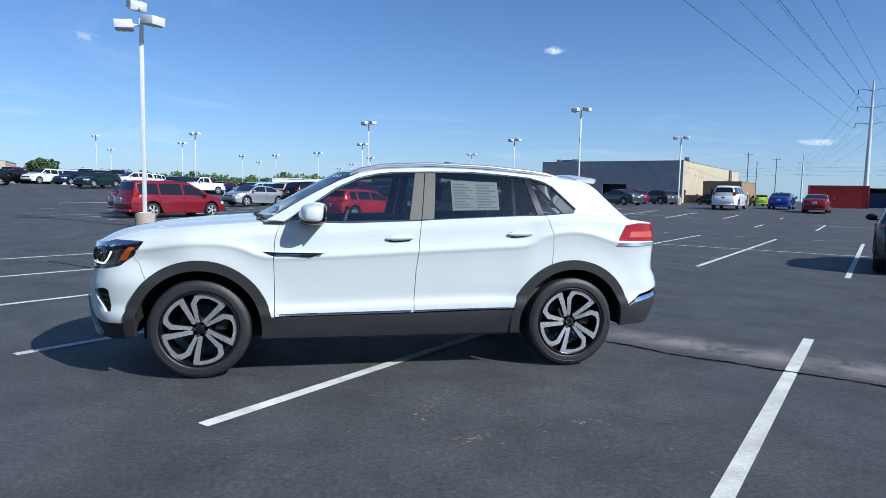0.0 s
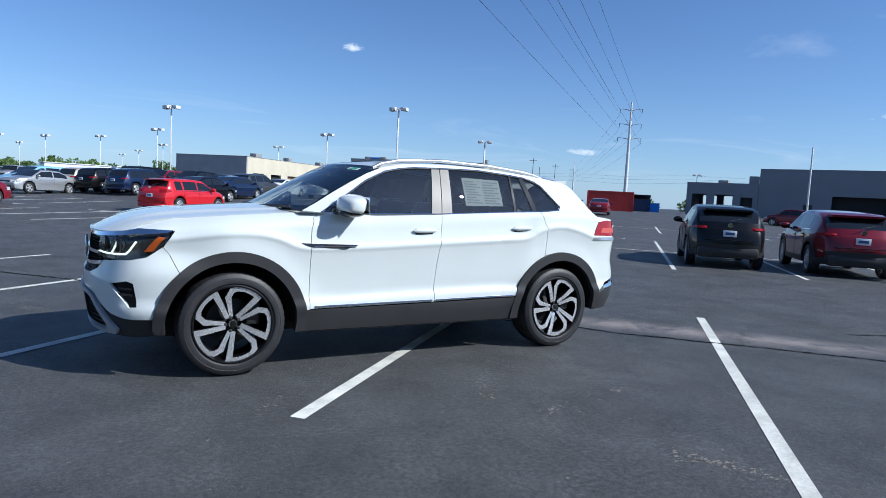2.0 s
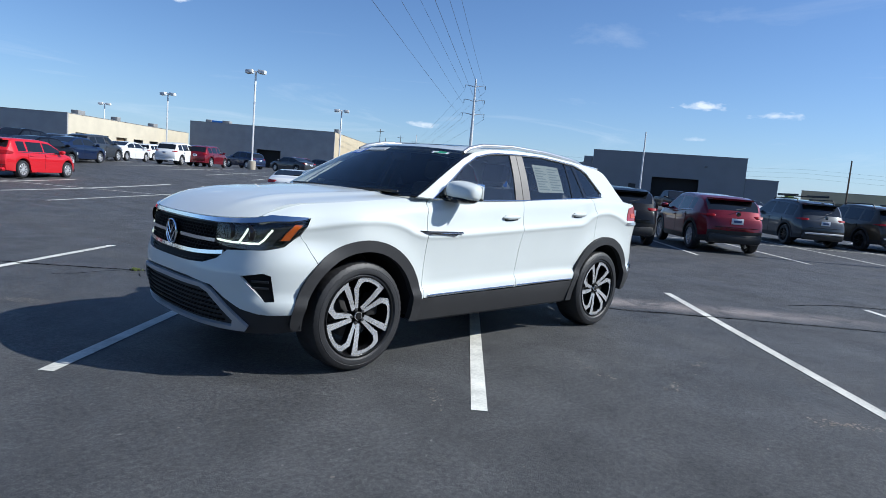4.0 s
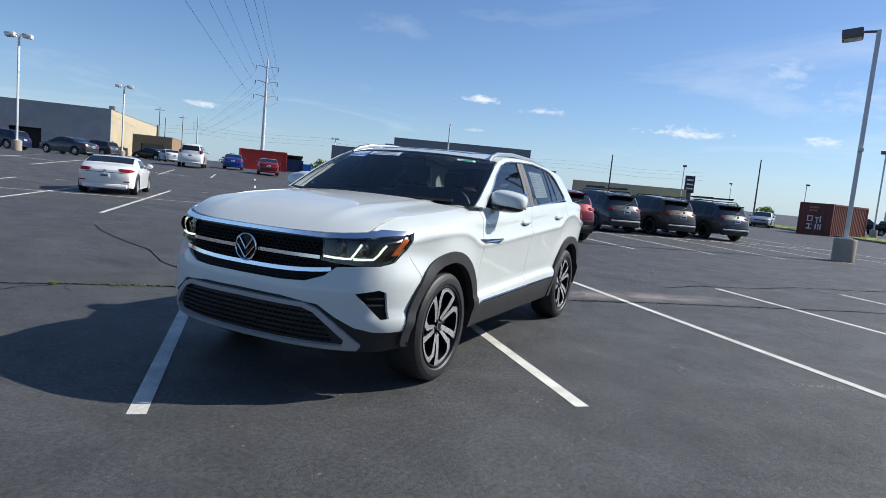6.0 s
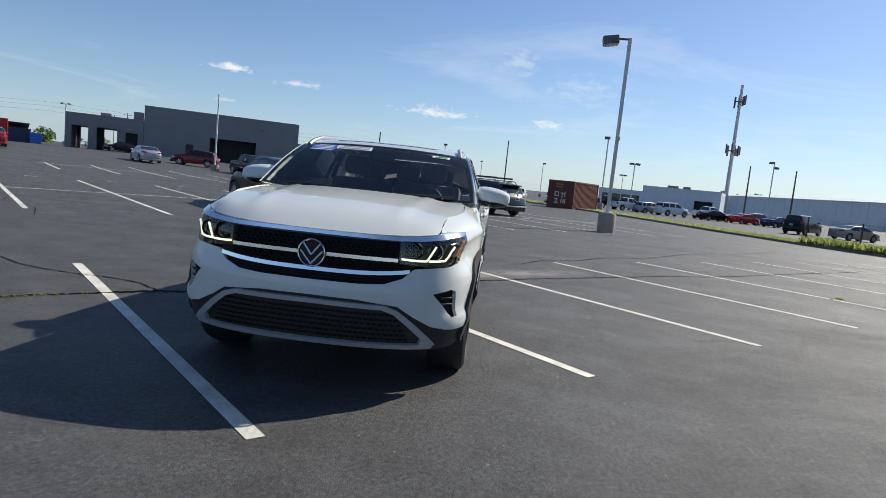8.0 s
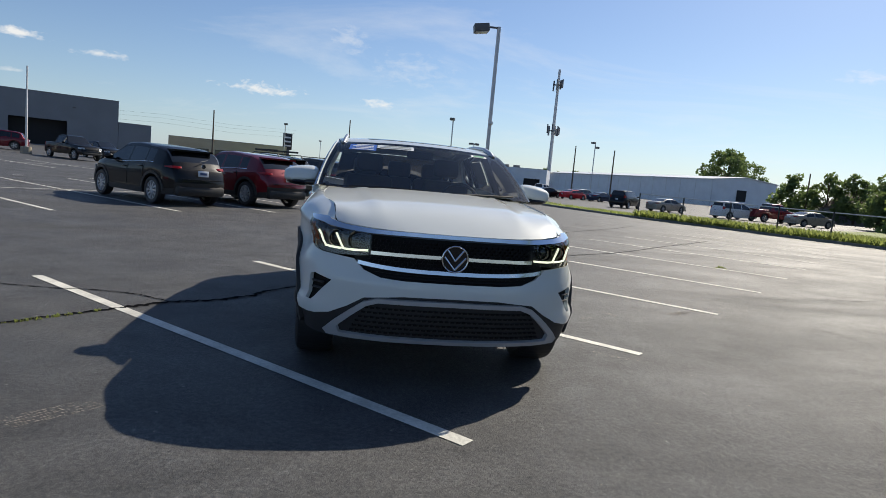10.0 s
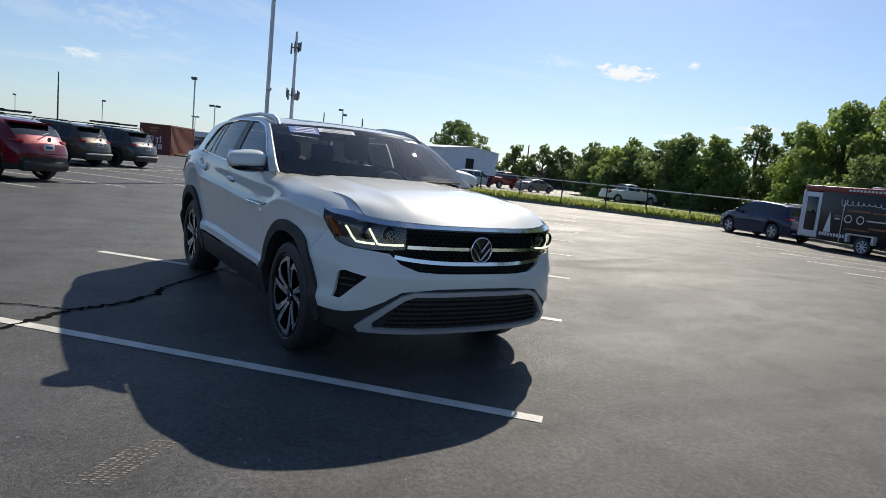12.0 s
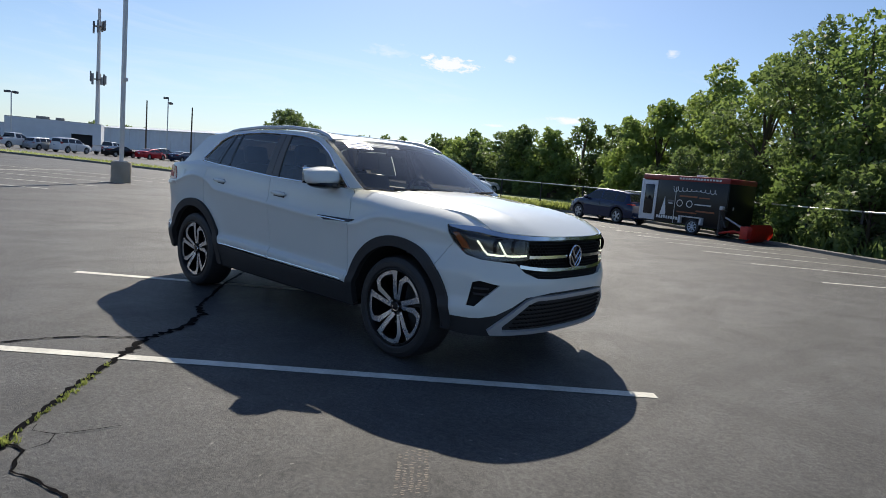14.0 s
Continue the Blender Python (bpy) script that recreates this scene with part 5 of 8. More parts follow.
    for s in (1, -1):
        part("headlight", bend(prism([(L / 2 - 0.42, s * hw * 0.93), (L / 2 - 0.12, s * hw * 0.86), (L / 2 - 0.02, s * hw * 0.56), (L / 2 - 0.16, s * hw * 0.6)][:: s], zl - 0.07, zl + 0.06)), HEAD_GLASS, root)
        zr = {"sedan": 0.9, "coupe": 0.78, "pickup": 1.05, "bigsuv": 1.25, "minivan": 1.1, "crossover": 0.99, "hatch": 0.93}.get(shape, 0.98)
        tall = 0.3 if shape in ("pickup", "bigsuv", "minivan") else {"crossover": 0.06, "suv": 0.07, "hatch": 0.13}.get(shape, 0.1)
        inner_y = 0.86 if shape in ("pickup", "bigsuv", "minivan") else {"crossover": 0.6, "suv": 0.58}.get(shape, 0.48)
        yi = hw * (inner_y if inner_y < 0.8 else 0.72)
        wide = lambda x: W / 2 * (1 - 0.16 * (abs(x) / (L / 2)) ** 7 - 0.05 * (abs(x) / (L / 2)) ** 3) * 0.99
        path = [(-L / 2, yi + (wide(-L / 2) - yi) * k / 4, 1 - 0.35 * (k == 0)) for k in range(5)] + [(-L / 2 + 0.07 * k, wide(-L / 2 + 0.07 * k), 1 - 0.18 * k) for k in range(1, 5)]
        bm = bmesh.new()
        rings = [[bm.verts.new((x - o, s * (y + o * 1.5), zr + tall / 2 * f * g)) for o, g in ((-0.03, -1.05), (0.014, -1), (0.014, 1), (-0.03, 1.05))] for x, y, f in path]
        for p, q in zip(rings, rings[1:]):
            for k in range(4):
                bm.faces.new((p[k], p[(k + 1) % 4], q[(k + 1) % 4], q[k]))
        bm.faces.new(rings[0])
        bm.faces.new(rings[-1][::-1])
        part("taillight", bend(bm), TAIL_RED, root)
        xm = screen[1] - 0.28
        bm = bmesh.new()
        bmesh.ops.create_icosphere(bm, subdivisions=2, radius=1, matrix=Matrix.Translation((xm, s * (hw + 0.09), curve_at(belt, xm) + 0.1)) @ Matrix.Diagonal((0.09, 0.13, 0.085, 1)))
        add_box(bm, xm, s * (hw - 0.02), curve_at(belt, xm) + 0.04, 0.06, 0.16, 0.04)
        part("side_mirror", bm, colour if inner is None else TRIM, root)
        for p, q in panes[-2:]:
            part("door_handle", box(p + 0.12, s * (hw * 0.985), curve_at(belt, p) - 0.11, 0.19, 0.05, 0.03, 0.01), colour, root)
    part("front_grille", box(L / 2 - 0.09, 0, zl - 0.08, 0.12, W * 0.5, 0.2, 0.03), TRIM, root)
    part("front_bumper", box(L / 2 - 0.04, 0, sill + 0.14, 0.14, W * 0.74, 0.16, 0.04), TRIM, root)
    bump = 0.27 if cladding else 0.16
    part("rear_bumper", box(-L / 2 + 0.12, 0, sill + 0.02 + bump / 2, 0.24, W * 0.76, bump, 0.08), TRIM if cladding else colour, root)
    if plate:
        zp = {"sedan": 0.78, "coupe": 0.6, "pickup": 0.62, "bigsuv": 0.95, "hatch": 0.72, "minivan": 0.85}.get(shape, 0.86)
        p = part("number_plate", box(-L / 2 - 0.022, 0, zp, 0.02, 0.3, 0.15, 0.004), PLATE, root)
        part("plate_bar", box(-L / 2 - 0.036, 0, zp, 0.006, 0.2, 0.06), PLATE_INK, p)
    if detail > 1:
        if shape not in ("coupe", "sedan"):
            xr = rear[1]
            zt = lerp_line(top, xr)
            part("spoiler", prism([(xr + 0.08, -hw * 0.66), (xr - 0.2, -hw * 0.6), (xr - 0.2, hw * 0.6), (xr + 0.08, hw * 0.66)], zt - 0.02, zt + 0.03), colour, root)
        part("badge", lathe([(0.001, 0), (0.055, 0), (0.06, 0.012)], 16, "X"), CHROME, root).location = (-L / 2 - 0.03 if shape == "crossover" else -L / 2 - 0.02, 0, 1.05 if shape != "coupe" else 0.72)
        for s in (1, -1):
            part("exhaust_tip", lathe([(0.03, 0), (0.045, 0), (0.045, 0.14), (0.035, 0.14)], 14, "X"), CHROME, root).location = (-L / 2 + 0.02, s * hw * 0.6, sill + 0.09)
            if shape not in ("crossover", "suv"):
                part("reflector", box(-L / 2 + 0.09, s * hw * 0.72, sill + 0.26, 0.05, 0.18, 0.035, 0.01), TAIL_RED, root)
        if shape in ("crossover", "hatch"):
            for s in (1, -1):
                run = [panes[0][0] - 0.05 + (panes[-1][1] - panes[0][0]) * k / 10 for k in range(11)]
                part("window_trim", tube([(x, s * (W / 2 * (1 - 0.16 * (abs(x) / (L / 2)) ** 7 - 0.05 * (abs(x) / (L / 2)) ** 3) * 0.955 + 0.004), curve_at(belt, x) + 0.012) for x in run], 0.011, 6), CHROME, root)
        part("tailgate_seam", box(-L / 2 - 0.002, 0, 0.7, 0.02, W * 0.62, 0.012), DARK_INSIDE, root)
        part("rear_wiper", tube([(rear[0] + 0.02, 0, lerp_line(top, rear[0]) + 0.02), (rear[0] + 0.12, -0.28, lerp_line(top, rear[0] + 0.1) + 0.02)], 0.012, 6), TRIM, root)
    for p, q in panes[:-1]:
        for s in (1, -1):
            part("door_seam", box(q + 0.05, s * (hw * 0.997), (sill + curve_at(belt, q)) / 2 + 0.06, 0.005, 0.012, curve_at(belt, q) - sill - 0.22), DARK_INSIDE, root)
    if rails or rack:
        for s in (1, -1):
            x0, x1 = rear[1] + 0.25, screen[0] - 0.1
            z0 = lerp_line(top, 0)
            part("roof_rail", tube([(x0, s * hw * 0.68, lerp_line(top, x0) - 0.02), (x0 + 0.12, s * hw * 0.68, z0 + 0.03), (x1 - 0.12, s * hw * 0.68, z0 + 0.03), (x1, s * hw * 0.68, lerp_line(top, x1) - 0.02)], 0.02, 6), TRIM, root)
    if rack:
        z0 = lerp_line(top, 0) + 0.1
        bm = bmesh.new()
        for s in (-1, 1):
            add_box(bm, -0.55, s * 0.55, z0 + 0.06, 1.5, 0.03, 0.06, 0.006)
        basket = part("roof_rack", bm, TRIM, root, "black roof rack basket")
        for k in range(7):
            part("slat", box(-1.25 + k * 0.235, 0, z0 + 0.02, 0.04, 1.1, 0.02), TRIM, basket)
    if shape == "pickup":
        bm = bmesh.new()
        add_box(bm, -1.9, 0, 1.285, 1.86, 1.6, 0.02)
        part("truck_bed", bm, DARK_INSIDE, root, "dark open load bed")
    return root


def parked(shape, colour, label, x, y, deg, **kw):
    """Places a vehicle by its middle, nose towards deg."""
    return vehicle(shape, colour, label, pose(x, y, ground_z(x, y), 0, 0, deg), **kw)


def in_stall(shape, colour, label, p_rear, q, deg=0.0, **kw):
    c = lot(p_rear + SHAPES[shape][0] / 2, q)
    return parked(shape, colour, label, c.x, c.y, ROW_DEG + deg, **kw)


BLACK, WHITE, SILVER = paint("black", (0.003, 0.003, 0.004), 0.0, 0.5), paint("white", (0.72, 0.72, 0.71), 0.0), paint("silver", (0.42, 0.43, 0.44), 0.6)
RED, DEEP_RED, NAVY = paint("red", (0.55, 0.012, 0.02), 0.1), paint("deep_red", (0.15, 0.004, 0.012), 0.3), paint("navy", (0.008, 0.018, 0.055), 0.3)
BLUE, GREY, BRONZE = paint("blue", (0.01, 0.05, 0.28), 0.3), paint("grey", (0.05, 0.055, 0.062), 0.4), paint("bronze", (0.07, 0.055, 0.038), 0.4)
PALE_BLUE, MAROON, GREEN = paint("pale_blue", (0.25, 0.48, 0.66), 0.1), paint("maroon", (0.2, 0.01, 0.02), 0.2), paint("dark_green", (0.01, 0.03, 0.025), 0.3)
BEIGE, LIME = paint("beige", (0.38, 0.34, 0.28), 0.3), paint("lime", (0.4, 0.55, 0.03), 0.1)

in_stall("crossover", BLACK, "black compact crossover parked nose-in, black wheel arch cladding", 10.72, 4.62, cladding=TRIM, detail=2, rim=RIM, group="cars of the second row")
in_stall("crossover", DEEP_RED, "deep red compact crossover parked nose-in, black cladding", 10.6, 7.36, cladding=TRIM, detail=2, rim=RIM, group="cars of the second row")
for q, col, word, rack in ((12.8, GREY, "dark grey SUV with a black roof rack and silver bumper", True), (15.5, BRONZE, "bronze brown SUV with black cladding and roof rails", False), (18.25, GREY, "dark grey SUV with a black roof rack and dark wheels", True)):
    c = in_stall("suv", col, word, 16.3, q, cladding=TRIM, detail=2, rim=RIM_DARK, rails=True, rack=rack, group="SUVs of the second row")
    part("skid_plate", box(-2.3, 0, 0.5, 0.14, 1.3, 0.06, 0.02), GALVANISED, c, "silver rear skid plate")
in_stall("coupe", WHITE, "small white roadster with a black soft roof", 16.3, -6.1, detail=2, group="cars of the second row")
parked("minivan", MAROON, "red minivan parked beside a lamp post", -7.4, 26.8, ROW_DEG, group="cars across the lot")
parked("hatch", RED, "bright red hatchback with silver wheels", 1.6, 25.2, ROW_DEG, detail=2, group="cars across the lot")
CARS = (
    # shape, paint, words, x, y, degrees off the stalls
    ("bigsuv", WHITE, "large white SUV parked tail out", 33.2, 40.6, 0), ("sedan", BLUE, "blue sedan parked tail out", 40.2, 43.0, 0), ("sedan", MAROON, "dark red sedan parked tail out", 38.4, 37.0, 0),
    ("sedan", WHITE, "white sedan near the brown building", 47.0, 60.0, 20), ("hatch", LIME, "yellow-green hatchback far across the lot", 56.0, 66.0, 20),
    ("sedan", SILVER, "silver sedan parked across the lot", -4.7, 40.8, 180), ("minivan", PALE_BLUE, "pale blue panel van with a dark roof", -5.1, 47.0, 180),
    ("pickup", WHITE, "white crew cab pickup in the far row", -13.4, 70.5, 180), ("suv", WHITE, "white SUV in the far row", -19.6, 67.3, 180), ("sedan", GREEN, "dark green sedan in the far row", -21.2, 61.1, 200),
    ("bigsuv", WHITE, "large white SUV in the far row", -25.9, 72.8, 230), ("bigsuv", SILVER, "large silver SUV in the far row", -23.2, 75.1, 230),
    ("sedan", BLACK, "black sedan at the lot's edge", -30.6, 62.7, 250), ("sedan", NAVY, "dark sedan at the lot's edge", -33.7, 59.5, 250), ("sedan", BLACK, "black sedan half out of sight", -31.0, 60.0, 180),
    ("suv", NAVY, "dark blue SUV in the far row", -20.4, 77.5, 230), ("suv", GREY, "dark grey SUV in the far row", -17.3, 79.8, 230), ("suv", BLACK, "black SUV in the far row", -14.2, 82.2, 230), ("suv", WHITE, "white SUV in the far row", -9.9, 81.4, 230), ("suv", MAROON, "dark red SUV in the far row", -6.8, 76.7, 230), ("sedan", SILVER, "silver sedan in the far row", -7.2, 82.9, 230),
    ("suv", MAROON, "dark red SUV behind the minivan", -9.0, 30.6, 0),
    ("suv", NAVY, "dark blue SUV in the middle row", 0.9, 39.9, 0), ("suv", BLACK, "black SUV in the middle row", -0.8, 42.4, 0), ("suv", BEIGE, "beige SUV in the middle row", -1.9, 45.0, 0), ("suv", BLACK, "black SUV nose to nose in the middle row", 4.7, 43.5, 180), ("suv", MAROON, "dark red SUV nose to nose in the middle row", 2.9, 45.5, 180), ("bigsuv", BLACK, "long black SUV nose to nose in the middle row", 1.0, 47.4, 180), ("suv", GREY, "dark grey SUV nose to nose in the middle row", -0.8, 49.4, 180), ("sedan", SILVER, "silver sedan nose to nose in the middle row", 6.6, 41.5, 180),
    ("suv", SILVER, "silver SUV in the middle row", 5.5, 55.0, 10), ("suv", GREY, "dark SUV in the middle row", 9.5, 52.5, 10), ("sedan", BLACK, "black sedan behind the red hatchback", 3.7, 33.4, 0), ("sedan", NAVY, "dark blue sedan in the middle row", 6.3, 37.6, 0), ("pickup", BLACK, "black pickup in the far row", 7.5, 66.0, 90), ("suv", BEIGE, "beige SUV in the far row", 6.0, 62.0, 90),
    ("suv", GREY, "dark grey SUV before the garage doors", 8.8, 42.4, 0), ("sedan", WHITE, "white sedan before the garage doors", 12.3, 47.2, 0), ("suv", WHITE, "white SUV before the garage doors", 15.2, 44.4, 0), ("suv", DEEP_RED, "dark red SUV before the garage doors", 17.7, 45.0, 0), ("suv", WHITE, "white SUV in the back row", 19.5, 62.0, 0), ("suv", BLACK, "black SUV in the back row", 22.8, 63.5, 0), ("sedan", SILVER, "silver sedan in the back row", 12.5, 58.5, 0), ("sedan", WHITE, "white sedan in the back row", 15.5, 60.0, 0),
    ("sedan", GREY, "grey sedan before the grey workshop", 27.5, 48.5, 60), ("suv", DEEP_RED, "red SUV before the grey workshop", 34.0, 59.0, 60), ("suv", GREY, "dark SUV before the grey workshop", 38.5, 60.8, 60), ("suv", SILVER, "silver SUV before the grey workshop", 46.0, 70.0, 200), ("sedan", BLACK, "black sedan before the grey workshop", 50.0, 67.0, 60), ("sedan", SILVER, "silver sedan before the grey workshop", 53.0, 68.0, 60), ("suv", NAVY, "dark blue SUV before the grey workshop", 26.2, 55.5, 60),
    ("sedan", SILVER, "silver sedan facing the grey building", 48.6, 30.8, 0), ("sedan", BLACK, "black sedan by the drive-through bays", 78.6, 51.8, 90), ("suv", DEEP_RED, "dark red SUV before the grey building", 56.0, 29.8, 60), ("pickup", BLACK, "black pickup before the grey building", 50.2, 21.6, 185), ("suv", BLACK, "black SUV beside the grey building", 61.0, 23.0, 185), ("suv", WHITE, "white SUV beside the grey building", 66.0, 20.5, 185),
    ("sedan", SILVER, "silver sedan beyond the parked SUVs", 61.5, -3.2, 130), ("sedan", WHITE, "white car beyond the parked SUVs", 68.0, -7.5, 130),
    ("pickup", BLACK, "dark pickup on the side street", 88.3, -14.5, 255), ("pickup", BLACK, "black pickup on the side street", 87.9, -17.3, 255), ("pickup", WHITE, "white pickup with chrome wheels on the side street", 87.3, -20.0, 255), ("suv", SILVER, "grey SUV on the side street", 86.7, -22.8, 255), ("bigsuv", WHITE, "large white SUV on the side street", 85.8, -25.8, 255), ("pickup", WHITE, "white pickup behind the black sedan", 89.0, -32.0, 255), ("sedan", BLACK, "black sedan on the side street", 83.4, -30.9, 245), ("sedan", RED, "red sedan on the side street", 82.5, -34.6, 255), ("suv", GREY, "dark grey SUV on the side street", 85.0, -37.3, 255), ("sedan", NAVY, "dark blue sedan on the side street", 80.7, -38.2, 255),
    ("bigsuv", BLACK, "dark green full-size SUV beyond the verge", 58.4, -31.1, 270), ("sedan", BEIGE, "beige sedan beyond the fence", 56.4, -34.9, 245), ("minivan", WHITE, "white minivan beyond the fence", 51.2, -39.4, 240), ("pickup", MAROON, "dark red pickup beyond the fence", 50.9, -43.6, 230), ("sedan", BEIGE, "tan car beyond the fence", 47.0, -44.6, 230), ("pickup", WHITE, "white pickup behind the weeds", 35.9, -47.0, 210),
    ("suv", NAVY, "dark navy SUV parked beside the trailer", 10.2, -26.1, -62),
)
for shape, col, words, x, y, deg in CARS:
    cat = {"pickup": "pickup truck", "minivan": "van"}.get(shape, "car")
    parked(shape, col, words, x, y, ROW_DEG + deg, group="cars across the lot", category=cat)

# the crowded rows at the far side of the lot
rl = random.Random(77)
for row, (x0, y0, n) in enumerate(((-34.5, 67.5, 5), (-37, 74, 13), (-20, 76, 7))):
    for k in range(n):
        shape = rl.choice(("suv", "sedan", "suv", "bigsuv", "pickup", "suv"))
        tone, word = rl.choice(((BLACK, "black"), (BLACK, "black"), (GREY, "dark grey"), (WHITE, "white"), (NAVY, "dark blue"), (SILVER, "silver"), (MAROON, "dark red")))
        kind = {"bigsuv": "large SUV", "pickup": "pickup", "suv": "SUV"}.get(shape, shape)
        parked(shape, tone, f"{word} {kind} in the crowded far row", x0 + 2.75 * k, y0 + 0.8 * k, rl.choice((245, 65)), group="cars of the far rows", category="pickup truck" if shape == "pickup" else "car")


# ---- the white SUV in the foreground: nose towards -x ----
from mathutils.geometry import delaunay_2d_cdt


def clip(poly, axis, value, keep_above):
    out = []
    for k, a in enumerate(poly):
        b = poly[(k + 1) % len(poly)]
        da, db = a[axis] - value, b[axis] - value
        if not keep_above:
            da, db = -da, -db
        if da >= 0:
            out.append(a)
        if (da > 0 and db < 0) or (da < 0 and db > 0):
            t = da / (da - db)
            p = [a[0] + (b[0] - a[0]) * t, a[1] + (b[1] - a[1]) * t]
            p[axis] = value
            out.append(tuple(p))
    return out


def inside(p, ring):
    odd = False
    for k, a in enumerate(ring):
        b = ring[(k + 1) % len(ring)]
        if (a[1] > p[1]) != (b[1] > p[1]) and p[0] < a[0] + (p[1] - a[1]) / (b[1] - a[1]) * (b[0] - a[0]):
            odd = not odd
    return odd


def outward(surf, p, a):
    d = (surf(p[0] + 0.002, p[1]) - surf(p[0] - 0.002, p[1])).cross(surf(p[0], p[1] + 0.002) - surf(p[0], p[1] - 0.002))
    d = d.normalized() if d.length else Vector((0, 0, 1))
    if d.dot(a - Vector((a.x * 0.8, 0, 0.7))) < 0:
        d.negate()
    return d


def add_rim(bm, norm, thick):
    edge = [e for e in bm.edges if len(e.link_faces) == 1]
    low = {}
    for e in edge:
        for v in e.verts:
            if v not in low:
                low[v] = bm.verts.new(v.co - norm[v] * thick)
    for e in edge:
        a, b = e.verts
        try:
            bm.faces.new((a, b, low[b], low[a]))
        except ValueError:
            pass


def holed_panel(poly, surf, step, thick, lift, holes):
    """A curved sheet with openings, triangulated between its edges and an inner grid."""
    su, sv = step if isinstance(step, tuple) else (step, step)
    pts, edges = [], []
    for ring in (poly, *holes):
        dense = []
        for k, a in enumerate(ring):
            b = ring[(k + 1) % len(ring)]
            n = max(1, int(math.hypot(b[0] - a[0], b[1] - a[1]) / su))
            dense += [(a[0] + (b[0] - a[0]) * j / n, a[1] + (b[1] - a[1]) * j / n) for j in range(n)]
        first = len(pts)
        pts += dense
        edges += [(first + k, first + (k + 1) % len(dense)) for k in range(len(dense))]
    border = list(pts)
    us, vs = [p[0] for p in poly], [p[1] for p in poly]
    for i in range(int((max(us) - min(us)) / su) + 1):
        for j in range(int((max(vs) - min(vs)) / sv) + 1):
            p = (min(us) + (i + 0.5) * su, min(vs) + (j + 0.5) * sv)
            if inside(p, poly) and not any(inside(p, h) for h in holes) and all((p[0] - q[0]) ** 2 + (p[1] - q[1]) ** 2 > (0.45 * su) ** 2 for q in border):
                pts.append(p)
    out = delaunay_2d_cdt([Vector(p) for p in pts], edges, [], 0, 1e-6)
    bm, norm, vs = bmesh.new(), {}, []
    for p in out[0]:
        a = surf(p.x, p.y)
        d = outward(surf, (p.x, p.y), a)
        v = bm.verts.new(a + d * lift)
        norm[v] = d
        vs.append(v)
    for f in out[2]:
        c = (sum(out[0][i].x for i in f) / len(f), sum(out[0][i].y for i in f) / len(f))
        if inside(c, poly) and not any(inside(c, h) for h in holes):
            bm.faces.new([vs[i] for i in f])
    for v in [v for v in bm.verts if not v.link_faces]:
        bm.verts.remove(v)
    if thick:
        add_rim(bm, norm, thick)
    return bm


def panel(poly, surf, step=0.05, thick=0.015, lift=0.0, holes=()):
    """A curved sheet: an outline in surf's two coordinates, cut into small cells, with a rim turned inwards."""
    if holes:
        return holed_panel(poly, surf, step, thick, lift, holes)
    su, sv = step if isinstance(step, tuple) else (step, step)
    us, vs = [p[0] for p in poly], [p[1] for p in poly]
    nu, nv = max(1, math.ceil((max(us) - min(us)) / su)), max(1, math.ceil((max(vs) - min(vs)) / sv))
    bm, made, norm = bmesh.new(), {}, {}

    def vert(p):
        key = (round(p[0], 5), round(p[1], 5))
        if key not in made:
            a = surf(*p)
            d = outward(surf, p, a)
            made[key] = bm.verts.new(a + d * lift)
            norm[made[key]] = d
        return made[key]

    for i in range(nu):
        u0, u1 = min(us) + i * su, min(us) + (i + 1) * su
        strip = clip(clip(poly, 0, u0, True), 0, u1, False)
        if len(strip) < 3:
            continue
        for j in range(nv):
            v0, v1 = min(vs) + j * sv, min(vs) + (j + 1) * sv
            cell = clip(clip(strip, 1, v0, True), 1, v1, False)
            ring = []
            for p in cell:
                v = vert(p)
                if not ring or (v is not ring[-1] and v is not ring[0]):
                    ring.append(v)
            ring = [v for k, v in enumerate(ring) if v not in ring[:k]]
            if len(ring) < 3:
                continue
            try:
                bm.faces.new(ring)
            except ValueError:
                pass
    if thick:
        add_rim(bm, norm, thick)
    return bm


OUTLINE = [(-2.42, 0), (-2.416, 0.2), (-2.396, 0.4), (-2.35, 0.58), (-2.282, 0.73), (-2.2, 0.84), (-2.11, 0.905), (-2.01, 0.942), (-1.88, 0.961), (-1.5, 0.968), (-0.9, 0.967), (0, 0.966), (0.9, 0.967), (1.5, 0.968), (1.85, 0.962), (2.02, 0.945), (2.18, 0.905), (2.31, 0.83), (2.41, 0.71), (2.475, 0.55), (2.51, 0.36), (2.525, 0.18), (2.53, 0)]
_arc = [0.0]
for (ax, ay), (bx, by) in zip(OUTLINE, OUTLINE[1:]):
    _arc.append(_arc[-1] + math.hypot(bx - ax, by - ay))
_ox, _oy = [(s, p[0]) for s, p in zip(_arc, OUTLINE)], [(s, p[1]) for s, p in zip(_arc, OUTLINE)]
FRONT_HALF = [(p[1], s) for s, p in zip(_arc, OUTLINE) if p[0] < -1.95]
REAR_HALF = [(p[1], s) for s, p in zip(_arc, OUTLINE) if p[0] > 1.9][::-1]
SIDE_RUN = [(p[0], s) for s, p in zip(_arc, OUTLINE)]
FRONT_OFF = [(0.2, -0.11), (0.29, -0.06), (0.36, -0.03), (0.45, -0.012), (0.55, 0.002), (0.63, 0.008), (0.69, 0.004), (0.74, -0.014), (0.8, -0.026), (0.9, -0.034), (0.99, -0.044), (1.04, -0.06), (1.1, -0.11)]
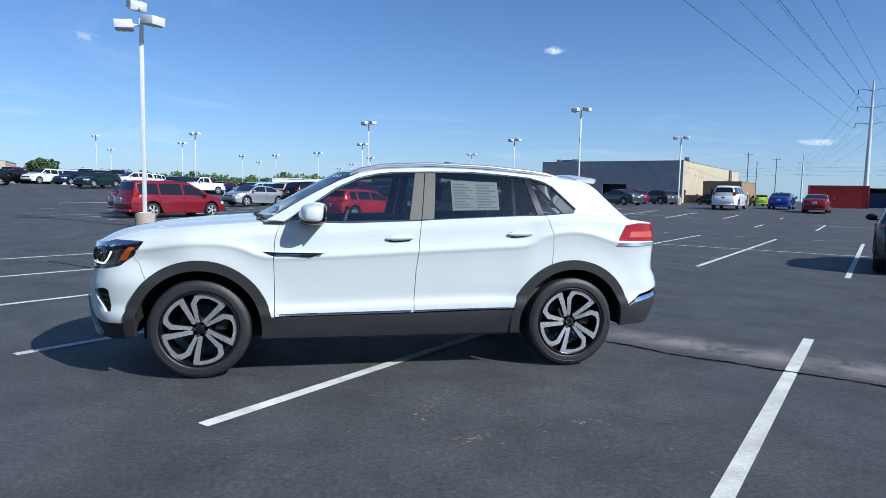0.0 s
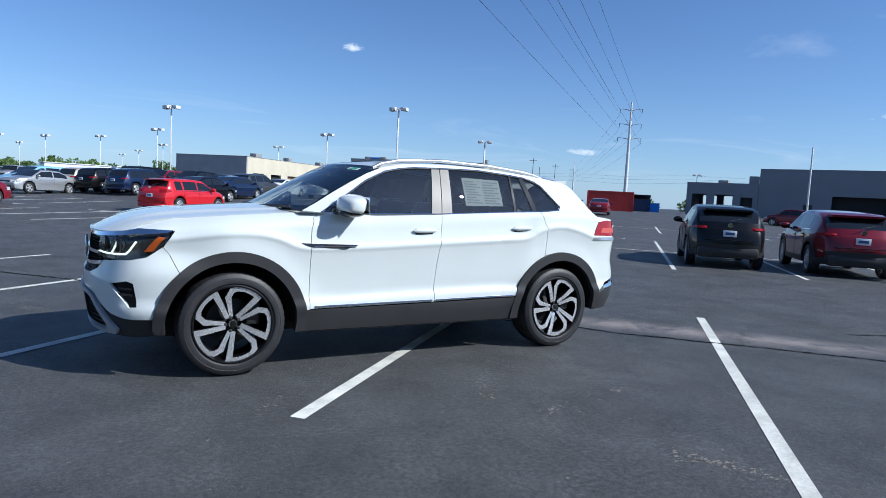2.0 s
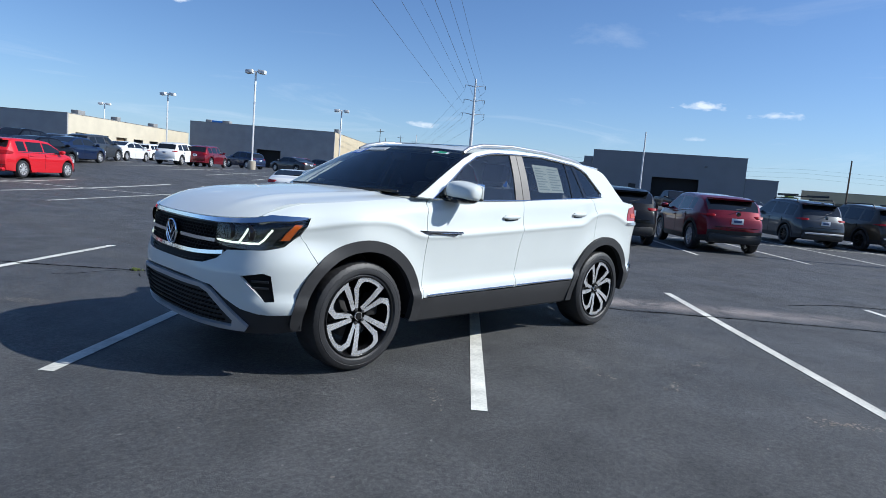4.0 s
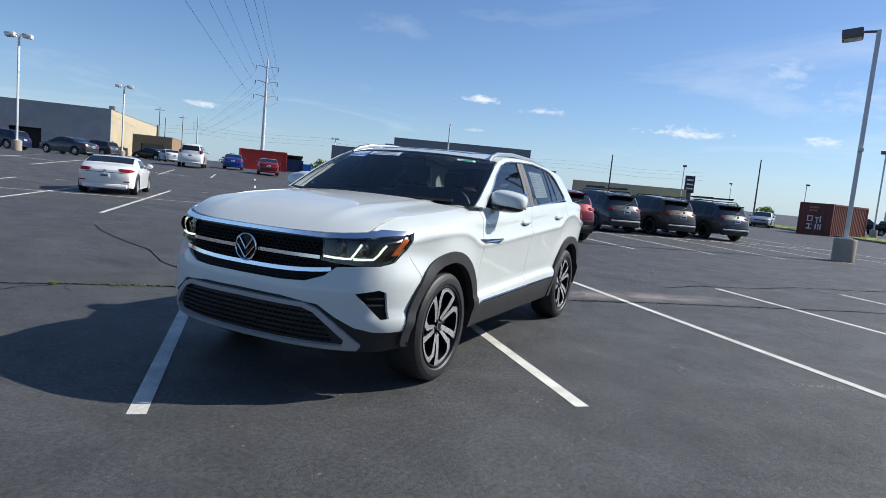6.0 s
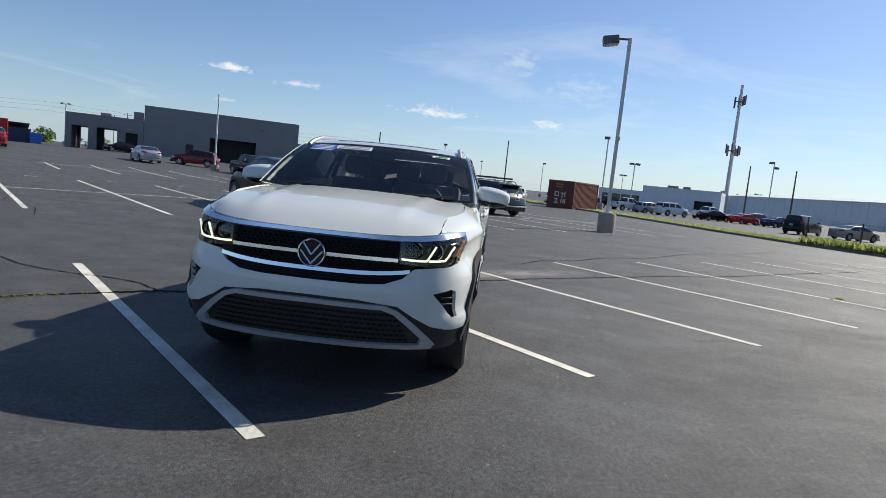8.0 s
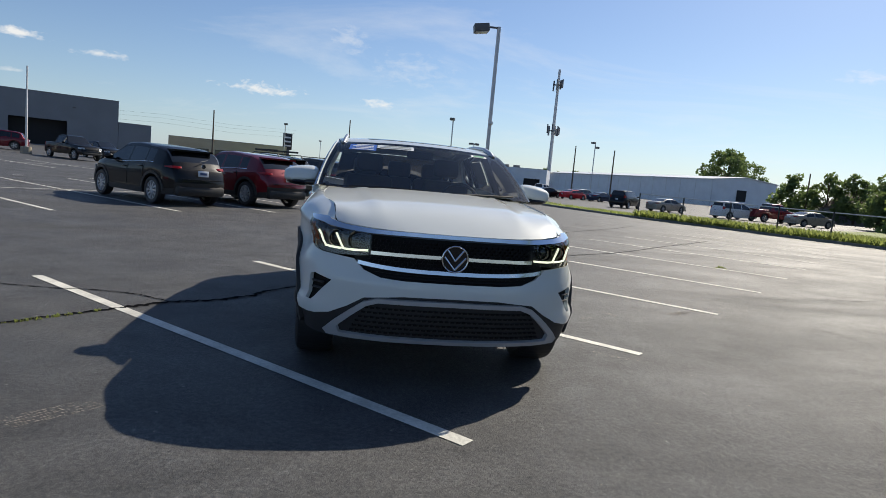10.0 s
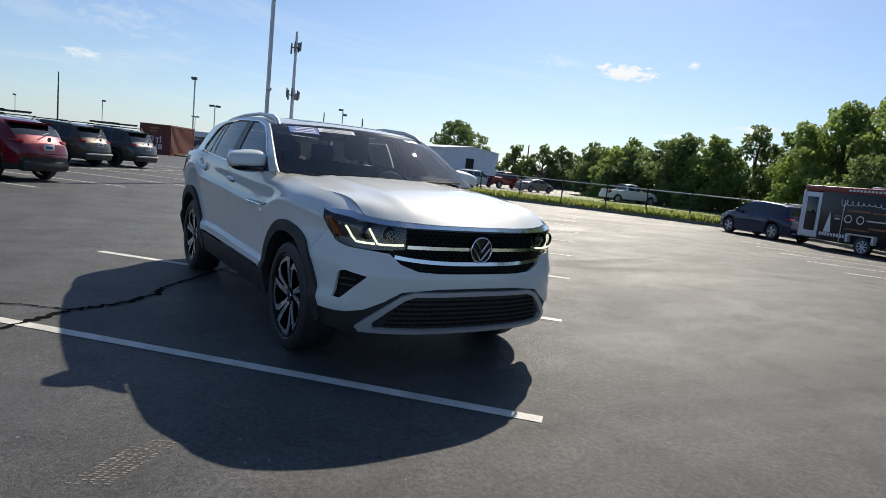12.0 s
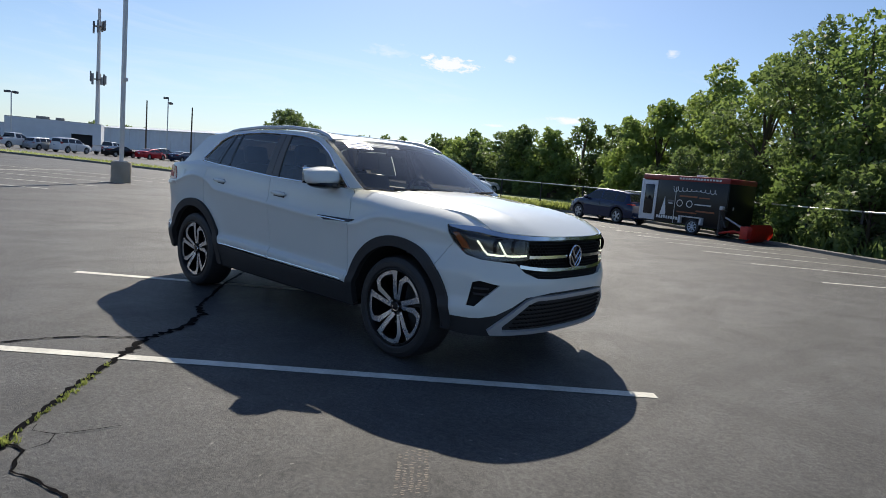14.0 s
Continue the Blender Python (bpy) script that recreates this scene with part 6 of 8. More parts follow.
REAR_OFF = [(0.2, -0.2), (0.33, -0.1), (0.45, -0.03), (0.55, 0.0), (0.66, 0.0), (0.75, -0.03), (0.82, -0.07), (1.0, -0.08), (1.14, -0.085), (1.22, -0.1), (1.32, -0.17)]
SIDE_OFF = [(0.2, -0.1), (0.3, -0.045), (0.4, -0.016), (0.47, 0.0), (0.525, -0.004), (0.555, -0.028), (0.64, -0.026), (0.8, -0.008), (0.93, 0.012), (0.955, 0.021), (0.972, 0.018), (1.0, 0.003), (1.06, -0.01), (1.14, -0.02), (1.2, -0.036), (1.26, -0.052), (1.34, -0.08)]
HOOD_EDGE = [(-2.4, 1.0), (-2.3, 1.035), (-2.2, 1.062), (-2.05, 1.095), (-1.89, 1.122), (-1.5, 1.16), (-1.14, 1.188), (-0.84, 1.212), (-0.6, 1.22)]


def at_front(y):
    return curve_at(FRONT_HALF, abs(y)) * (1 if y >= 0 else -1)


def at_rear(y):
    return curve_at(REAR_HALF, y)


def at_side(x):
    return curve_at(SIDE_RUN, x)


CREASE = [(-2.1, 0.985), (-1.89, 1.002), (-1.7, 1.03), (-1.55, 1.047), (-1.4, 1.05), (-1.27, 1.038), (-1.15, 1.005), (-1.06, 0.966), (-0.95, 0.947), (-0.6, 0.955), (0.2, 0.998), (0.86, 1.034), (1.05, 1.045), (1.13, 1.07), (1.2, 1.11), (1.32, 1.146), (1.44, 1.16), (1.55, 1.158), (1.7, 1.128), (1.84, 1.085), (2.0, 1.05)]


def skin(u, z):
    """The body's side wall: u runs round the car from the nose."""
    s = 1 if u >= 0 else -1
    u = abs(u)
    x, y = curve_at(_ox, u), max(0.0, curve_at(_oy, u))
    tx, ty = curve_at(_ox, u + 0.01) - curve_at(_ox, max(0, u - 0.01)), curve_at(_oy, u + 0.01) - curve_at(_oy, max(0, u - 0.01))
    ln = math.hypot(tx, ty) or 1
    nx, ny = -ty / ln, tx / ln
    wf, wr, ws = (nx * nx if nx < 0 else 0), (nx * nx if nx > 0 else 0), ny * ny
    zz = z - (curve_at(CREASE, x) - 0.975) * smoothstep((z - 0.55) / 0.42) * (1 - smoothstep((z - 1.22) / 0.1)) - 0.03 * max(-0.4, min(1.5, x + 0.9)) * (1 - smoothstep((z - 0.6) / 0.12)) * smoothstep((z - 0.44) / 0.05)
    off = curve_at(SIDE_OFF, zz)
    for cx in (-1.49, 1.49):
        r = math.hypot(x - cx, z - 0.375)
        off += 0.02 * math.exp(-(((r - 0.5) / 0.11) ** 2)) * smoothstep((z - 0.35) / 0.2)
    if x < -0.8:
        he = curve_at(HOOD_EDGE, x)
        roll = max(0.0, (z - (he - 0.1)) / 0.1)
        off -= 0.12 * roll * roll * smoothstep((-0.8 - x) / 0.12)
    off -= 0.075 * smoothstep((-1.5 - x) / 0.45) * smoothstep((z - 0.72) / 0.2)
    off = wf * curve_at(FRONT_OFF, z) + wr * curve_at(REAR_OFF, z) + ws * off
    return Vector((x + nx * off, s * (y + ny * off), z))


ARCH_OFF = [(0.2, -0.06), (0.3, -0.03), (0.45, 0.003), (0.6, 0.01), (0.85, 0.026), (0.95, 0.028)]


def arch_skin(u, z):
    """A smooth shell just outside the side wall, for the wheel arch cladding."""
    p = skin(u, z)
    s = 1 if p.y > 0 else -1
    x, y = curve_at(_ox, abs(u)), curve_at(_oy, abs(u))
    plain = y + curve_at(ARCH_OFF, z) - 0.075 * smoothstep((-1.5 - x) / 0.45) * smoothstep((z - 0.72) / 0.2)
    w = smoothstep((0.95 - abs(x + 1.49) if x < 0 else 0.95 - abs(x - 1.49)) / 0.4)
    return Vector((p.x, s * max(abs(p.y) + 0.004, abs(p.y) + (plain - abs(p.y)) * w), z))


def upper(x, z):
    """The slanting side of the cabin."""
    h = z - 1.22
    y = 0.925 - 0.34 * h - 0.28 * h * abs(h) - 0.055 * max(0, (x - 0.3) / 1.4) ** 2 - 0.03 * max(0, (-0.3 - x) / 0.7) ** 2
    return Vector((x, y, z))


ROOF_MID = [(-0.46, 1.612), (-0.3, 1.645), (-0.05, 1.668), (0.3, 1.68), (0.7, 1.677), (1.1, 1.664), (1.45, 1.642), (1.72, 1.622), (1.9, 1.612), (2.02, 1.602)]
ROOF_RIM = [(-1.0, 1.215), (-0.9, 1.272), (-0.75, 1.365), (-0.6, 1.45), (-0.45, 1.528), (-0.3, 1.588), (-0.1, 1.628), (0.3, 1.65), (0.7, 1.645), (1.1, 1.622), (1.45, 1.59), (1.62, 1.57), (1.7, 1.55), (1.76, 1.51), (1.84, 1.43), (1.93, 1.34), (2.02, 1.268), (2.08, 1.235)]


def roof_skin(x, y):
    ze = curve_at(ROOF_RIM, x)
    ye = upper(x, ze).y
    zc = curve_at(ROOF_MID, x)
    return Vector((x, y, zc - (zc - ze) * min(1.3, abs(y) / ye) ** 2.6))


NOSE_LINE = [(0, 1.004), (0.4, 1.006), (0.6, 1.014), (0.72, 1.026), (0.8, 1.036), (0.86, 1.044)]


def hood_dome(x, y):
    he = curve_at(HOOD_EDGE, x)
    k = min(1.15, abs(y) / 0.81)
    rise = 0.036 * (1 - k * k) * smoothstep((x + 2.42) / 0.35) + 0.012 * (1 - smoothstep((abs(y) - 0.4) / 0.12)) * smoothstep((x + 2.4) / 0.6)
    ridge = 0.014 * math.exp(-(((abs(y) - 0.5 - 0.06 * (x + 1.6)) / 0.05) ** 2)) * smoothstep((x + 2.35) / 0.4)
    return he + rise + ridge - 0.008 * max(0, k - 0.95) / 0.1


def hood_skin(x, y):
    """The bonnet: a dome that rolls over to the nose line at its front."""
    front = curve_at(NOSE_PLAN, abs(y))
    near = max(0.0, 1 - max(0.0, x - front) / 0.2)
    drop = hood_dome(front, y) - curve_at(NOSE_LINE, abs(y))
    return Vector((x, y, hood_dome(x, y) - drop * near * near))


def screen_skin(s, t):
    """The windscreen: s across from -1 to 1, t from the cowl upwards."""
    ex = -1.0 + 0.69 * t
    ez = curve_at(ROOF_RIM, ex)
    ey = upper(ex, ez).y - 0.012
    cx, cz = -1.2 + 0.76 * t, 1.195 + 0.425 * t + 0.03 * t * (1 - t)
    k = abs(s) ** 2.2
    return Vector((cx + (ex - cx) * k, ey * s, cz + (ez - cz) * k))


def rear_glass_skin(s, t):
    top, low = Vector((1.84, 0, 1.57)), Vector((2.34, 0, 1.2))
    etop, elow = Vector((1.72, 0.675, 1.55)), Vector((2.08, 0.735, 1.24))
    c, e = top.lerp(low, t), etop.lerp(elow, t)
    return Vector((c.x + (e.x - c.x) * s * s, e.y * s, c.z + (e.z - c.z) * s * s))


def arch_points(cx, r, a0, a1, n=20):
    return [(cx + r * math.cos(radians(a0 + (a1 - a0) * k / n)), 0.375 + r * math.sin(radians(a0 + (a1 - a0) * k / n))) for k in range(n + 1)]


def on_skin(points):
    return [(at_side(x), z) for x, z in points]


def mirrored(bm):
    bmesh.ops.transform(bm, matrix=Matrix.Diagonal((1, -1, 1, 1)), verts=bm.verts)
    bmesh.ops.reverse_faces(bm, faces=bm.faces)
    return bm


def both_ways(half):
    """Completes an outline given from the middle outwards and back to the middle."""
    return half + [(-u, z) for u, z in half[::-1] if abs(u) > 1e-6]


PEARL = material("pearl_white_paint", (0.645, 0.68, 0.665), 0.5, metal=0.0, spec=0.1, vary=0.02, scale=3, fine=600, coat=1.0, rough_vary=0.05)
CLADDING = material("grey_black_cladding", (0.024, 0.024, 0.026), 0.62, vary=0.14, scale=5, fine=400, bump=0.08)
SKID = material("skid_silver", (0.42, 0.43, 0.45), 0.42, metal=0.25, vary=0.06)
SATIN = material("satin_silver", (0.5, 0.51, 0.53), 0.3, metal=0.75, vary=0.06)
BRIGHT = material("machined_alloy", (0.68, 0.69, 0.71), 0.27, metal=0.8, vary=0.05)
GRILLE_BLACK = material("grille_black", (0.006, 0.006, 0.007), 0.6, vary=0.2, spec=0.2)
GLOSS_BLACK = material("gloss_black", (0.008, 0.008, 0.009), 0.12, vary=0.05, spec=0.6)
TAUPE = material("pillar_trim", (0.11, 0.1, 0.09), 0.45, vary=0.06)
CLEAR = glass("windscreen_glass", (0.8, 0.86, 0.85), 0.0, 1.62)
FRONT_TINT = glass("front_side_glass", (0.66, 0.72, 0.72), 0.0, 2.0)
PRIVACY = glass("privacy_glass", (0.42, 0.45, 0.46), 0.0, 1.85)
LAMP_COVER = glass("lamp_cover", (0.93, 0.95, 0.96))
LAMP_BOWL = material("lamp_bowl", (0.03, 0.034, 0.04), 0.25, metal=0.3, vary=0.3, scale=30)
AMBER = material("amber_lens", (0.42, 0.09, 0.008), 0.15, vary=0.15, scale=30)
DAY_LIGHT = material("daytime_running_light", (0.8, 0.85, 0.75), 0.3, vary=0.02, glow=(0.95, 1.0, 0.82, 0.75))
GRILLE_CHROME = material("grille_chrome", (0.8, 0.81, 0.83), 0.12, metal=1.0, vary=0.03)
SEAT = material("seat_leather", (0.13, 0.125, 0.12), 0.55, vary=0.15, bump=0.1)
CABIN = material("cabin_plastic", (0.05, 0.05, 0.052), 0.6, vary=0.15)
PAPER = material("sticker_paper", (0.85, 0.87, 0.86), 0.7, vary=0.06)
PAPER_DIM = material("label_paper", (0.36, 0.4, 0.39), 0.7, vary=0.06)
PAPER_INK = material("sticker_ink", (0.2, 0.24, 0.25), 0.7, vary=0.1)
STICK_BLUE = material("sticker_blue", (0.06, 0.18, 0.6), 0.5, vary=0.1)
STICK_RED = material("sticker_red", (0.5, 0.08, 0.06), 0.5, vary=0.1)
STICK_GREEN = material("sticker_green", (0.05, 0.4, 0.2), 0.5, vary=0.1)

suv = thing("white_suv", "pearl white coupe-style SUV, black wheel arch cladding, lit headlamps", "car")

# doors, wings and rear quarters
WING = [(-0.942, 0.47), (-0.947, 0.94), (-0.938, 1.08), (-0.91, 1.165), (-0.86, 1.205), (-1.14, 1.188), (-1.5, 1.16), (-1.89, 1.122), (-2.05, 1.093), (-2.15, 1.073), (-2.2, 1.06), (-2.225, 1.04), (-2.1, 1.04), (-1.885, 1.043), (-1.925, 0.985), (-1.965, 0.93), (-1.92, 0.88)] + arch_points(-1.49, 0.515, 134, 11)
FRONT_DOOR = [(-0.937, 0.475), (-0.942, 0.94), (-0.933, 1.08), (-0.905, 1.165), (-0.852, 1.206), (-0.56, 1.2), (-0.2, 1.209), (0.193, 1.224), (0.151, 0.82), (0.137, 0.49)]
REAR_DOOR = [(0.142, 0.49), (0.156, 0.82), (0.198, 1.224), (0.6, 1.244), (0.97, 1.265), (1.241, 1.278), (1.268, 1.22), (1.295, 1.13), (1.307, 1.01), (1.297, 0.855)] + arch_points(1.49, 0.515, 112.5, 164)
QUARTER = [(1.246, 1.278), (1.273, 1.22), (1.3, 1.13), (1.312, 1.01), (1.302, 0.86)] + arch_points(1.49, 0.515, 110, 16)
quarter_poly = on_skin(QUARTER) + [(at_side(2.06), 0.56), (at_side(2.15), 0.6), (at_rear(0.78), 0.645), (at_rear(0.6), 0.655), (at_rear(0.6), 1.02), (at_rear(0.62), 1.2), (at_side(2.2), 1.235), (at_side(1.9), 1.262), (at_side(1.51), 1.3)]
NOSE_PLAN = []
for yy in (0.0, 0.15, 0.3, 0.42, 0.54, 0.64, 0.72, 0.78, 0.82):
    p = skin(at_front(yy), curve_at(NOSE_LINE, yy))
    NOSE_PLAN.append((p.y, p.x))
HEAD_LAMP = [(at_front(0.535), 0.845), (at_front(0.535), 0.985), (at_front(0.7), 1.0), (at_front(0.82), 1.018), (at_side(-2.17), 1.032), (at_side(-2.02), 1.038), (at_side(-1.9), 1.037), (at_side(-1.972), 0.935), (at_side(-2.07), 0.865), (at_side(-2.18), 0.838), (at_front(0.75), 0.83), (at_front(0.63), 0.835)]
for left in (True, False):
    flip = mirrored if left else (lambda b: b)
    side_word = 1 if not left else -1
    part("front_wing", flip(panel(on_skin(WING), skin, (0.025, 0.012))), PEARL, suv)
    door = part("front_door", flip(panel(on_skin(FRONT_DOOR), skin, (0.05, 0.012))), PEARL, suv)
    door2 = part("rear_door", flip(panel(on_skin(REAR_DOOR), skin, (0.03, 0.012))), PEARL, suv)
    part("rear_quarter", flip(panel(quarter_poly, skin, (0.03, 0.012))), PEARL, suv)
    for d, x, z in ((door, 0.02, 1.085), (door2, 1.015, 1.125)):
        p = skin(at_side(x), z)
        bm = bmesh.new()
        bmesh.ops.create_uvsphere(bm, u_segments=16, v_segments=10, radius=1, matrix=Matrix.Translation((x, side_word * (p.y + 0.012), z)) @ pose(0, 0, 0, 0, -2) @ Matrix.Diagonal((0.115, 0.022, 0.02, 1)))
        part("door_handle", bm, PEARL, d)
        part("handle_cup", box(x + 0.0, side_word * (p.y - 0.001), z - 0.012, 0.17, 0.012, 0.05, 0.005), CLADDING, d)
    # cladding round the wheels and along the sill
    for cx, name in ((-1.49, "front"), (1.49, "rear")):
        outer, inner = arch_points(cx, 0.535, 182, -2, 36), arch_points(cx, 0.458, -2, 182, 36)
        if cx < 0:
            ring = outer + [(cx + 0.535, 0.3), (cx + 0.452, 0.3)] + inner + [(cx - 0.455, 0.33), (cx - 0.51, 0.33)]
        else:
            ring = [(cx - 0.535, 0.3)] + outer + [(cx + 0.51, 0.34), (cx + 0.455, 0.34)] + inner + [(cx - 0.452, 0.3)]
        part("wheel_arch", flip(panel(on_skin(ring), arch_skin, 0.03, 0.05, 0.004)), CLADDING, suv)
        bm = bmesh.new()
        rings = []
        for k in range(25):
            a = radians(-4 + 188 * k / 24)
            rings.append([bm.verts.new((cx + 0.47 * math.cos(a), side_word * y, 0.375 + 0.47 * math.sin(a))) for y in (0.945, 0.55)])
        for a, b in zip(rings, rings[1:]):
            bm.faces.new((a[0], b[0], b[1], a[1]))
        bm.faces.new([r[1] for r in rings])
        part("wheel_liner", bm, DARK_INSIDE, suv)
    part("sill", flip(panel(on_skin([(-0.965, 0.3), (-0.965, 0.466), (0, 0.478), (0.98, 0.5), (0.985, 0.3)]), skin, 0.05, 0.03, 0.004)), CLADDING, suv)
    part("sill_underside", box(0.0, side_word * 0.82, 0.3, 1.95, 0.2, 0.03, 0.01), DARK_INSIDE, suv)
    for x0, x1 in ((-0.9, 0.12), (0.15, 0.95)):
        line = [skin(at_side(x0 + (x1 - x0) * k / 12), 0.489 + 0.014 * (x0 + (x1 - x0) * k / 12 + 0.9)) for k in range(13)]
        part("sill_strip", tube([(p.x, side_word * (p.y + 0.003), p.z) for p in line], 0.007, 6), CHROME, suv)
    # badge behind the front wheel
    fin = panel(on_skin([(-1.02, 0.972), (-0.96, 0.948), (-0.67, 0.935), (-0.57, 0.962), (-0.9, 0.967)]), skin, 0.05, 0.01, 0.008)
    fin = part("wing_badge", flip(fin), GLOSS_BLACK, suv)
    line = [skin(at_side(-0.93 + 0.34 * k / 8), 0.952 + 0.004 * k / 8) for k in range(9)]
    part("badge_strip", tube([(p.x, side_word * (p.y + 0.012), p.z) for p in line], 0.0055, 6), CHROME, fin)
    # headlamp: dark bowl, two lenses, running light, amber end, clear cover
    lamp = part("headlight", flip(panel(HEAD_LAMP, skin, 0.04, 0.03, -0.035)), LAMP_BOWL, suv, "lit headlamp with two lenses and an amber end")
    for y, r in ((0.63, 0.042), (0.755, 0.042)):
        p = skin(at_front(y), 0.925)
        bm = bmesh.new()
        bmesh.ops.create_uvsphere(bm, u_segments=18, v_segments=12, radius=r, matrix=Matrix.Translation((p.x + 0.035, side_word * (p.y - 0.01), 0.925)) @ Matrix.Diagonal((0.6, 1, 1, 1)))
        lens = part("lamp_lens", bm, CAR_GLASS, lamp)
        bm = lathe([(r * 1.02, -0.02), (r * 1.25, 0.0), (r * 1.35, -0.01), (r * 1.2, -0.03)], 20, "X")
        part("lens_ring", bm, GLOSS_BLACK, lamp).location = (p.x + 0.025, side_word * (p.y - 0.01), 0.925)
        part("reflector", flip(panel([(at_front(y - 0.05), 0.965), (at_front(y + 0.055), 0.975), (at_front(y + 0.05), 0.985), (at_front(y - 0.05), 0.975)], skin, 0.05, 0.01, -0.012)), LAMP_BOWL, lamp)
    for pts in ([(0.545, 0.872), (0.6, 0.868), (0.66, 0.866), (0.7, 0.867), (0.722, 0.9), (0.742, 0.935), (0.755, 0.958)], [(0.715, 0.867), (0.77, 0.868), (0.82, 0.872), (0.845, 0.9), (0.865, 0.935), (0.88, 0.96)]):
        bar = [skin(at_front(y), z) for y, z in pts]
        part("running_light", tube([(p.x + 0.004, side_word * p.y, p.z) for p in bar], 0.0068, 8), DAY_LIGHT, lamp)
    part("amber_lens", flip(panel([(at_side(-2.1), 0.895), (at_side(-2.035), 0.9), (at_side(-1.95), 1.0), (at_side(-2.0), 1.005)], skin, 0.04, 0.015, -0.008)), AMBER, lamp)
    part("lamp_cover", flip(panel(HEAD_LAMP, skin, 0.04, 0.012, 0.002)), LAMP_COVER, lamp).visible_shadow = False
    # fog-lamp pocket
    fog_hole = [(at_front(0.742), 0.668), (at_front(0.855), 0.695), (at_front(0.885), 0.68), (at_front(0.9), 0.522), (at_front(0.868), 0.518)]
    pocket = part("bumper_vent", flip(panel(fog_hole, skin, 0.04, 0.04, -0.03)), GRILLE_BLACK, suv)
    for z in (0.6, 0.64):
        a, b = skin(at_front(0.79), z), skin(at_front(0.868), z)
        part("vent_slat", tube([(a.x + 0.02, side_word * a.y, z), (b.x + 0.02, side_word * b.y, z)], 0.008, 6), CLADDING, pocket)
    # tail lamp
    tail = part("taillight", flip(panel([(at_side(1.885), 1.075), (at_side(1.97), 1.205), (at_side(2.1), 1.222), (at_side(2.3), 1.215), (at_rear(0.62), 1.2), (at_rear(0.62), 1.06)], skin, 0.04, 0.02, 0.006)), TAIL_RED, suv, "red wraparound tail lamp")
    part("lamp_bar", flip(panel([(at_side(1.99), 1.1), (at_side(2.02), 1.15), (at_side(2.28), 1.15), (at_side(2.28), 1.1)], skin, 0.04, 0.01, 0.009)), STICK_RED, tail)
    part("tail_strip", flip(panel([(at_side(1.87), 1.03), (at_side(1.885), 1.056), (at_rear(0.6), 1.056), (at_rear(0.6), 1.03)], skin, 0.05, 0.02, 0.005)), SATIN, suv)
    part("bumper_strip", flip(panel([(at_side(2.0), 0.512), (at_side(2.1), 0.575), (at_rear(0.6), 0.64), (at_rear(0.6), 0.61), (at_side(2.12), 0.545)], skin, 0.05, 0.02, 0.006)), CHROME, suv)
    part("fuel_flap" if not left else "quarter_seam", flip(panel([(at_side(1.72), 1.1), (at_side(1.72), 1.19), (at_side(1.86), 1.2), (at_side(1.86), 1.11)] if not left else [(at_side(1.9), 1.262), (at_side(1.905), 1.262), (at_side(1.905), 1.24), (at_side(1.9), 1.24)], skin, 0.04, 0.004, 0.0025)), PEARL, suv)
    # cabin side: frame, panes, pillars
    FRAME = ROOF_RIM + [(1.9, 1.262), (1.51, 1.302), (1.535, 1.335), (1.345, 1.52), (1.27, 1.556), (1.15, 1.586), (1.0, 1.596), (0.63, 1.622), (0.2, 1.613), (0.0, 1.602), (-0.15, 1.584), (-0.29, 1.553), (-0.47, 1.466), (-0.58, 1.39), (-0.86, 1.206)]
    part("cabin_frame", flip(panel(FRAME, upper, 0.05, 0.03)), PEARL, suv)
    GLASS_1 = [(-0.845, 1.206), (-0.57, 1.387), (-0.46, 1.462), (-0.28, 1.547), (-0.14, 1.578), (0, 1.596), (0.165, 1.604), (0.1, 1.225), (-0.5, 1.204)]
    GLASS_2 = [(0.3, 1.232), (0.335, 1.61), (0.63, 1.614), (0.985, 1.59), (0.975, 1.268)]
    GLASS_3 = [(0.995, 1.269), (1.003, 1.588), (1.1, 1.58), (1.195, 1.278)]
    GLASS_4 = [(1.245, 1.28), (1.15, 1.575), (1.26, 1.547), (1.335, 1.51), (1.515, 1.332), (1.5, 1.3)]
    for poly, mat, nm in ((GLASS_1, FRONT_TINT, "front_side_window"), (GLASS_2, PRIVACY, "rear_side_window"), (GLASS_3, PRIVACY, "quarter_window"), (GLASS_4, PRIVACY, "quarter_window")):
        part(nm, flip(panel(poly, upper, 0.06, 0.0, -0.006)), mat, suv).visible_shadow = False
    for poly in ([(0.1, 1.224), (0.165, 1.606), (0.243, 1.61), (0.195, 1.228)], [(0.202, 1.228), (0.25, 1.61), (0.335, 1.612), (0.3, 1.234)]):
        part("door_pillar", flip(panel(poly, upper, 0.06, 0.02, 0.001)), TAUPE, suv)
    for poly in ([(0.972, 1.266), (0.983, 1.594), (1.005, 1.592), (0.998, 1.268)], [(1.192, 1.276), (1.097, 1.583), (1.152, 1.578), (1.248, 1.279)]):
        part("window_divider", flip(panel(poly, upper, 0.06, 0.02, -0.002)), GLOSS_BLACK, suv)
    for line, r in (([(-0.86, 1.203), (-0.58, 1.392), (-0.47, 1.468), (-0.285, 1.555), (-0.14, 1.587), (0, 1.604), (0.3, 1.615), (0.63, 1.622), (0.9, 1.606), (1.15, 1.586), (1.27, 1.554), (1.345, 1.516), (1.54, 1.33), (1.51, 1.298)], 0.0075), ([(-0.86, 1.203), (-0.4, 1.208), (0.19, 1.225), (0.6, 1.247), (0.97, 1.266), (1.25, 1.279), (1.51, 1.298)], 0.007)):
        pts = [upper(x, z) for x, z in line]
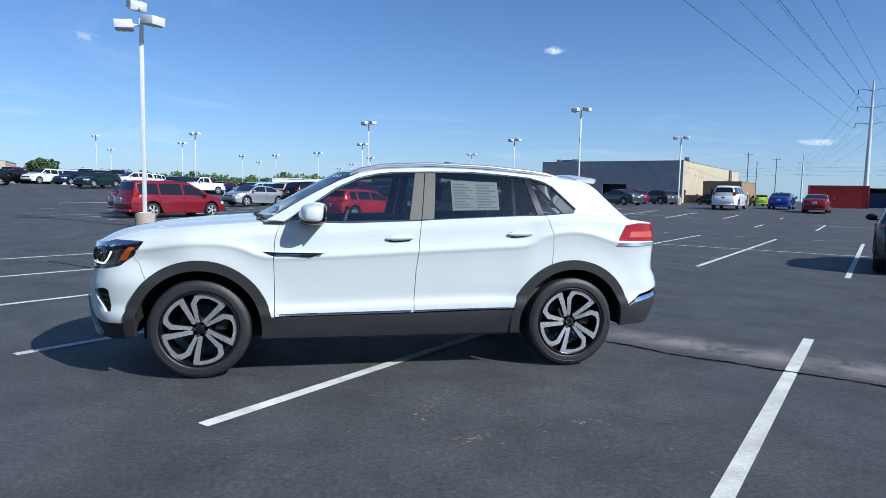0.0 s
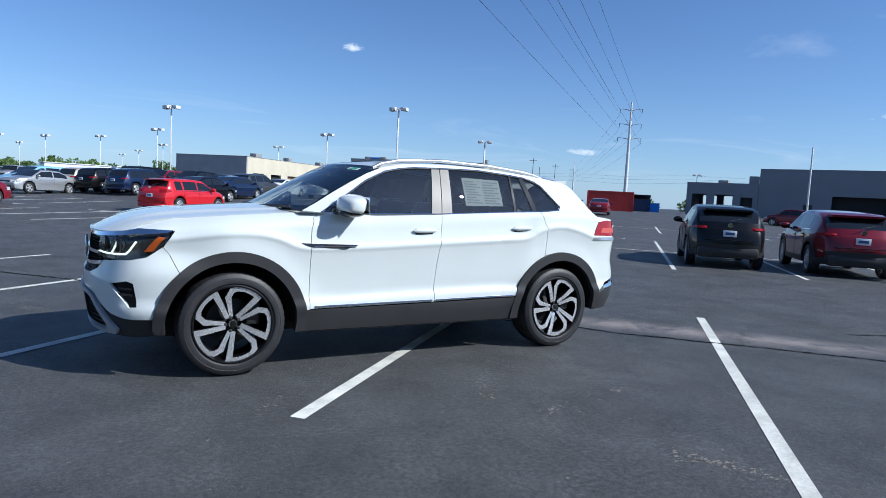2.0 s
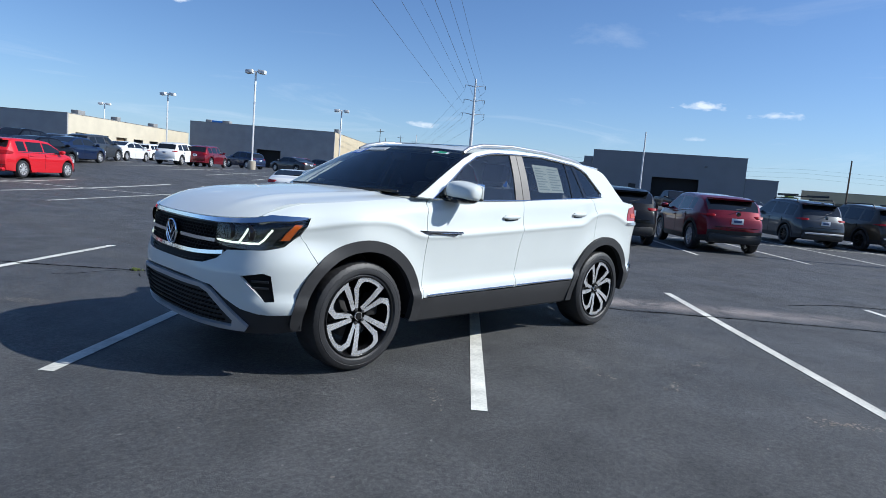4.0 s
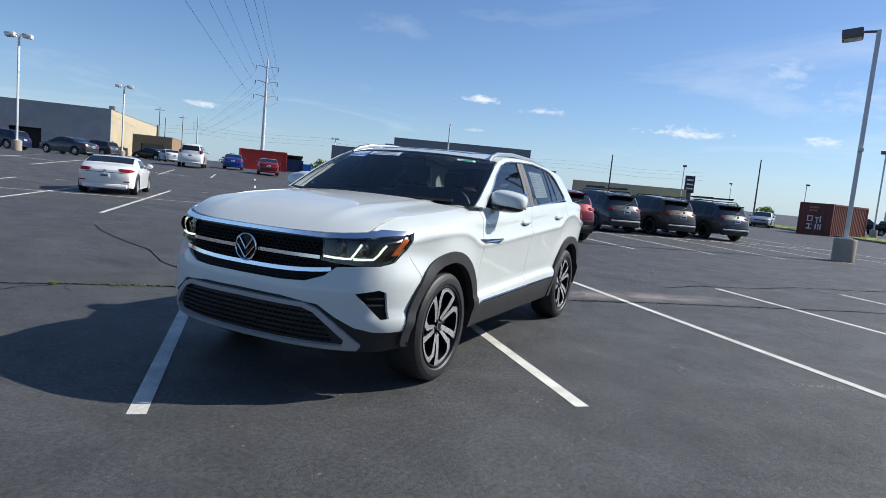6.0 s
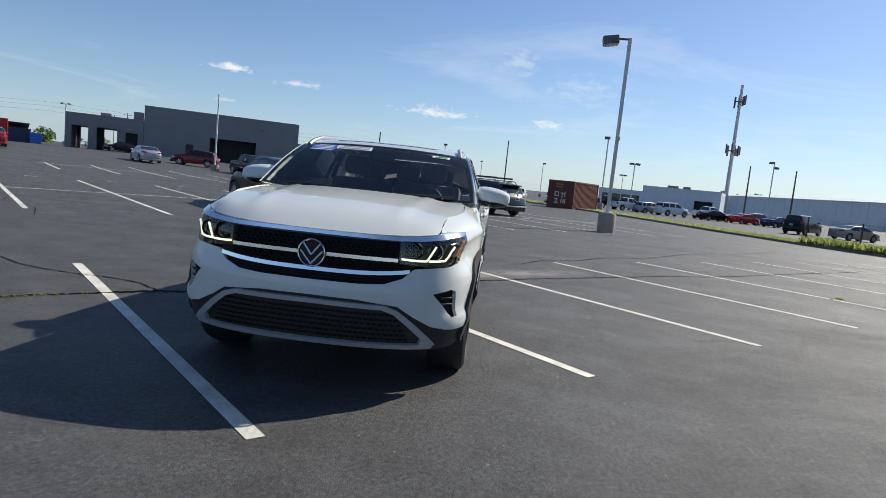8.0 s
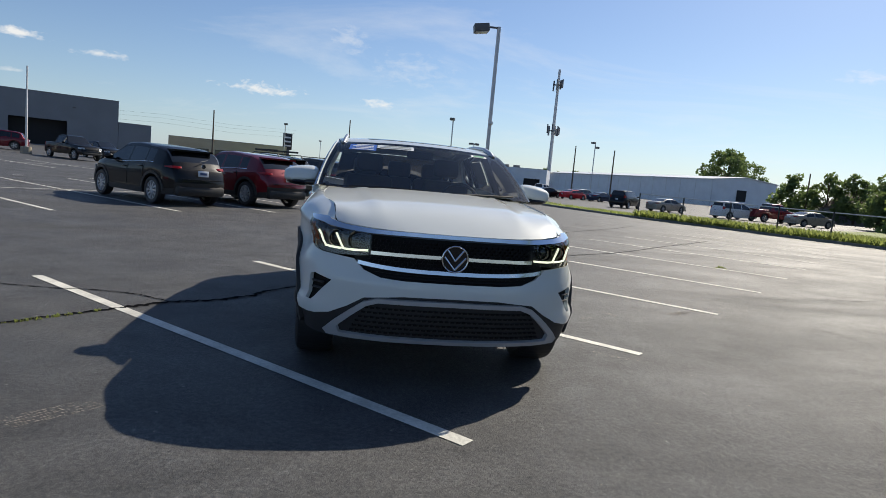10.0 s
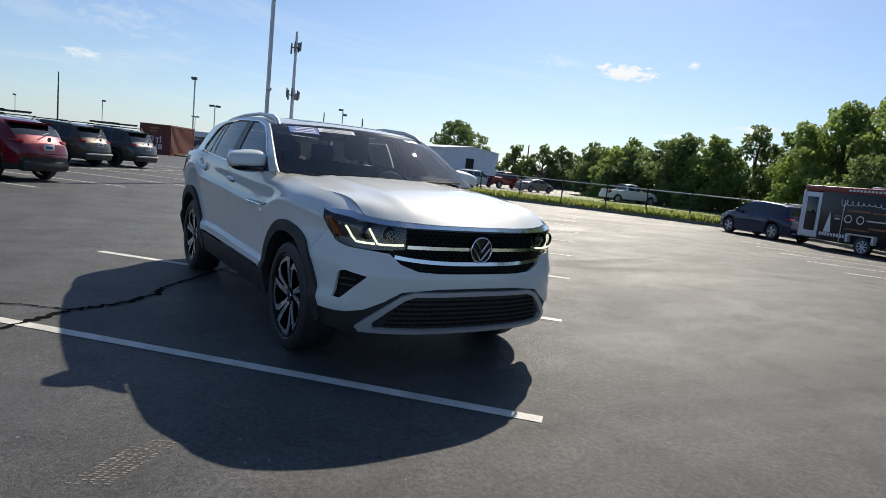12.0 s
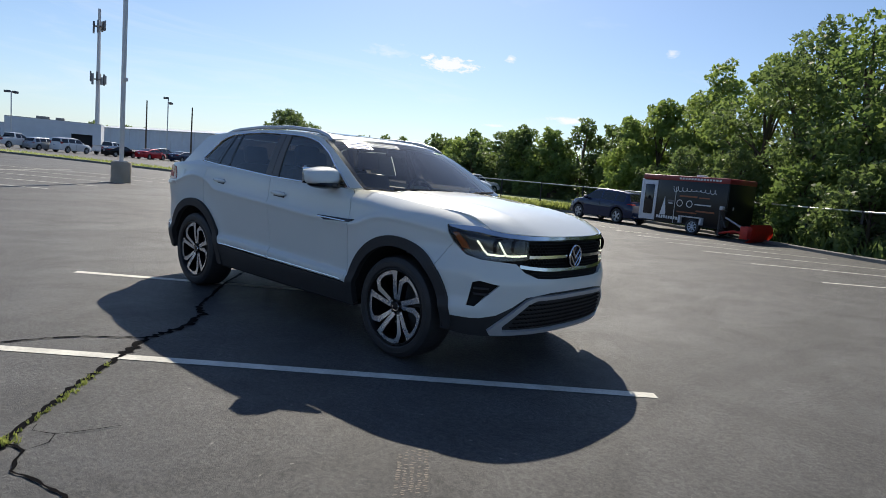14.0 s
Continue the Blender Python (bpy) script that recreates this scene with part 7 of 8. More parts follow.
        part("window_trim", tube([(p.x, side_word * (p.y + 0.003), p.z) for p in pts], r, 6), CHROME, suv)
    # roof rail
    rail = [(-0.36, -0.004), (-0.28, 0.012), (-0.1, 0.022), (0.3, 0.027), (0.8, 0.026), (1.2, 0.018), (1.34, 0.008), (1.44, -0.008)]
    pts = []
    for x, h in rail:
        z = curve_at(ROOF_RIM, x)
        y = upper(x, z).y - 0.075
        pts.append((x, side_word * y, roof_skin(x, y).z + h))
    part("roof_rail", tube(pts, [0.018, 0.02, 0.018, 0.017, 0.017, 0.018, 0.02, 0.016], 10), SATIN, suv, "satin silver roof rail")
    # mirror
    bm = bmesh.new()
    bmesh.ops.create_uvsphere(bm, u_segments=24, v_segments=16, radius=1, matrix=Matrix.Translation((-0.665, side_word * 1.02, 1.275)))
    for v in bm.verts:
        p = v.co - Vector((-0.665, side_word * 1.02, 1.275))
        sx, sy, sz = (math.copysign(abs(c) ** 0.55, c) for c in p)
        v.co = Vector((-0.655 + 0.1 * sx * (1 - 0.3 * max(0, sy * side_word)) + 0.012 * sz, side_word * 1.035 + 0.142 * sy, 1.277 + 0.075 * sz * (1 - 0.22 * max(0, -sx)) * (1 - 0.18 * max(0, sy * side_word)) - 0.012 * sy * side_word))
    mirror = part("side_mirror", bm, PEARL, suv)
    bm = bmesh.new()
    bmesh.ops.create_uvsphere(bm, u_segments=20, v_segments=10, radius=1, matrix=Matrix.Translation((-0.66, side_word * 1.025, 1.215)) @ Matrix.Diagonal((0.102, 0.132, 0.036, 1)))
    part("mirror_base", bm, GLOSS_BLACK, mirror)
    part("mirror_arm", box(-0.7, side_word * 0.93, 1.215, 0.12, 0.14, 0.045, 0.015), GLOSS_BLACK, mirror)
    part("mirror_glass", box(-0.56, side_word * 1.03, 1.275, 0.006, 0.23, 0.13, 0.002), CHROME, mirror)

# the nose
BUMPER = [(0.0, 0.705), (at_front(0.3), 0.706), (at_front(0.45), 0.716), (at_front(0.56), 0.755), (at_front(0.63), 0.815), (at_front(0.75), 0.826), (at_side(-2.18), 0.834), (at_side(-2.075), 0.858), (at_side(-1.969), 0.93), (at_side(-1.924), 0.879)] + on_skin(arch_points(-1.49, 0.515, 134.6, 172)) + [(at_side(-2.02), 0.44), (at_side(-2.15), 0.436), (at_front(0.84), 0.44), (at_front(0.75), 0.462), (at_front(0.64), 0.52), (at_front(0.54), 0.585), (at_front(0.3), 0.61), (0.0, 0.613)]
fog_holes = [[(at_front(0.742), 0.668), (at_front(0.855), 0.695), (at_front(0.885), 0.68), (at_front(0.9), 0.522), (at_front(0.868), 0.518)]]
fog_holes.append([(-u, z) for u, z in fog_holes[0]])
part("front_bumper", panel(both_ways(BUMPER), skin, 0.035, 0.025, 0.0, fog_holes), PEARL, suv)
LOWER = [(0.0, 0.63), (at_front(0.53), 0.61), (at_front(0.8), 0.5), (at_side(-2.02), 0.46), (at_side(-1.985), 0.4), (at_side(-1.99), 0.315), (at_side(-2.15), 0.3), (at_front(0.7), 0.295), (0.0, 0.3)]
part("lower_fascia", panel(both_ways(LOWER), skin, 0.05, 0.05, -0.012), CLADDING, suv)
SKID_OUT = [(0.0, 0.592), (at_front(0.46), 0.588), (at_front(0.54), 0.562), (at_front(0.62), 0.502), (at_front(0.74), 0.4), (at_front(0.79), 0.352), (at_front(0.77), 0.322), (at_front(0.62), 0.318), (0.0, 0.314)]
SKID_IN = [(0.0, 0.564), (at_front(0.45), 0.561), (at_front(0.52), 0.536), (at_front(0.6), 0.474), (at_front(0.7), 0.384), (at_front(0.69), 0.346), (0.0, 0.336)]
part("skid_plate", holed_panel(both_ways(SKID_OUT), skin, 0.04, 0.03, 0.014, [both_ways(SKID_IN)]), SKID, suv, "satin silver front skid surround")
part("lower_intake", panel(both_ways(SKID_IN), skin, 0.05, 0.0, -0.03), GRILLE_BLACK, suv)
bm = bmesh.new()
for j in range(6):
    for k in range(-17, 18):
        y, z = (k + 0.5 * (j % 2)) * 0.036, 0.37 + 0.031 * j
        if abs(y) > 0.63 - 0.6 * max(0, z - 0.38):
            continue
        p = skin(at_front(y), z)
        add_box(bm, p.x + 0.012, p.y, z, 0.03, 0.024, 0.009)
tagged(part("intake_mesh", bm, GRILLE_BLACK, suv), kind="stuff")
GRILLE = [(0.0, 0.985), (at_front(0.3), 0.985), (at_front(0.532), 0.986), (at_front(0.532), 0.845), (at_front(0.64), 0.83), (at_front(0.62), 0.806), (at_front(0.55), 0.748), (at_front(0.45), 0.71), (at_front(0.3), 0.7), (0.0, 0.699)]
grille = part("front_grille", panel(both_ways(GRILLE), skin, 0.05, 0.04, -0.03), GRILLE_BLACK, suv)
for z0, half, rise, h, mat in ((0.862, 0.525, 0.0, 0.011, GRILLE_CHROME), (0.768, 0.6, 0.03, 0.012, GRILLE_CHROME), (0.93, 0.525, 0, 0.004, GRILLE_BLACK), (0.91, 0.525, 0, 0.004, GRILLE_BLACK), (0.89, 0.525, 0, 0.004, GRILLE_BLACK), (0.836, 0.53, 0, 0.004, GRILLE_BLACK), (0.815, 0.55, 0.005, 0.004, GRILLE_BLACK), (0.793, 0.57, 0.01, 0.004, GRILLE_BLACK), (0.745, 0.5, 0.012, 0.004, GRILLE_BLACK), (0.725, 0.44, 0.008, 0.004, GRILLE_BLACK), (0.95, 0.525, 0, 0.004, GRILLE_BLACK)):
    poly = [(0.0, z0 - h)] + [(at_front(half * k / 10), z0 - h + rise * (k / 10) ** 3) for k in range(1, 11)] + [(at_front(half * k / 10), z0 + h + rise * (k / 10) ** 3) for k in range(10, 0, -1)] + [(0.0, z0 + h)]
    part("grille_bar" if mat is GRILLE_CHROME else "grille_slat", panel(both_ways(poly), skin, 0.06, 0.025, 0.004 if mat is GRILLE_CHROME else -0.012), mat, grille)
bm = bmesh.new()
for j, z in enumerate((0.941, 0.92, 0.9, 0.879, 0.846, 0.826, 0.804, 0.784)):
    for k in range(-14, 15):
        p = skin(at_front((k + 0.5 * (j % 2)) * 0.036), z)
        add_box(bm, p.x + 0.016, p.y, z, 0.02, 0.008, 0.018)
tagged(part("grille_mesh", bm, GRILLE_BLACK, grille), kind="stuff")
TOP_BAR = [(0.0, 0.98), (at_front(0.3), 0.98), (at_front(0.53), 0.978), (at_front(0.7), 0.986), (at_front(0.82), 0.998), (at_side(-2.17), 1.008), (at_side(-2.02), 1.016), (at_side(-1.92), 1.03), (at_side(-1.9), 1.042), (at_side(-2.17), 1.044), (at_front(0.82), 1.03), (at_front(0.7), 1.014), (at_front(0.5), 1.003), (0.0, 1.002)]
part("grille_bar", panel(both_ways(TOP_BAR), skin, 0.05, 0.03, 0.008), GRILLE_CHROME, grille)
part("nose_seam", panel(both_ways([(0.0, 0.97), (at_front(0.53), 0.972), (at_front(0.7), 0.99), (at_front(0.8), 1.006), (at_front(0.8), 1.032), (at_front(0.6), 1.012), (at_front(0.4), 1.004), (0.0, 1.002)]), skin, 0.04, 0.03, -0.006), GLOSS_BLACK, suv)
for flip in (mirrored, lambda b: b):
    part("nose_corner", flip(panel([(at_front(0.79), 1.004), (at_front(0.82), 1.01), (at_side(-2.1), 1.035), (at_side(-2.03), 1.045), (at_side(-2.03), 1.09), (at_side(-2.1), 1.075), (at_front(0.84), 1.045), (at_front(0.79), 1.033)], skin, 0.03, 0.03, -0.005)), PEARL, suv)
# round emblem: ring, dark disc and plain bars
p = skin(0, 0.862)
emblem = part("emblem", lathe([(0.001, 0.004), (0.082, 0.004), (0.086, -0.004)], 36, "X"), GLOSS_BLACK, suv, "round chrome-ringed emblem")
emblem.location = (p.x - 0.012, 0, 0.862)
bm = bmesh.new()
rings = []
for k in range(40):
    a = 2 * math.pi * k / 40
    rings.append([bm.verts.new((-0.004 + 0.007 * math.cos(b), (0.081 + 0.006 * math.sin(b)) * math.cos(a), (0.081 + 0.006 * math.sin(b)) * math.sin(a))) for b in [2 * math.pi * j / 8 for j in range(8)]])
for k in range(40):
    a, b = rings[k], rings[(k + 1) % 40]
    for j in range(8):
        bm.faces.new((a[j], a[(j + 1) % 8], b[(j + 1) % 8], b[j]))
part("emblem_ring", bm, CHROME, emblem)
for y0, z0, y1, z1 in ((-0.052, 0.056, 0.0, -0.012), (0.052, 0.056, 0.0, -0.012), (-0.068, 0.012, 0.0, -0.068), (0.068, 0.012, 0.0, -0.068)):
    part("emblem_bar", tube([(-0.006, y0, z0), (-0.006, y1, z1)], 0.0065, 6), CHROME, emblem)

# bonnet, roof, screens
edge = [(x + 0.004, y) for y, x in NOSE_PLAN[:-1]] + [(-2.14, 0.738)] + [(p.x, p.y + 0.001) for p in (skin(at_side(x), curve_at(HOOD_EDGE, x)) for x in (-2.2, -2.15, -2.1, -2.05, -1.98, -1.89, -1.75, -1.6, -1.4, -1.2, -1.05, -0.95))] + [(-0.97, 0.78), (-1.06, 0.6), (-1.13, 0.4), (-1.165, 0.2), (-1.175, 0.0)]
bonnet = part("bonnet", panel(edge + [(x, -y) for x, y in edge[::-1] if y > 0], hood_skin, 0.045, 0.03), PEARL, suv)
part("cowl", panel([(-0.99, -0.79), (-0.85, -0.79), (-0.9, 0.0), (-0.85, 0.79), (-0.99, 0.79), (-1.1, 0.5), (-1.18, 0.0), (-1.1, -0.5)], lambda x, y: Vector((x, y, 1.192 + 0.01 * (1 - (y / 0.8) ** 2))), 0.08, 0.02), CLADDING, suv)
for y0, y1 in ((-0.05, -0.7), (0.62, 0.02)):
    a, b = screen_skin(y0 / 0.85, 0.015), screen_skin(y1 / 0.85, 0.05)
    part("wiper", tube([(a.x - 0.01, a.y, a.z + 0.012), ((a.x + b.x) / 2 - 0.012, (a.y + b.y) / 2, (a.z + b.z) / 2 + 0.018), (b.x - 0.012, b.y, b.z + 0.012)], 0.009, 6), TRIM, suv)
rim = [(x, upper(x, z).y - 0.004) for x, z in ROOF_RIM if -0.31 < x < 1.65]
front_edge = [(-0.44, 0.0), (-0.43, 0.2), (-0.41, 0.4), (-0.36, 0.58), (-0.31, 0.7)]
roof_half = front_edge + rim[1:] + [(1.7, 0.64), (1.76, 0.4), (1.78, 0.0)]
part("roof", panel(roof_half + [(x, -y) for x, y in roof_half[::-1] if y > 0], roof_skin, 0.06, 0.03), PEARL, suv)
part("sunroof", panel([(-0.22, -0.46), (-0.25, 0), (-0.22, 0.46), (1.0, 0.46), (1.0, -0.46)], roof_skin, 0.08, 0.006, 0.003), CAR_GLASS, suv, "dark panoramic glass roof")
part("windshield", panel([(-1.0, 0.0), (-1.0, 1.0), (1.0, 1.0), (1.0, 0.0)], screen_skin, (0.08, 0.05), 0.0), CLEAR, suv).visible_shadow = False
part("screen_border", panel([(-1.0, 0.0), (-1.0, 1.0), (1.0, 1.0), (1.0, 0.0)], screen_skin, (0.05, 0.05), 0.0, -0.0025, [[(-0.965, 0.045), (-0.955, 0.95), (0.955, 0.95), (0.965, 0.045)]]), GLOSS_BLACK, suv)
part("rear_window", panel([(-1, 0), (1, 0), (1, 1), (-1, 1)], rear_glass_skin, (0.1, 0.1), 0.01), PRIVACY, suv)
part("spoiler", panel([(1.62, -0.66), (1.72, -0.66), (1.82, -0.6), (1.93, -0.4), (1.99, -0.15), (1.99, 0.15), (1.93, 0.4), (1.82, 0.6), (1.72, 0.66), (1.62, 0.66)], lambda x, y: Vector((x, y, roof_skin(min(x, 1.68), y).z + 0.006 + 0.02 * smoothstep((x - 1.62) / 0.1) - 0.12 * max(0, x - 1.68))), 0.05, 0.035), PEARL, suv)
hatch = [(at_rear(0.59), 0.655), (at_rear(0.59), 1.2), (at_rear(0.3), 1.2), (at_rear(0.0), 1.2), (at_rear(0.0), 0.655)]
for flip in (mirrored, lambda b: b):
    part("tailgate", flip(panel(hatch, skin, 0.06, 0.02)), PEARL, suv)
    part("rear_fascia", flip(panel([(at_side(1.985), 0.34), (at_side(2.0), 0.5), (at_side(2.12), 0.55), (at_rear(0.6), 0.64), (at_rear(0), 0.65), (at_rear(0), 0.33), (at_rear(0.6), 0.33)], skin, 0.06, 0.03, -0.003)), CLADDING, suv)

# stickers on the screen and side window
for s0, s1, t0, t1, mat in ((0.53, 0.83, 0.785, 0.935, STICK_BLUE), (0.1, 0.52, 0.855, 0.935, PAPER), (-0.8, -0.6, 0.87, 0.915, PAPER)):
    st = part("sticker", panel([(s0, t0), (s1, t0), (s1, t1), (s0, t1)], screen_skin, (0.1, 0.1), 0.0, 0.002), mat, suv)
    rows = 4 if mat is STICK_BLUE else 2
    for k in range(rows):
        tt = t0 + (t1 - t0) * (k + 0.35) / rows
        part("sticker_bar", panel([(s0 + 0.03, tt), (s1 - 0.03 - 0.04 * (k % 2), tt), (s1 - 0.03 - 0.04 * (k % 2), tt + 0.018), (s0 + 0.03, tt + 0.018)], screen_skin, (0.1, 0.1), 0.0, 0.0035), PAPER if mat is STICK_BLUE else (PAPER_DIM if s0 > 0 else STICK_GREEN), st)
label = part("price_label", mirrored(panel([(0.46, 1.31), (0.46, 1.555), (0.86, 1.55), (0.86, 1.32)], upper, 0.1, 0.0, -0.012)), PAPER_DIM, suv, "white paper price label inside the glass")
for k in range(9):
    z = 1.335 + 0.023 * k
    for x0, x1 in ((0.48, 0.64 - 0.03 * (k % 3)), (0.67, 0.84 - 0.05 * (k % 2))):
        part("label_bar", mirrored(panel([(x0, z), (x1, z), (x1, z + 0.009), (x0, z + 0.009)], upper, 0.2, 0.0, -0.01)), PAPER_INK, label)

# cabin
part("dashboard", box(-0.78, 0, 1.02, 0.5, 1.5, 0.24, 0.08), CABIN, suv)
part("cabin_floor", box(0.5, 0, 0.42, 2.9, 1.62, 0.06), DARK_INSIDE, suv)
part("bulkhead", box(-1.0, 0, 0.75, 0.05, 1.55, 0.7), DARK_INSIDE, suv)
part("load_cover", box(1.75, 0, 1.0, 0.8, 1.4, 0.04), DARK_INSIDE, suv)
for s in (-1, 1):
    part("door_card", box(0.2, s * 0.83, 0.82, 2.3, 0.06, 0.74, 0.03), CABIN, suv)
for x, y in ((0.05, -0.4), (0.05, 0.4), (0.95, -0.4), (0.95, 0.4), (0.95, 0.0)):
    seat = part("seat", box(x - 0.1, y, 0.66, 0.52, 0.5 if y else 0.3, 0.18, 0.06), SEAT, suv)
    part("backrest", box(0, 0, 0.32, 0.15, 0.48 if y else 0.3, 0.66, 0.06, m=Matrix.Translation((x + 0.16, y, 0.68)) @ pose(0, 0, 0, 0, 14)), SEAT, seat)
    part("headrest", box(0, 0, 0, 0.1, 0.27, 0.19, 0.045, m=Matrix.Translation((x + 0.35, y, 1.44 if x < 0.5 else 1.4)) @ pose(0, 0, 0, 0, 12)), SEAT, seat)
bm = bmesh.new()
ring = [Vector((0.06 * math.cos(a), 0.185 * math.sin(a), 0.175 * math.cos(a))) for a in [2 * math.pi * k / 24 for k in range(25)]]
add_tube(bm, [p + Vector((-0.42, -0.4, 1.13)) for p in ring], 0.015, 8, False)
add_box(bm, -0.43, -0.4, 1.13, 0.06, 0.16, 0.1, 0.02)
add_box(bm, -0.43, -0.4, 1.13, 0.02, 0.34, 0.03)
part("steering_wheel", bm, CABIN, suv)
part("rear_mirror", box(-0.42, 0, 1.53, 0.03, 0.24, 0.07, 0.015), CABIN, suv)
part("underbody", box(0, 0, 0.33, 3.9, 1.3, 0.14), DARK_INSIDE, suv)
part("engine_block", box(-1.75, 0, 0.6, 0.9, 1.0, 0.5), DARK_INSIDE, suv)


def big_wheel(x, s, turn):
    """A 21-inch wheel: five pairs of cut blades with bright faces over a dark barrel."""
    m = Matrix.Translation((x, s * 0.955, 0.381)) @ Matrix.Diagonal((-s, s, 1, 1)) @ pose(0, 0, 0, 0, turn)
    R = 0.284

    def out(bm):
        bmesh.ops.transform(bm, matrix=m, verts=bm.verts)
        return bm

    barrel = lathe([(R, -0.24), (R * 0.97, -0.05), (R, -0.012), (R + 0.006, -0.006), (R - 0.006, -0.002), (R - 0.014, -0.012), (R * 0.9, -0.07), (R * 0.86, -0.2)], 64)
    w = part("wheel", out(barrel), RIM_DARK, suv)
    part("rim_lip", out(lathe([(R - 0.001, -0.004), (R - 0.004, 0.001), (R - 0.011, 0.0), (R - 0.013, -0.006)], 64)), RIM_DARK, w)
    part("brake_disc", out(lathe([(0.17, -0.16), (0.17, -0.145), (0.08, -0.145), (0.001, -0.12)], 40)), DARK_STEEL, w)
    part("brake_caliper", out(box(0.15, -0.1, 0.06, 0.1, 0.06, 0.16, 0.015)), TRIM, w)
    outer = [(-0.075, 0.12), (-0.15, 0.45), (-0.215, 0.69), (-0.1, 0.92), (0.08, 0.96), (0.26, 0.945), (0.52, 0.85), (0.735, 0.69), (0.45, 0.42), (0.13, 0.12)]
    inner = [(0.0, 0.2), (-0.035, 0.45), (-0.065, 0.69), (0.0, 0.81), (0.09, 0.845), (0.24, 0.825), (0.38, 0.765), (0.5, 0.685), (0.29, 0.45), (0.06, 0.21)]
    n = len(outer)
    for k in range(5):
        c, n_ = math.cos(radians(72 * k)), math.sin(radians(72 * k))

        def spot(a, b, depth):
            r = math.hypot(a, b)
            return (0.284 * (a * c - b * n_), -0.012 - 0.024 * smoothstep((0.75 - r) / 0.6) - depth, 0.284 * (a * n_ + b * c))

        bm = bmesh.new()
        hi, lo = [bm.verts.new(spot(r, a, 0)) for r, a in outer], [bm.verts.new(spot(r, a, 0)) for r, a in inner]
        for i in range(n - 1):
            bm.faces.new((hi[i], hi[i + 1], lo[i + 1], lo[i]))
        part("spoke_face", out(bm), BRIGHT, w, angle=25)
        bm = bmesh.new()
        for ring in (outer, inner):
            hi, lo = [bm.verts.new(spot(r, a, 0.0012)) for r, a in ring], [bm.verts.new(spot(r * 0.985, a * 0.985, 0.055)) for r, a in ring]
            for i in range(n - 1):
                bm.faces.new((hi[i], hi[i + 1], lo[i + 1], lo[i]))
        part("spoke", out(bm), RIM_DARK, w)
    part("hub", out(lathe([(0.04, -0.08), (0.03, -0.045), (0.032, -0.03), (0.028, -0.026), (0.001, -0.024)], 32)), RIM_DARK, w)
    part("hub_ring", out(lathe([(0.031, -0.029), (0.029, -0.024), (0.026, -0.0245)], 28)), CHROME, w)
    for k in range(5):
        a = radians(72 * k + 37)
        bm = lathe([(0.011, -0.05), (0.011, -0.03), (0.001, -0.028)], 8)
        bmesh.ops.translate(bm, vec=(0.05 * math.cos(a), 0, 0.05 * math.sin(a)), verts=bm.verts)
        part("wheel_bolt", out(bm), DARK_STEEL, w)
    n = 150
    bm = bmesh.new()
    prof = [(R - 0.002, -0.245), (0.33, -0.262), (0.366, -0.255), (0.379, -0.225), (0.381, -0.13), (0.379, -0.04), (0.368, -0.012), (0.35, 0.0), (0.325, 0.007), (0.3, 0.004), (R + 0.004, -0.008)]
    rings = []
    for k in range(n):
        a = 2 * math.pi * k / n
        cut = 0.003 if k % 3 == 0 else 0.0
        rings.append([bm.verts.new(((r - (cut if 2 <= i <= 6 and i != 4 else 0)) * math.cos(a), o, (r - (cut if 2 <= i <= 6 and i != 4 else 0)) * math.sin(a))) for i, (r, o) in enumerate(prof)])
    for k in range(n):
        a, b = rings[k], rings[(k + 1) % n]
        for i in range(len(prof) - 1):
            bm.faces.new((a[i], a[i + 1], b[i + 1], b[i]))
    tyre = part("tyre", out(bm), TYRE, w, angle=24)
    part("sidewall_ring", out(lathe([(0.338, 0.0045), (0.336, 0.0062), (0.333, 0.005)], 64)), TYRE, tyre)


for x, s, turn in ((-1.49, -1, 0), (1.49, -1, 7), (-1.49, 1, 26), (1.49, 1, 26)):
    big_wheel(x, s, turn)


# ---- the trailer and snow plough by the trees ----
BOX_BLACK = material("trailer_black_wrap", (0.008, 0.008, 0.009), 0.3, vary=0.15, scale=1.5)
BOX_MAROON = material("trailer_maroon_trim", (0.24, 0.03, 0.03), 0.4, vary=0.15)
BOX_WHITE = material("trailer_white", (0.68, 0.69, 0.72), 0.45, vary=0.06)
WRAP_ORANGE = material("wrap_print", (0.3, 0.1, 0.04), 0.5, vary=0.3, scale=5)
PLOW_RED = material("plough_red", (0.55, 0.035, 0.02), 0.45, vary=0.2)

TRAILER = Matrix.Translation((7.75, -24.3, ground_z(7.75, -24.3))) @ pose(0, 0, 0, 0, 0, 164) @ Matrix.Diagonal((1, -1, 1, 1))
trailer = thing("cargo_trailer", "black enclosed cargo trailer with maroon roof edge, white open-framed door", "trailer", m=TRAILER)
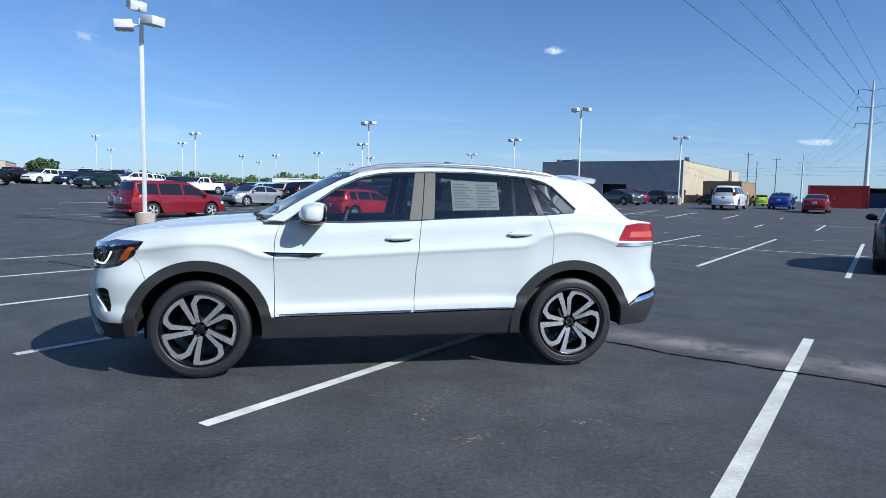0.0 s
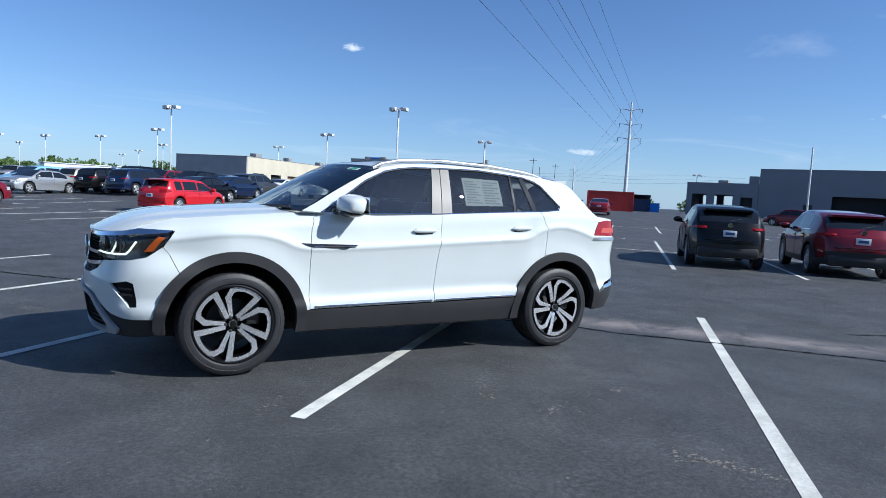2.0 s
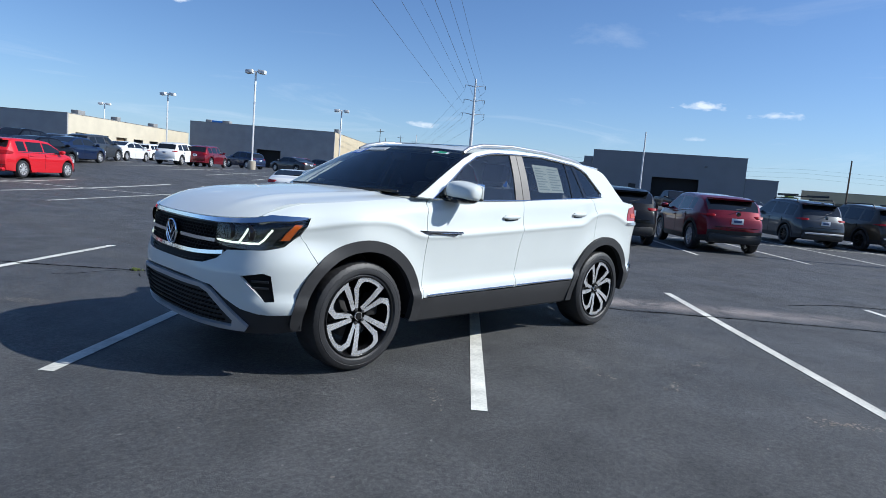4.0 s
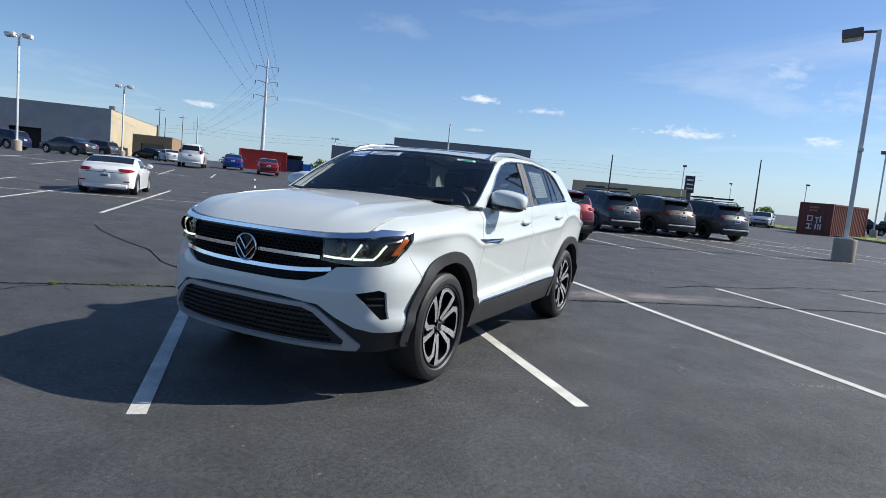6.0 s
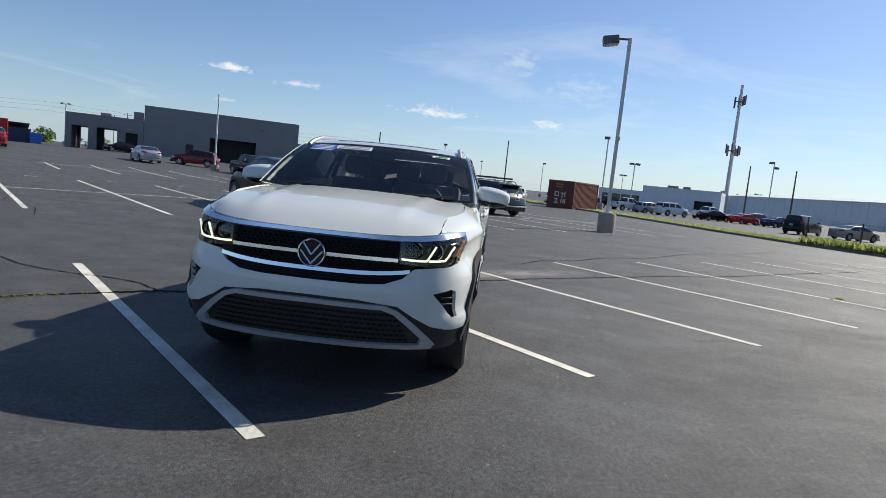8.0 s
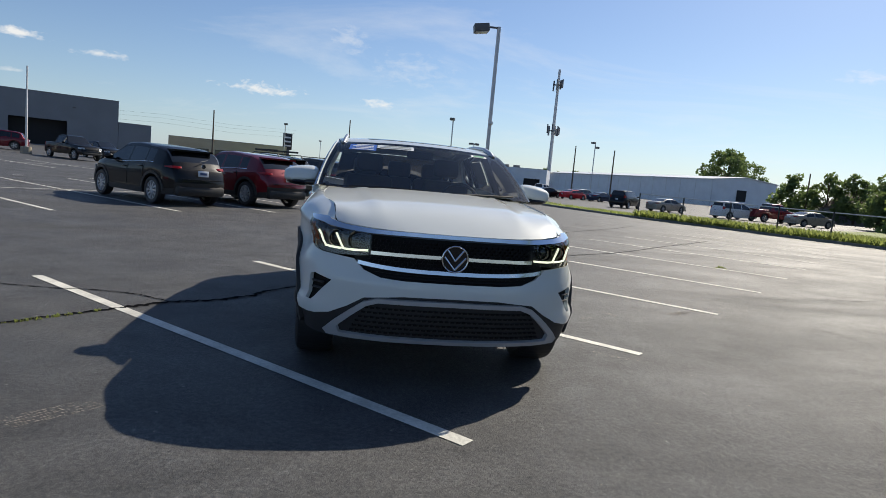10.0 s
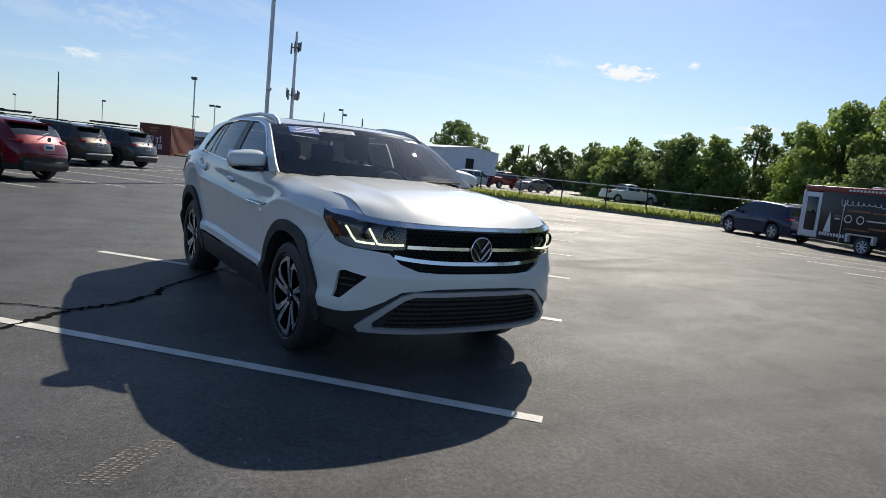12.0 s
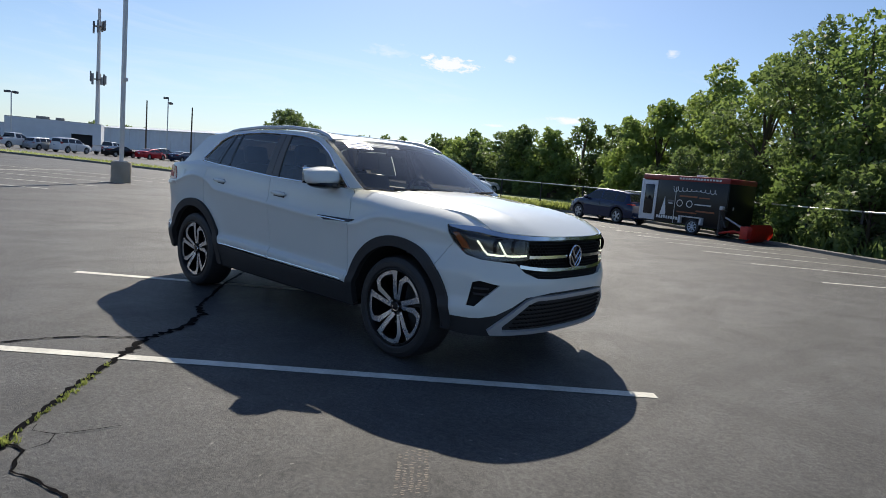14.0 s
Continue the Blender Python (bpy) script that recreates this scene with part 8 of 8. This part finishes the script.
# local x runs from the door end backwards, y = 0 is the printed side
L_T, W_T, Z0, Z1 = 4.35, 1.9, 0.42, 2.28
part("side_panel", box(L_T / 2 + 0.42, 0.0, (Z0 + Z1) / 2, L_T - 0.84, 0.06, Z1 - Z0, 0.01), BOX_BLACK, trailer, "black printed side panel")
part("side_panel", box(L_T / 2, -W_T, (Z0 + Z1) / 2, L_T, 0.06, Z1 - Z0, 0.01), BOX_BLACK, trailer)
part("end_panel", box(0.0, -W_T / 2, (Z0 + Z1) / 2, 0.06, W_T, Z1 - Z0, 0.01), BOX_WHITE, trailer)
part("end_panel", box(L_T, -W_T / 2, (Z0 + Z1) / 2, 0.06, W_T, Z1 - Z0, 0.01), BOX_BLACK, trailer)
part("floor", box(L_T / 2, -W_T / 2, Z0, L_T, W_T, 0.1, 0.01), DARK_STEEL, trailer)
part("roof", box(L_T / 2, -W_T / 2, Z1 + 0.1, L_T + 0.08, W_T + 0.1, 0.24, 0.06), BOX_MAROON, trailer, "maroon roof with a pale lettered band")
part("roof_vent", box(2.4, -0.9, Z1 + 0.26, 0.36, 0.36, 0.12, 0.03), BOX_WHITE, trailer)
for k in range(14):
    part("lettering_bar", box(2.0 + k * 0.15, 0.056, Z1 + 0.1, 0.1, 0.012, 0.08), LAMP_WHITE, trailer)
door = part("door", box(0.43, 0.02, (Z0 + Z1) / 2 - 0.02, 0.78, 0.05, Z1 - Z0 - 0.06, 0.012), BOX_WHITE, trailer, "white framed door with dark glass")
part("door_glass", box(0.43, 0.05, 1.36, 0.5, 0.03, 1.35, 0.03), CAR_GLASS, door)
part("corner_post", box(0.0, 0.02, (Z0 + Z1) / 2, 0.1, 0.1, Z1 - Z0, 0.015), BOX_WHITE, trailer)
part("fender", prism([(2.25, -0.1), (3.35, -0.1), (3.35, 0.2), (2.25, 0.2)], 0.72, 0.77), RIM, trailer)
for x0, x1, z0, z1 in ((2.2, 2.35, 0.45, 0.77), (3.25, 3.4, 0.45, 0.77)):
    part("fender_end", box((x0 + x1) / 2, 0.06, (z0 + z1) / 2, 0.1, 0.28, z1 - z0, 0.01), BOX_WHITE, trailer)
wheel(trailer, 2.95, 0.2, 0.34, 0.2, BOX_WHITE, 8)
wheel(trailer, 2.95, -W_T - 0.2, 0.34, 0.2, BOX_WHITE, 8)
part("drawbar", tube([(0.1, -0.3, 0.42), (-1.2, -W_T / 2, 0.45)], 0.05, 8), DARK_STEEL, trailer)
part("drawbar", tube([(0.1, -W_T + 0.3, 0.42), (-1.2, -W_T / 2, 0.45)], 0.05, 8), DARK_STEEL, trailer)
part("jack_stand", tube([(-0.9, -W_T / 2, 0.0), (-0.9, -W_T / 2, 0.8)], 0.04, 8), DARK_STEEL, trailer)
part("tail_frame", box(1.85, 0.036, 1.2, 0.03, 0.02, 1.6), RIM, trailer)
sail = bmesh.new()
v = [sail.verts.new((x, 0.04, z)) for x, z in ((1.1, 0.7), (1.42, 0.72), (1.3, 1.55))]
sail.faces.new(v)
part("print", sail, SIGN_WHITE, trailer, "white sail shape printed on the side")
swash = [(1.72 + 2.15 * k / 96 - 0.055 * math.sin(k * 0.62), 0.045, 1.9 - 0.02 * k / 96 + (0.13 if k < 12 else 0.065 + 0.03 * math.sin(k * 0.09)) * math.cos(k * 0.62)) for k in range(97)]
part("logo_stroke", tube(swash, 0.014, 5), SIGN_WHITE, trailer, "white looping script stroke")
for x, z, w, h, mt in ((1.62, 1.36, 0.32, 0.09, LAMP_DARK), (1.62, 1.26, 0.22, 0.05, SIGN_WHITE), (3.25, 1.3, 0.8, 0.05, SIGN_WHITE), (3.4, 1.02, 0.9, 0.07, WRAP_ORANGE), (2.5, 0.92, 1.0, 0.06, WRAP_ORANGE), (2.5, 1.62, 0.9, 0.07, WRAP_ORANGE), (3.3, 1.6, 0.5, 0.05, WRAP_ORANGE)):
    part("print_bar", box(x, 0.036, z, w, 0.012, h, 0.004), mt, trailer)
for k in range(11):
    part("phone_bar", box(0.98 + k * 0.13, 0.04, 0.62, 0.085, 0.014, 0.13), SIGN_WHITE, trailer)
for x in (2.1, 2.6):
    part("round_print", lathe([(0.12, 0.0), (0.14, 0.004), (0.16, 0.0)], 20, "Y"), SIGN_WHITE, trailer, "pale ring printed on the side").location = (x, 0.045, 1.3)

PLOW = TRAILER @ Matrix.Translation((5.0, 0.1, 0.0)) @ pose(0, 0, 0, 0, 0, -10)
plow = thing("snow_plough", "red steel snow plough blade with black lift frame", "snow plough", m=PLOW)
bm = bmesh.new()
rows = []
for k in range(9):
    a = radians(-70 + 15 * k)
    rows.append([bm.verts.new((0.75 + 0.42 * math.cos(a) - 0.3, y, 0.42 + 0.42 * math.sin(a))) for y in (0.65, 0.2, -0.4, -1.0, -1.5)])
for a, b in zip(rows, rows[1:]):
    for k in range(4):
        bm.faces.new((a[k], a[k + 1], b[k + 1], b[k]))
bmesh.ops.solidify(bm, geom=bm.faces[:], thickness=0.03)
part("blade", bm, PLOW_RED, plow)
for y in (0.55, 0.1, -0.5, -1.2):
    part("rib", box(0.5, y, 0.4, 0.3, 0.05, 0.5, 0.01), PLOW_RED, plow)
for y in (0.3, -0.8):
    part("push_arm", tube([(-0.6, y, 0.25), (0.0, y, 0.4), (0.5, y, 0.3)], 0.05, 8), PLOW_RED, plow)
part("lift_frame", tube([(-0.6, 0.35, 0.15), (-0.62, 0.35, 1.15), (-0.62, -0.75, 1.15), (-0.6, -0.75, 0.15)], 0.045, 8), DARK_STEEL, plow)
part("lift_frame", tube([(-0.35, 0.3, 0.5), (-0.62, 0.3, 1.0)], 0.04, 8), DARK_STEEL, plow)
part("hydraulic_ram", tube([(-0.6, -0.2, 0.9), (0.3, -0.2, 0.45)], 0.04, 8), RIM, plow)
part("pump_box", box(-0.62, -0.1, 0.62, 0.25, 0.5, 0.3, 0.03), DARK_STEEL, plow)
for y in (0.3, -0.7):
    part("plough_lamp", box(-0.58, y, 1.27, 0.14, 0.24, 0.16, 0.03), HEAD_GLASS, plow)
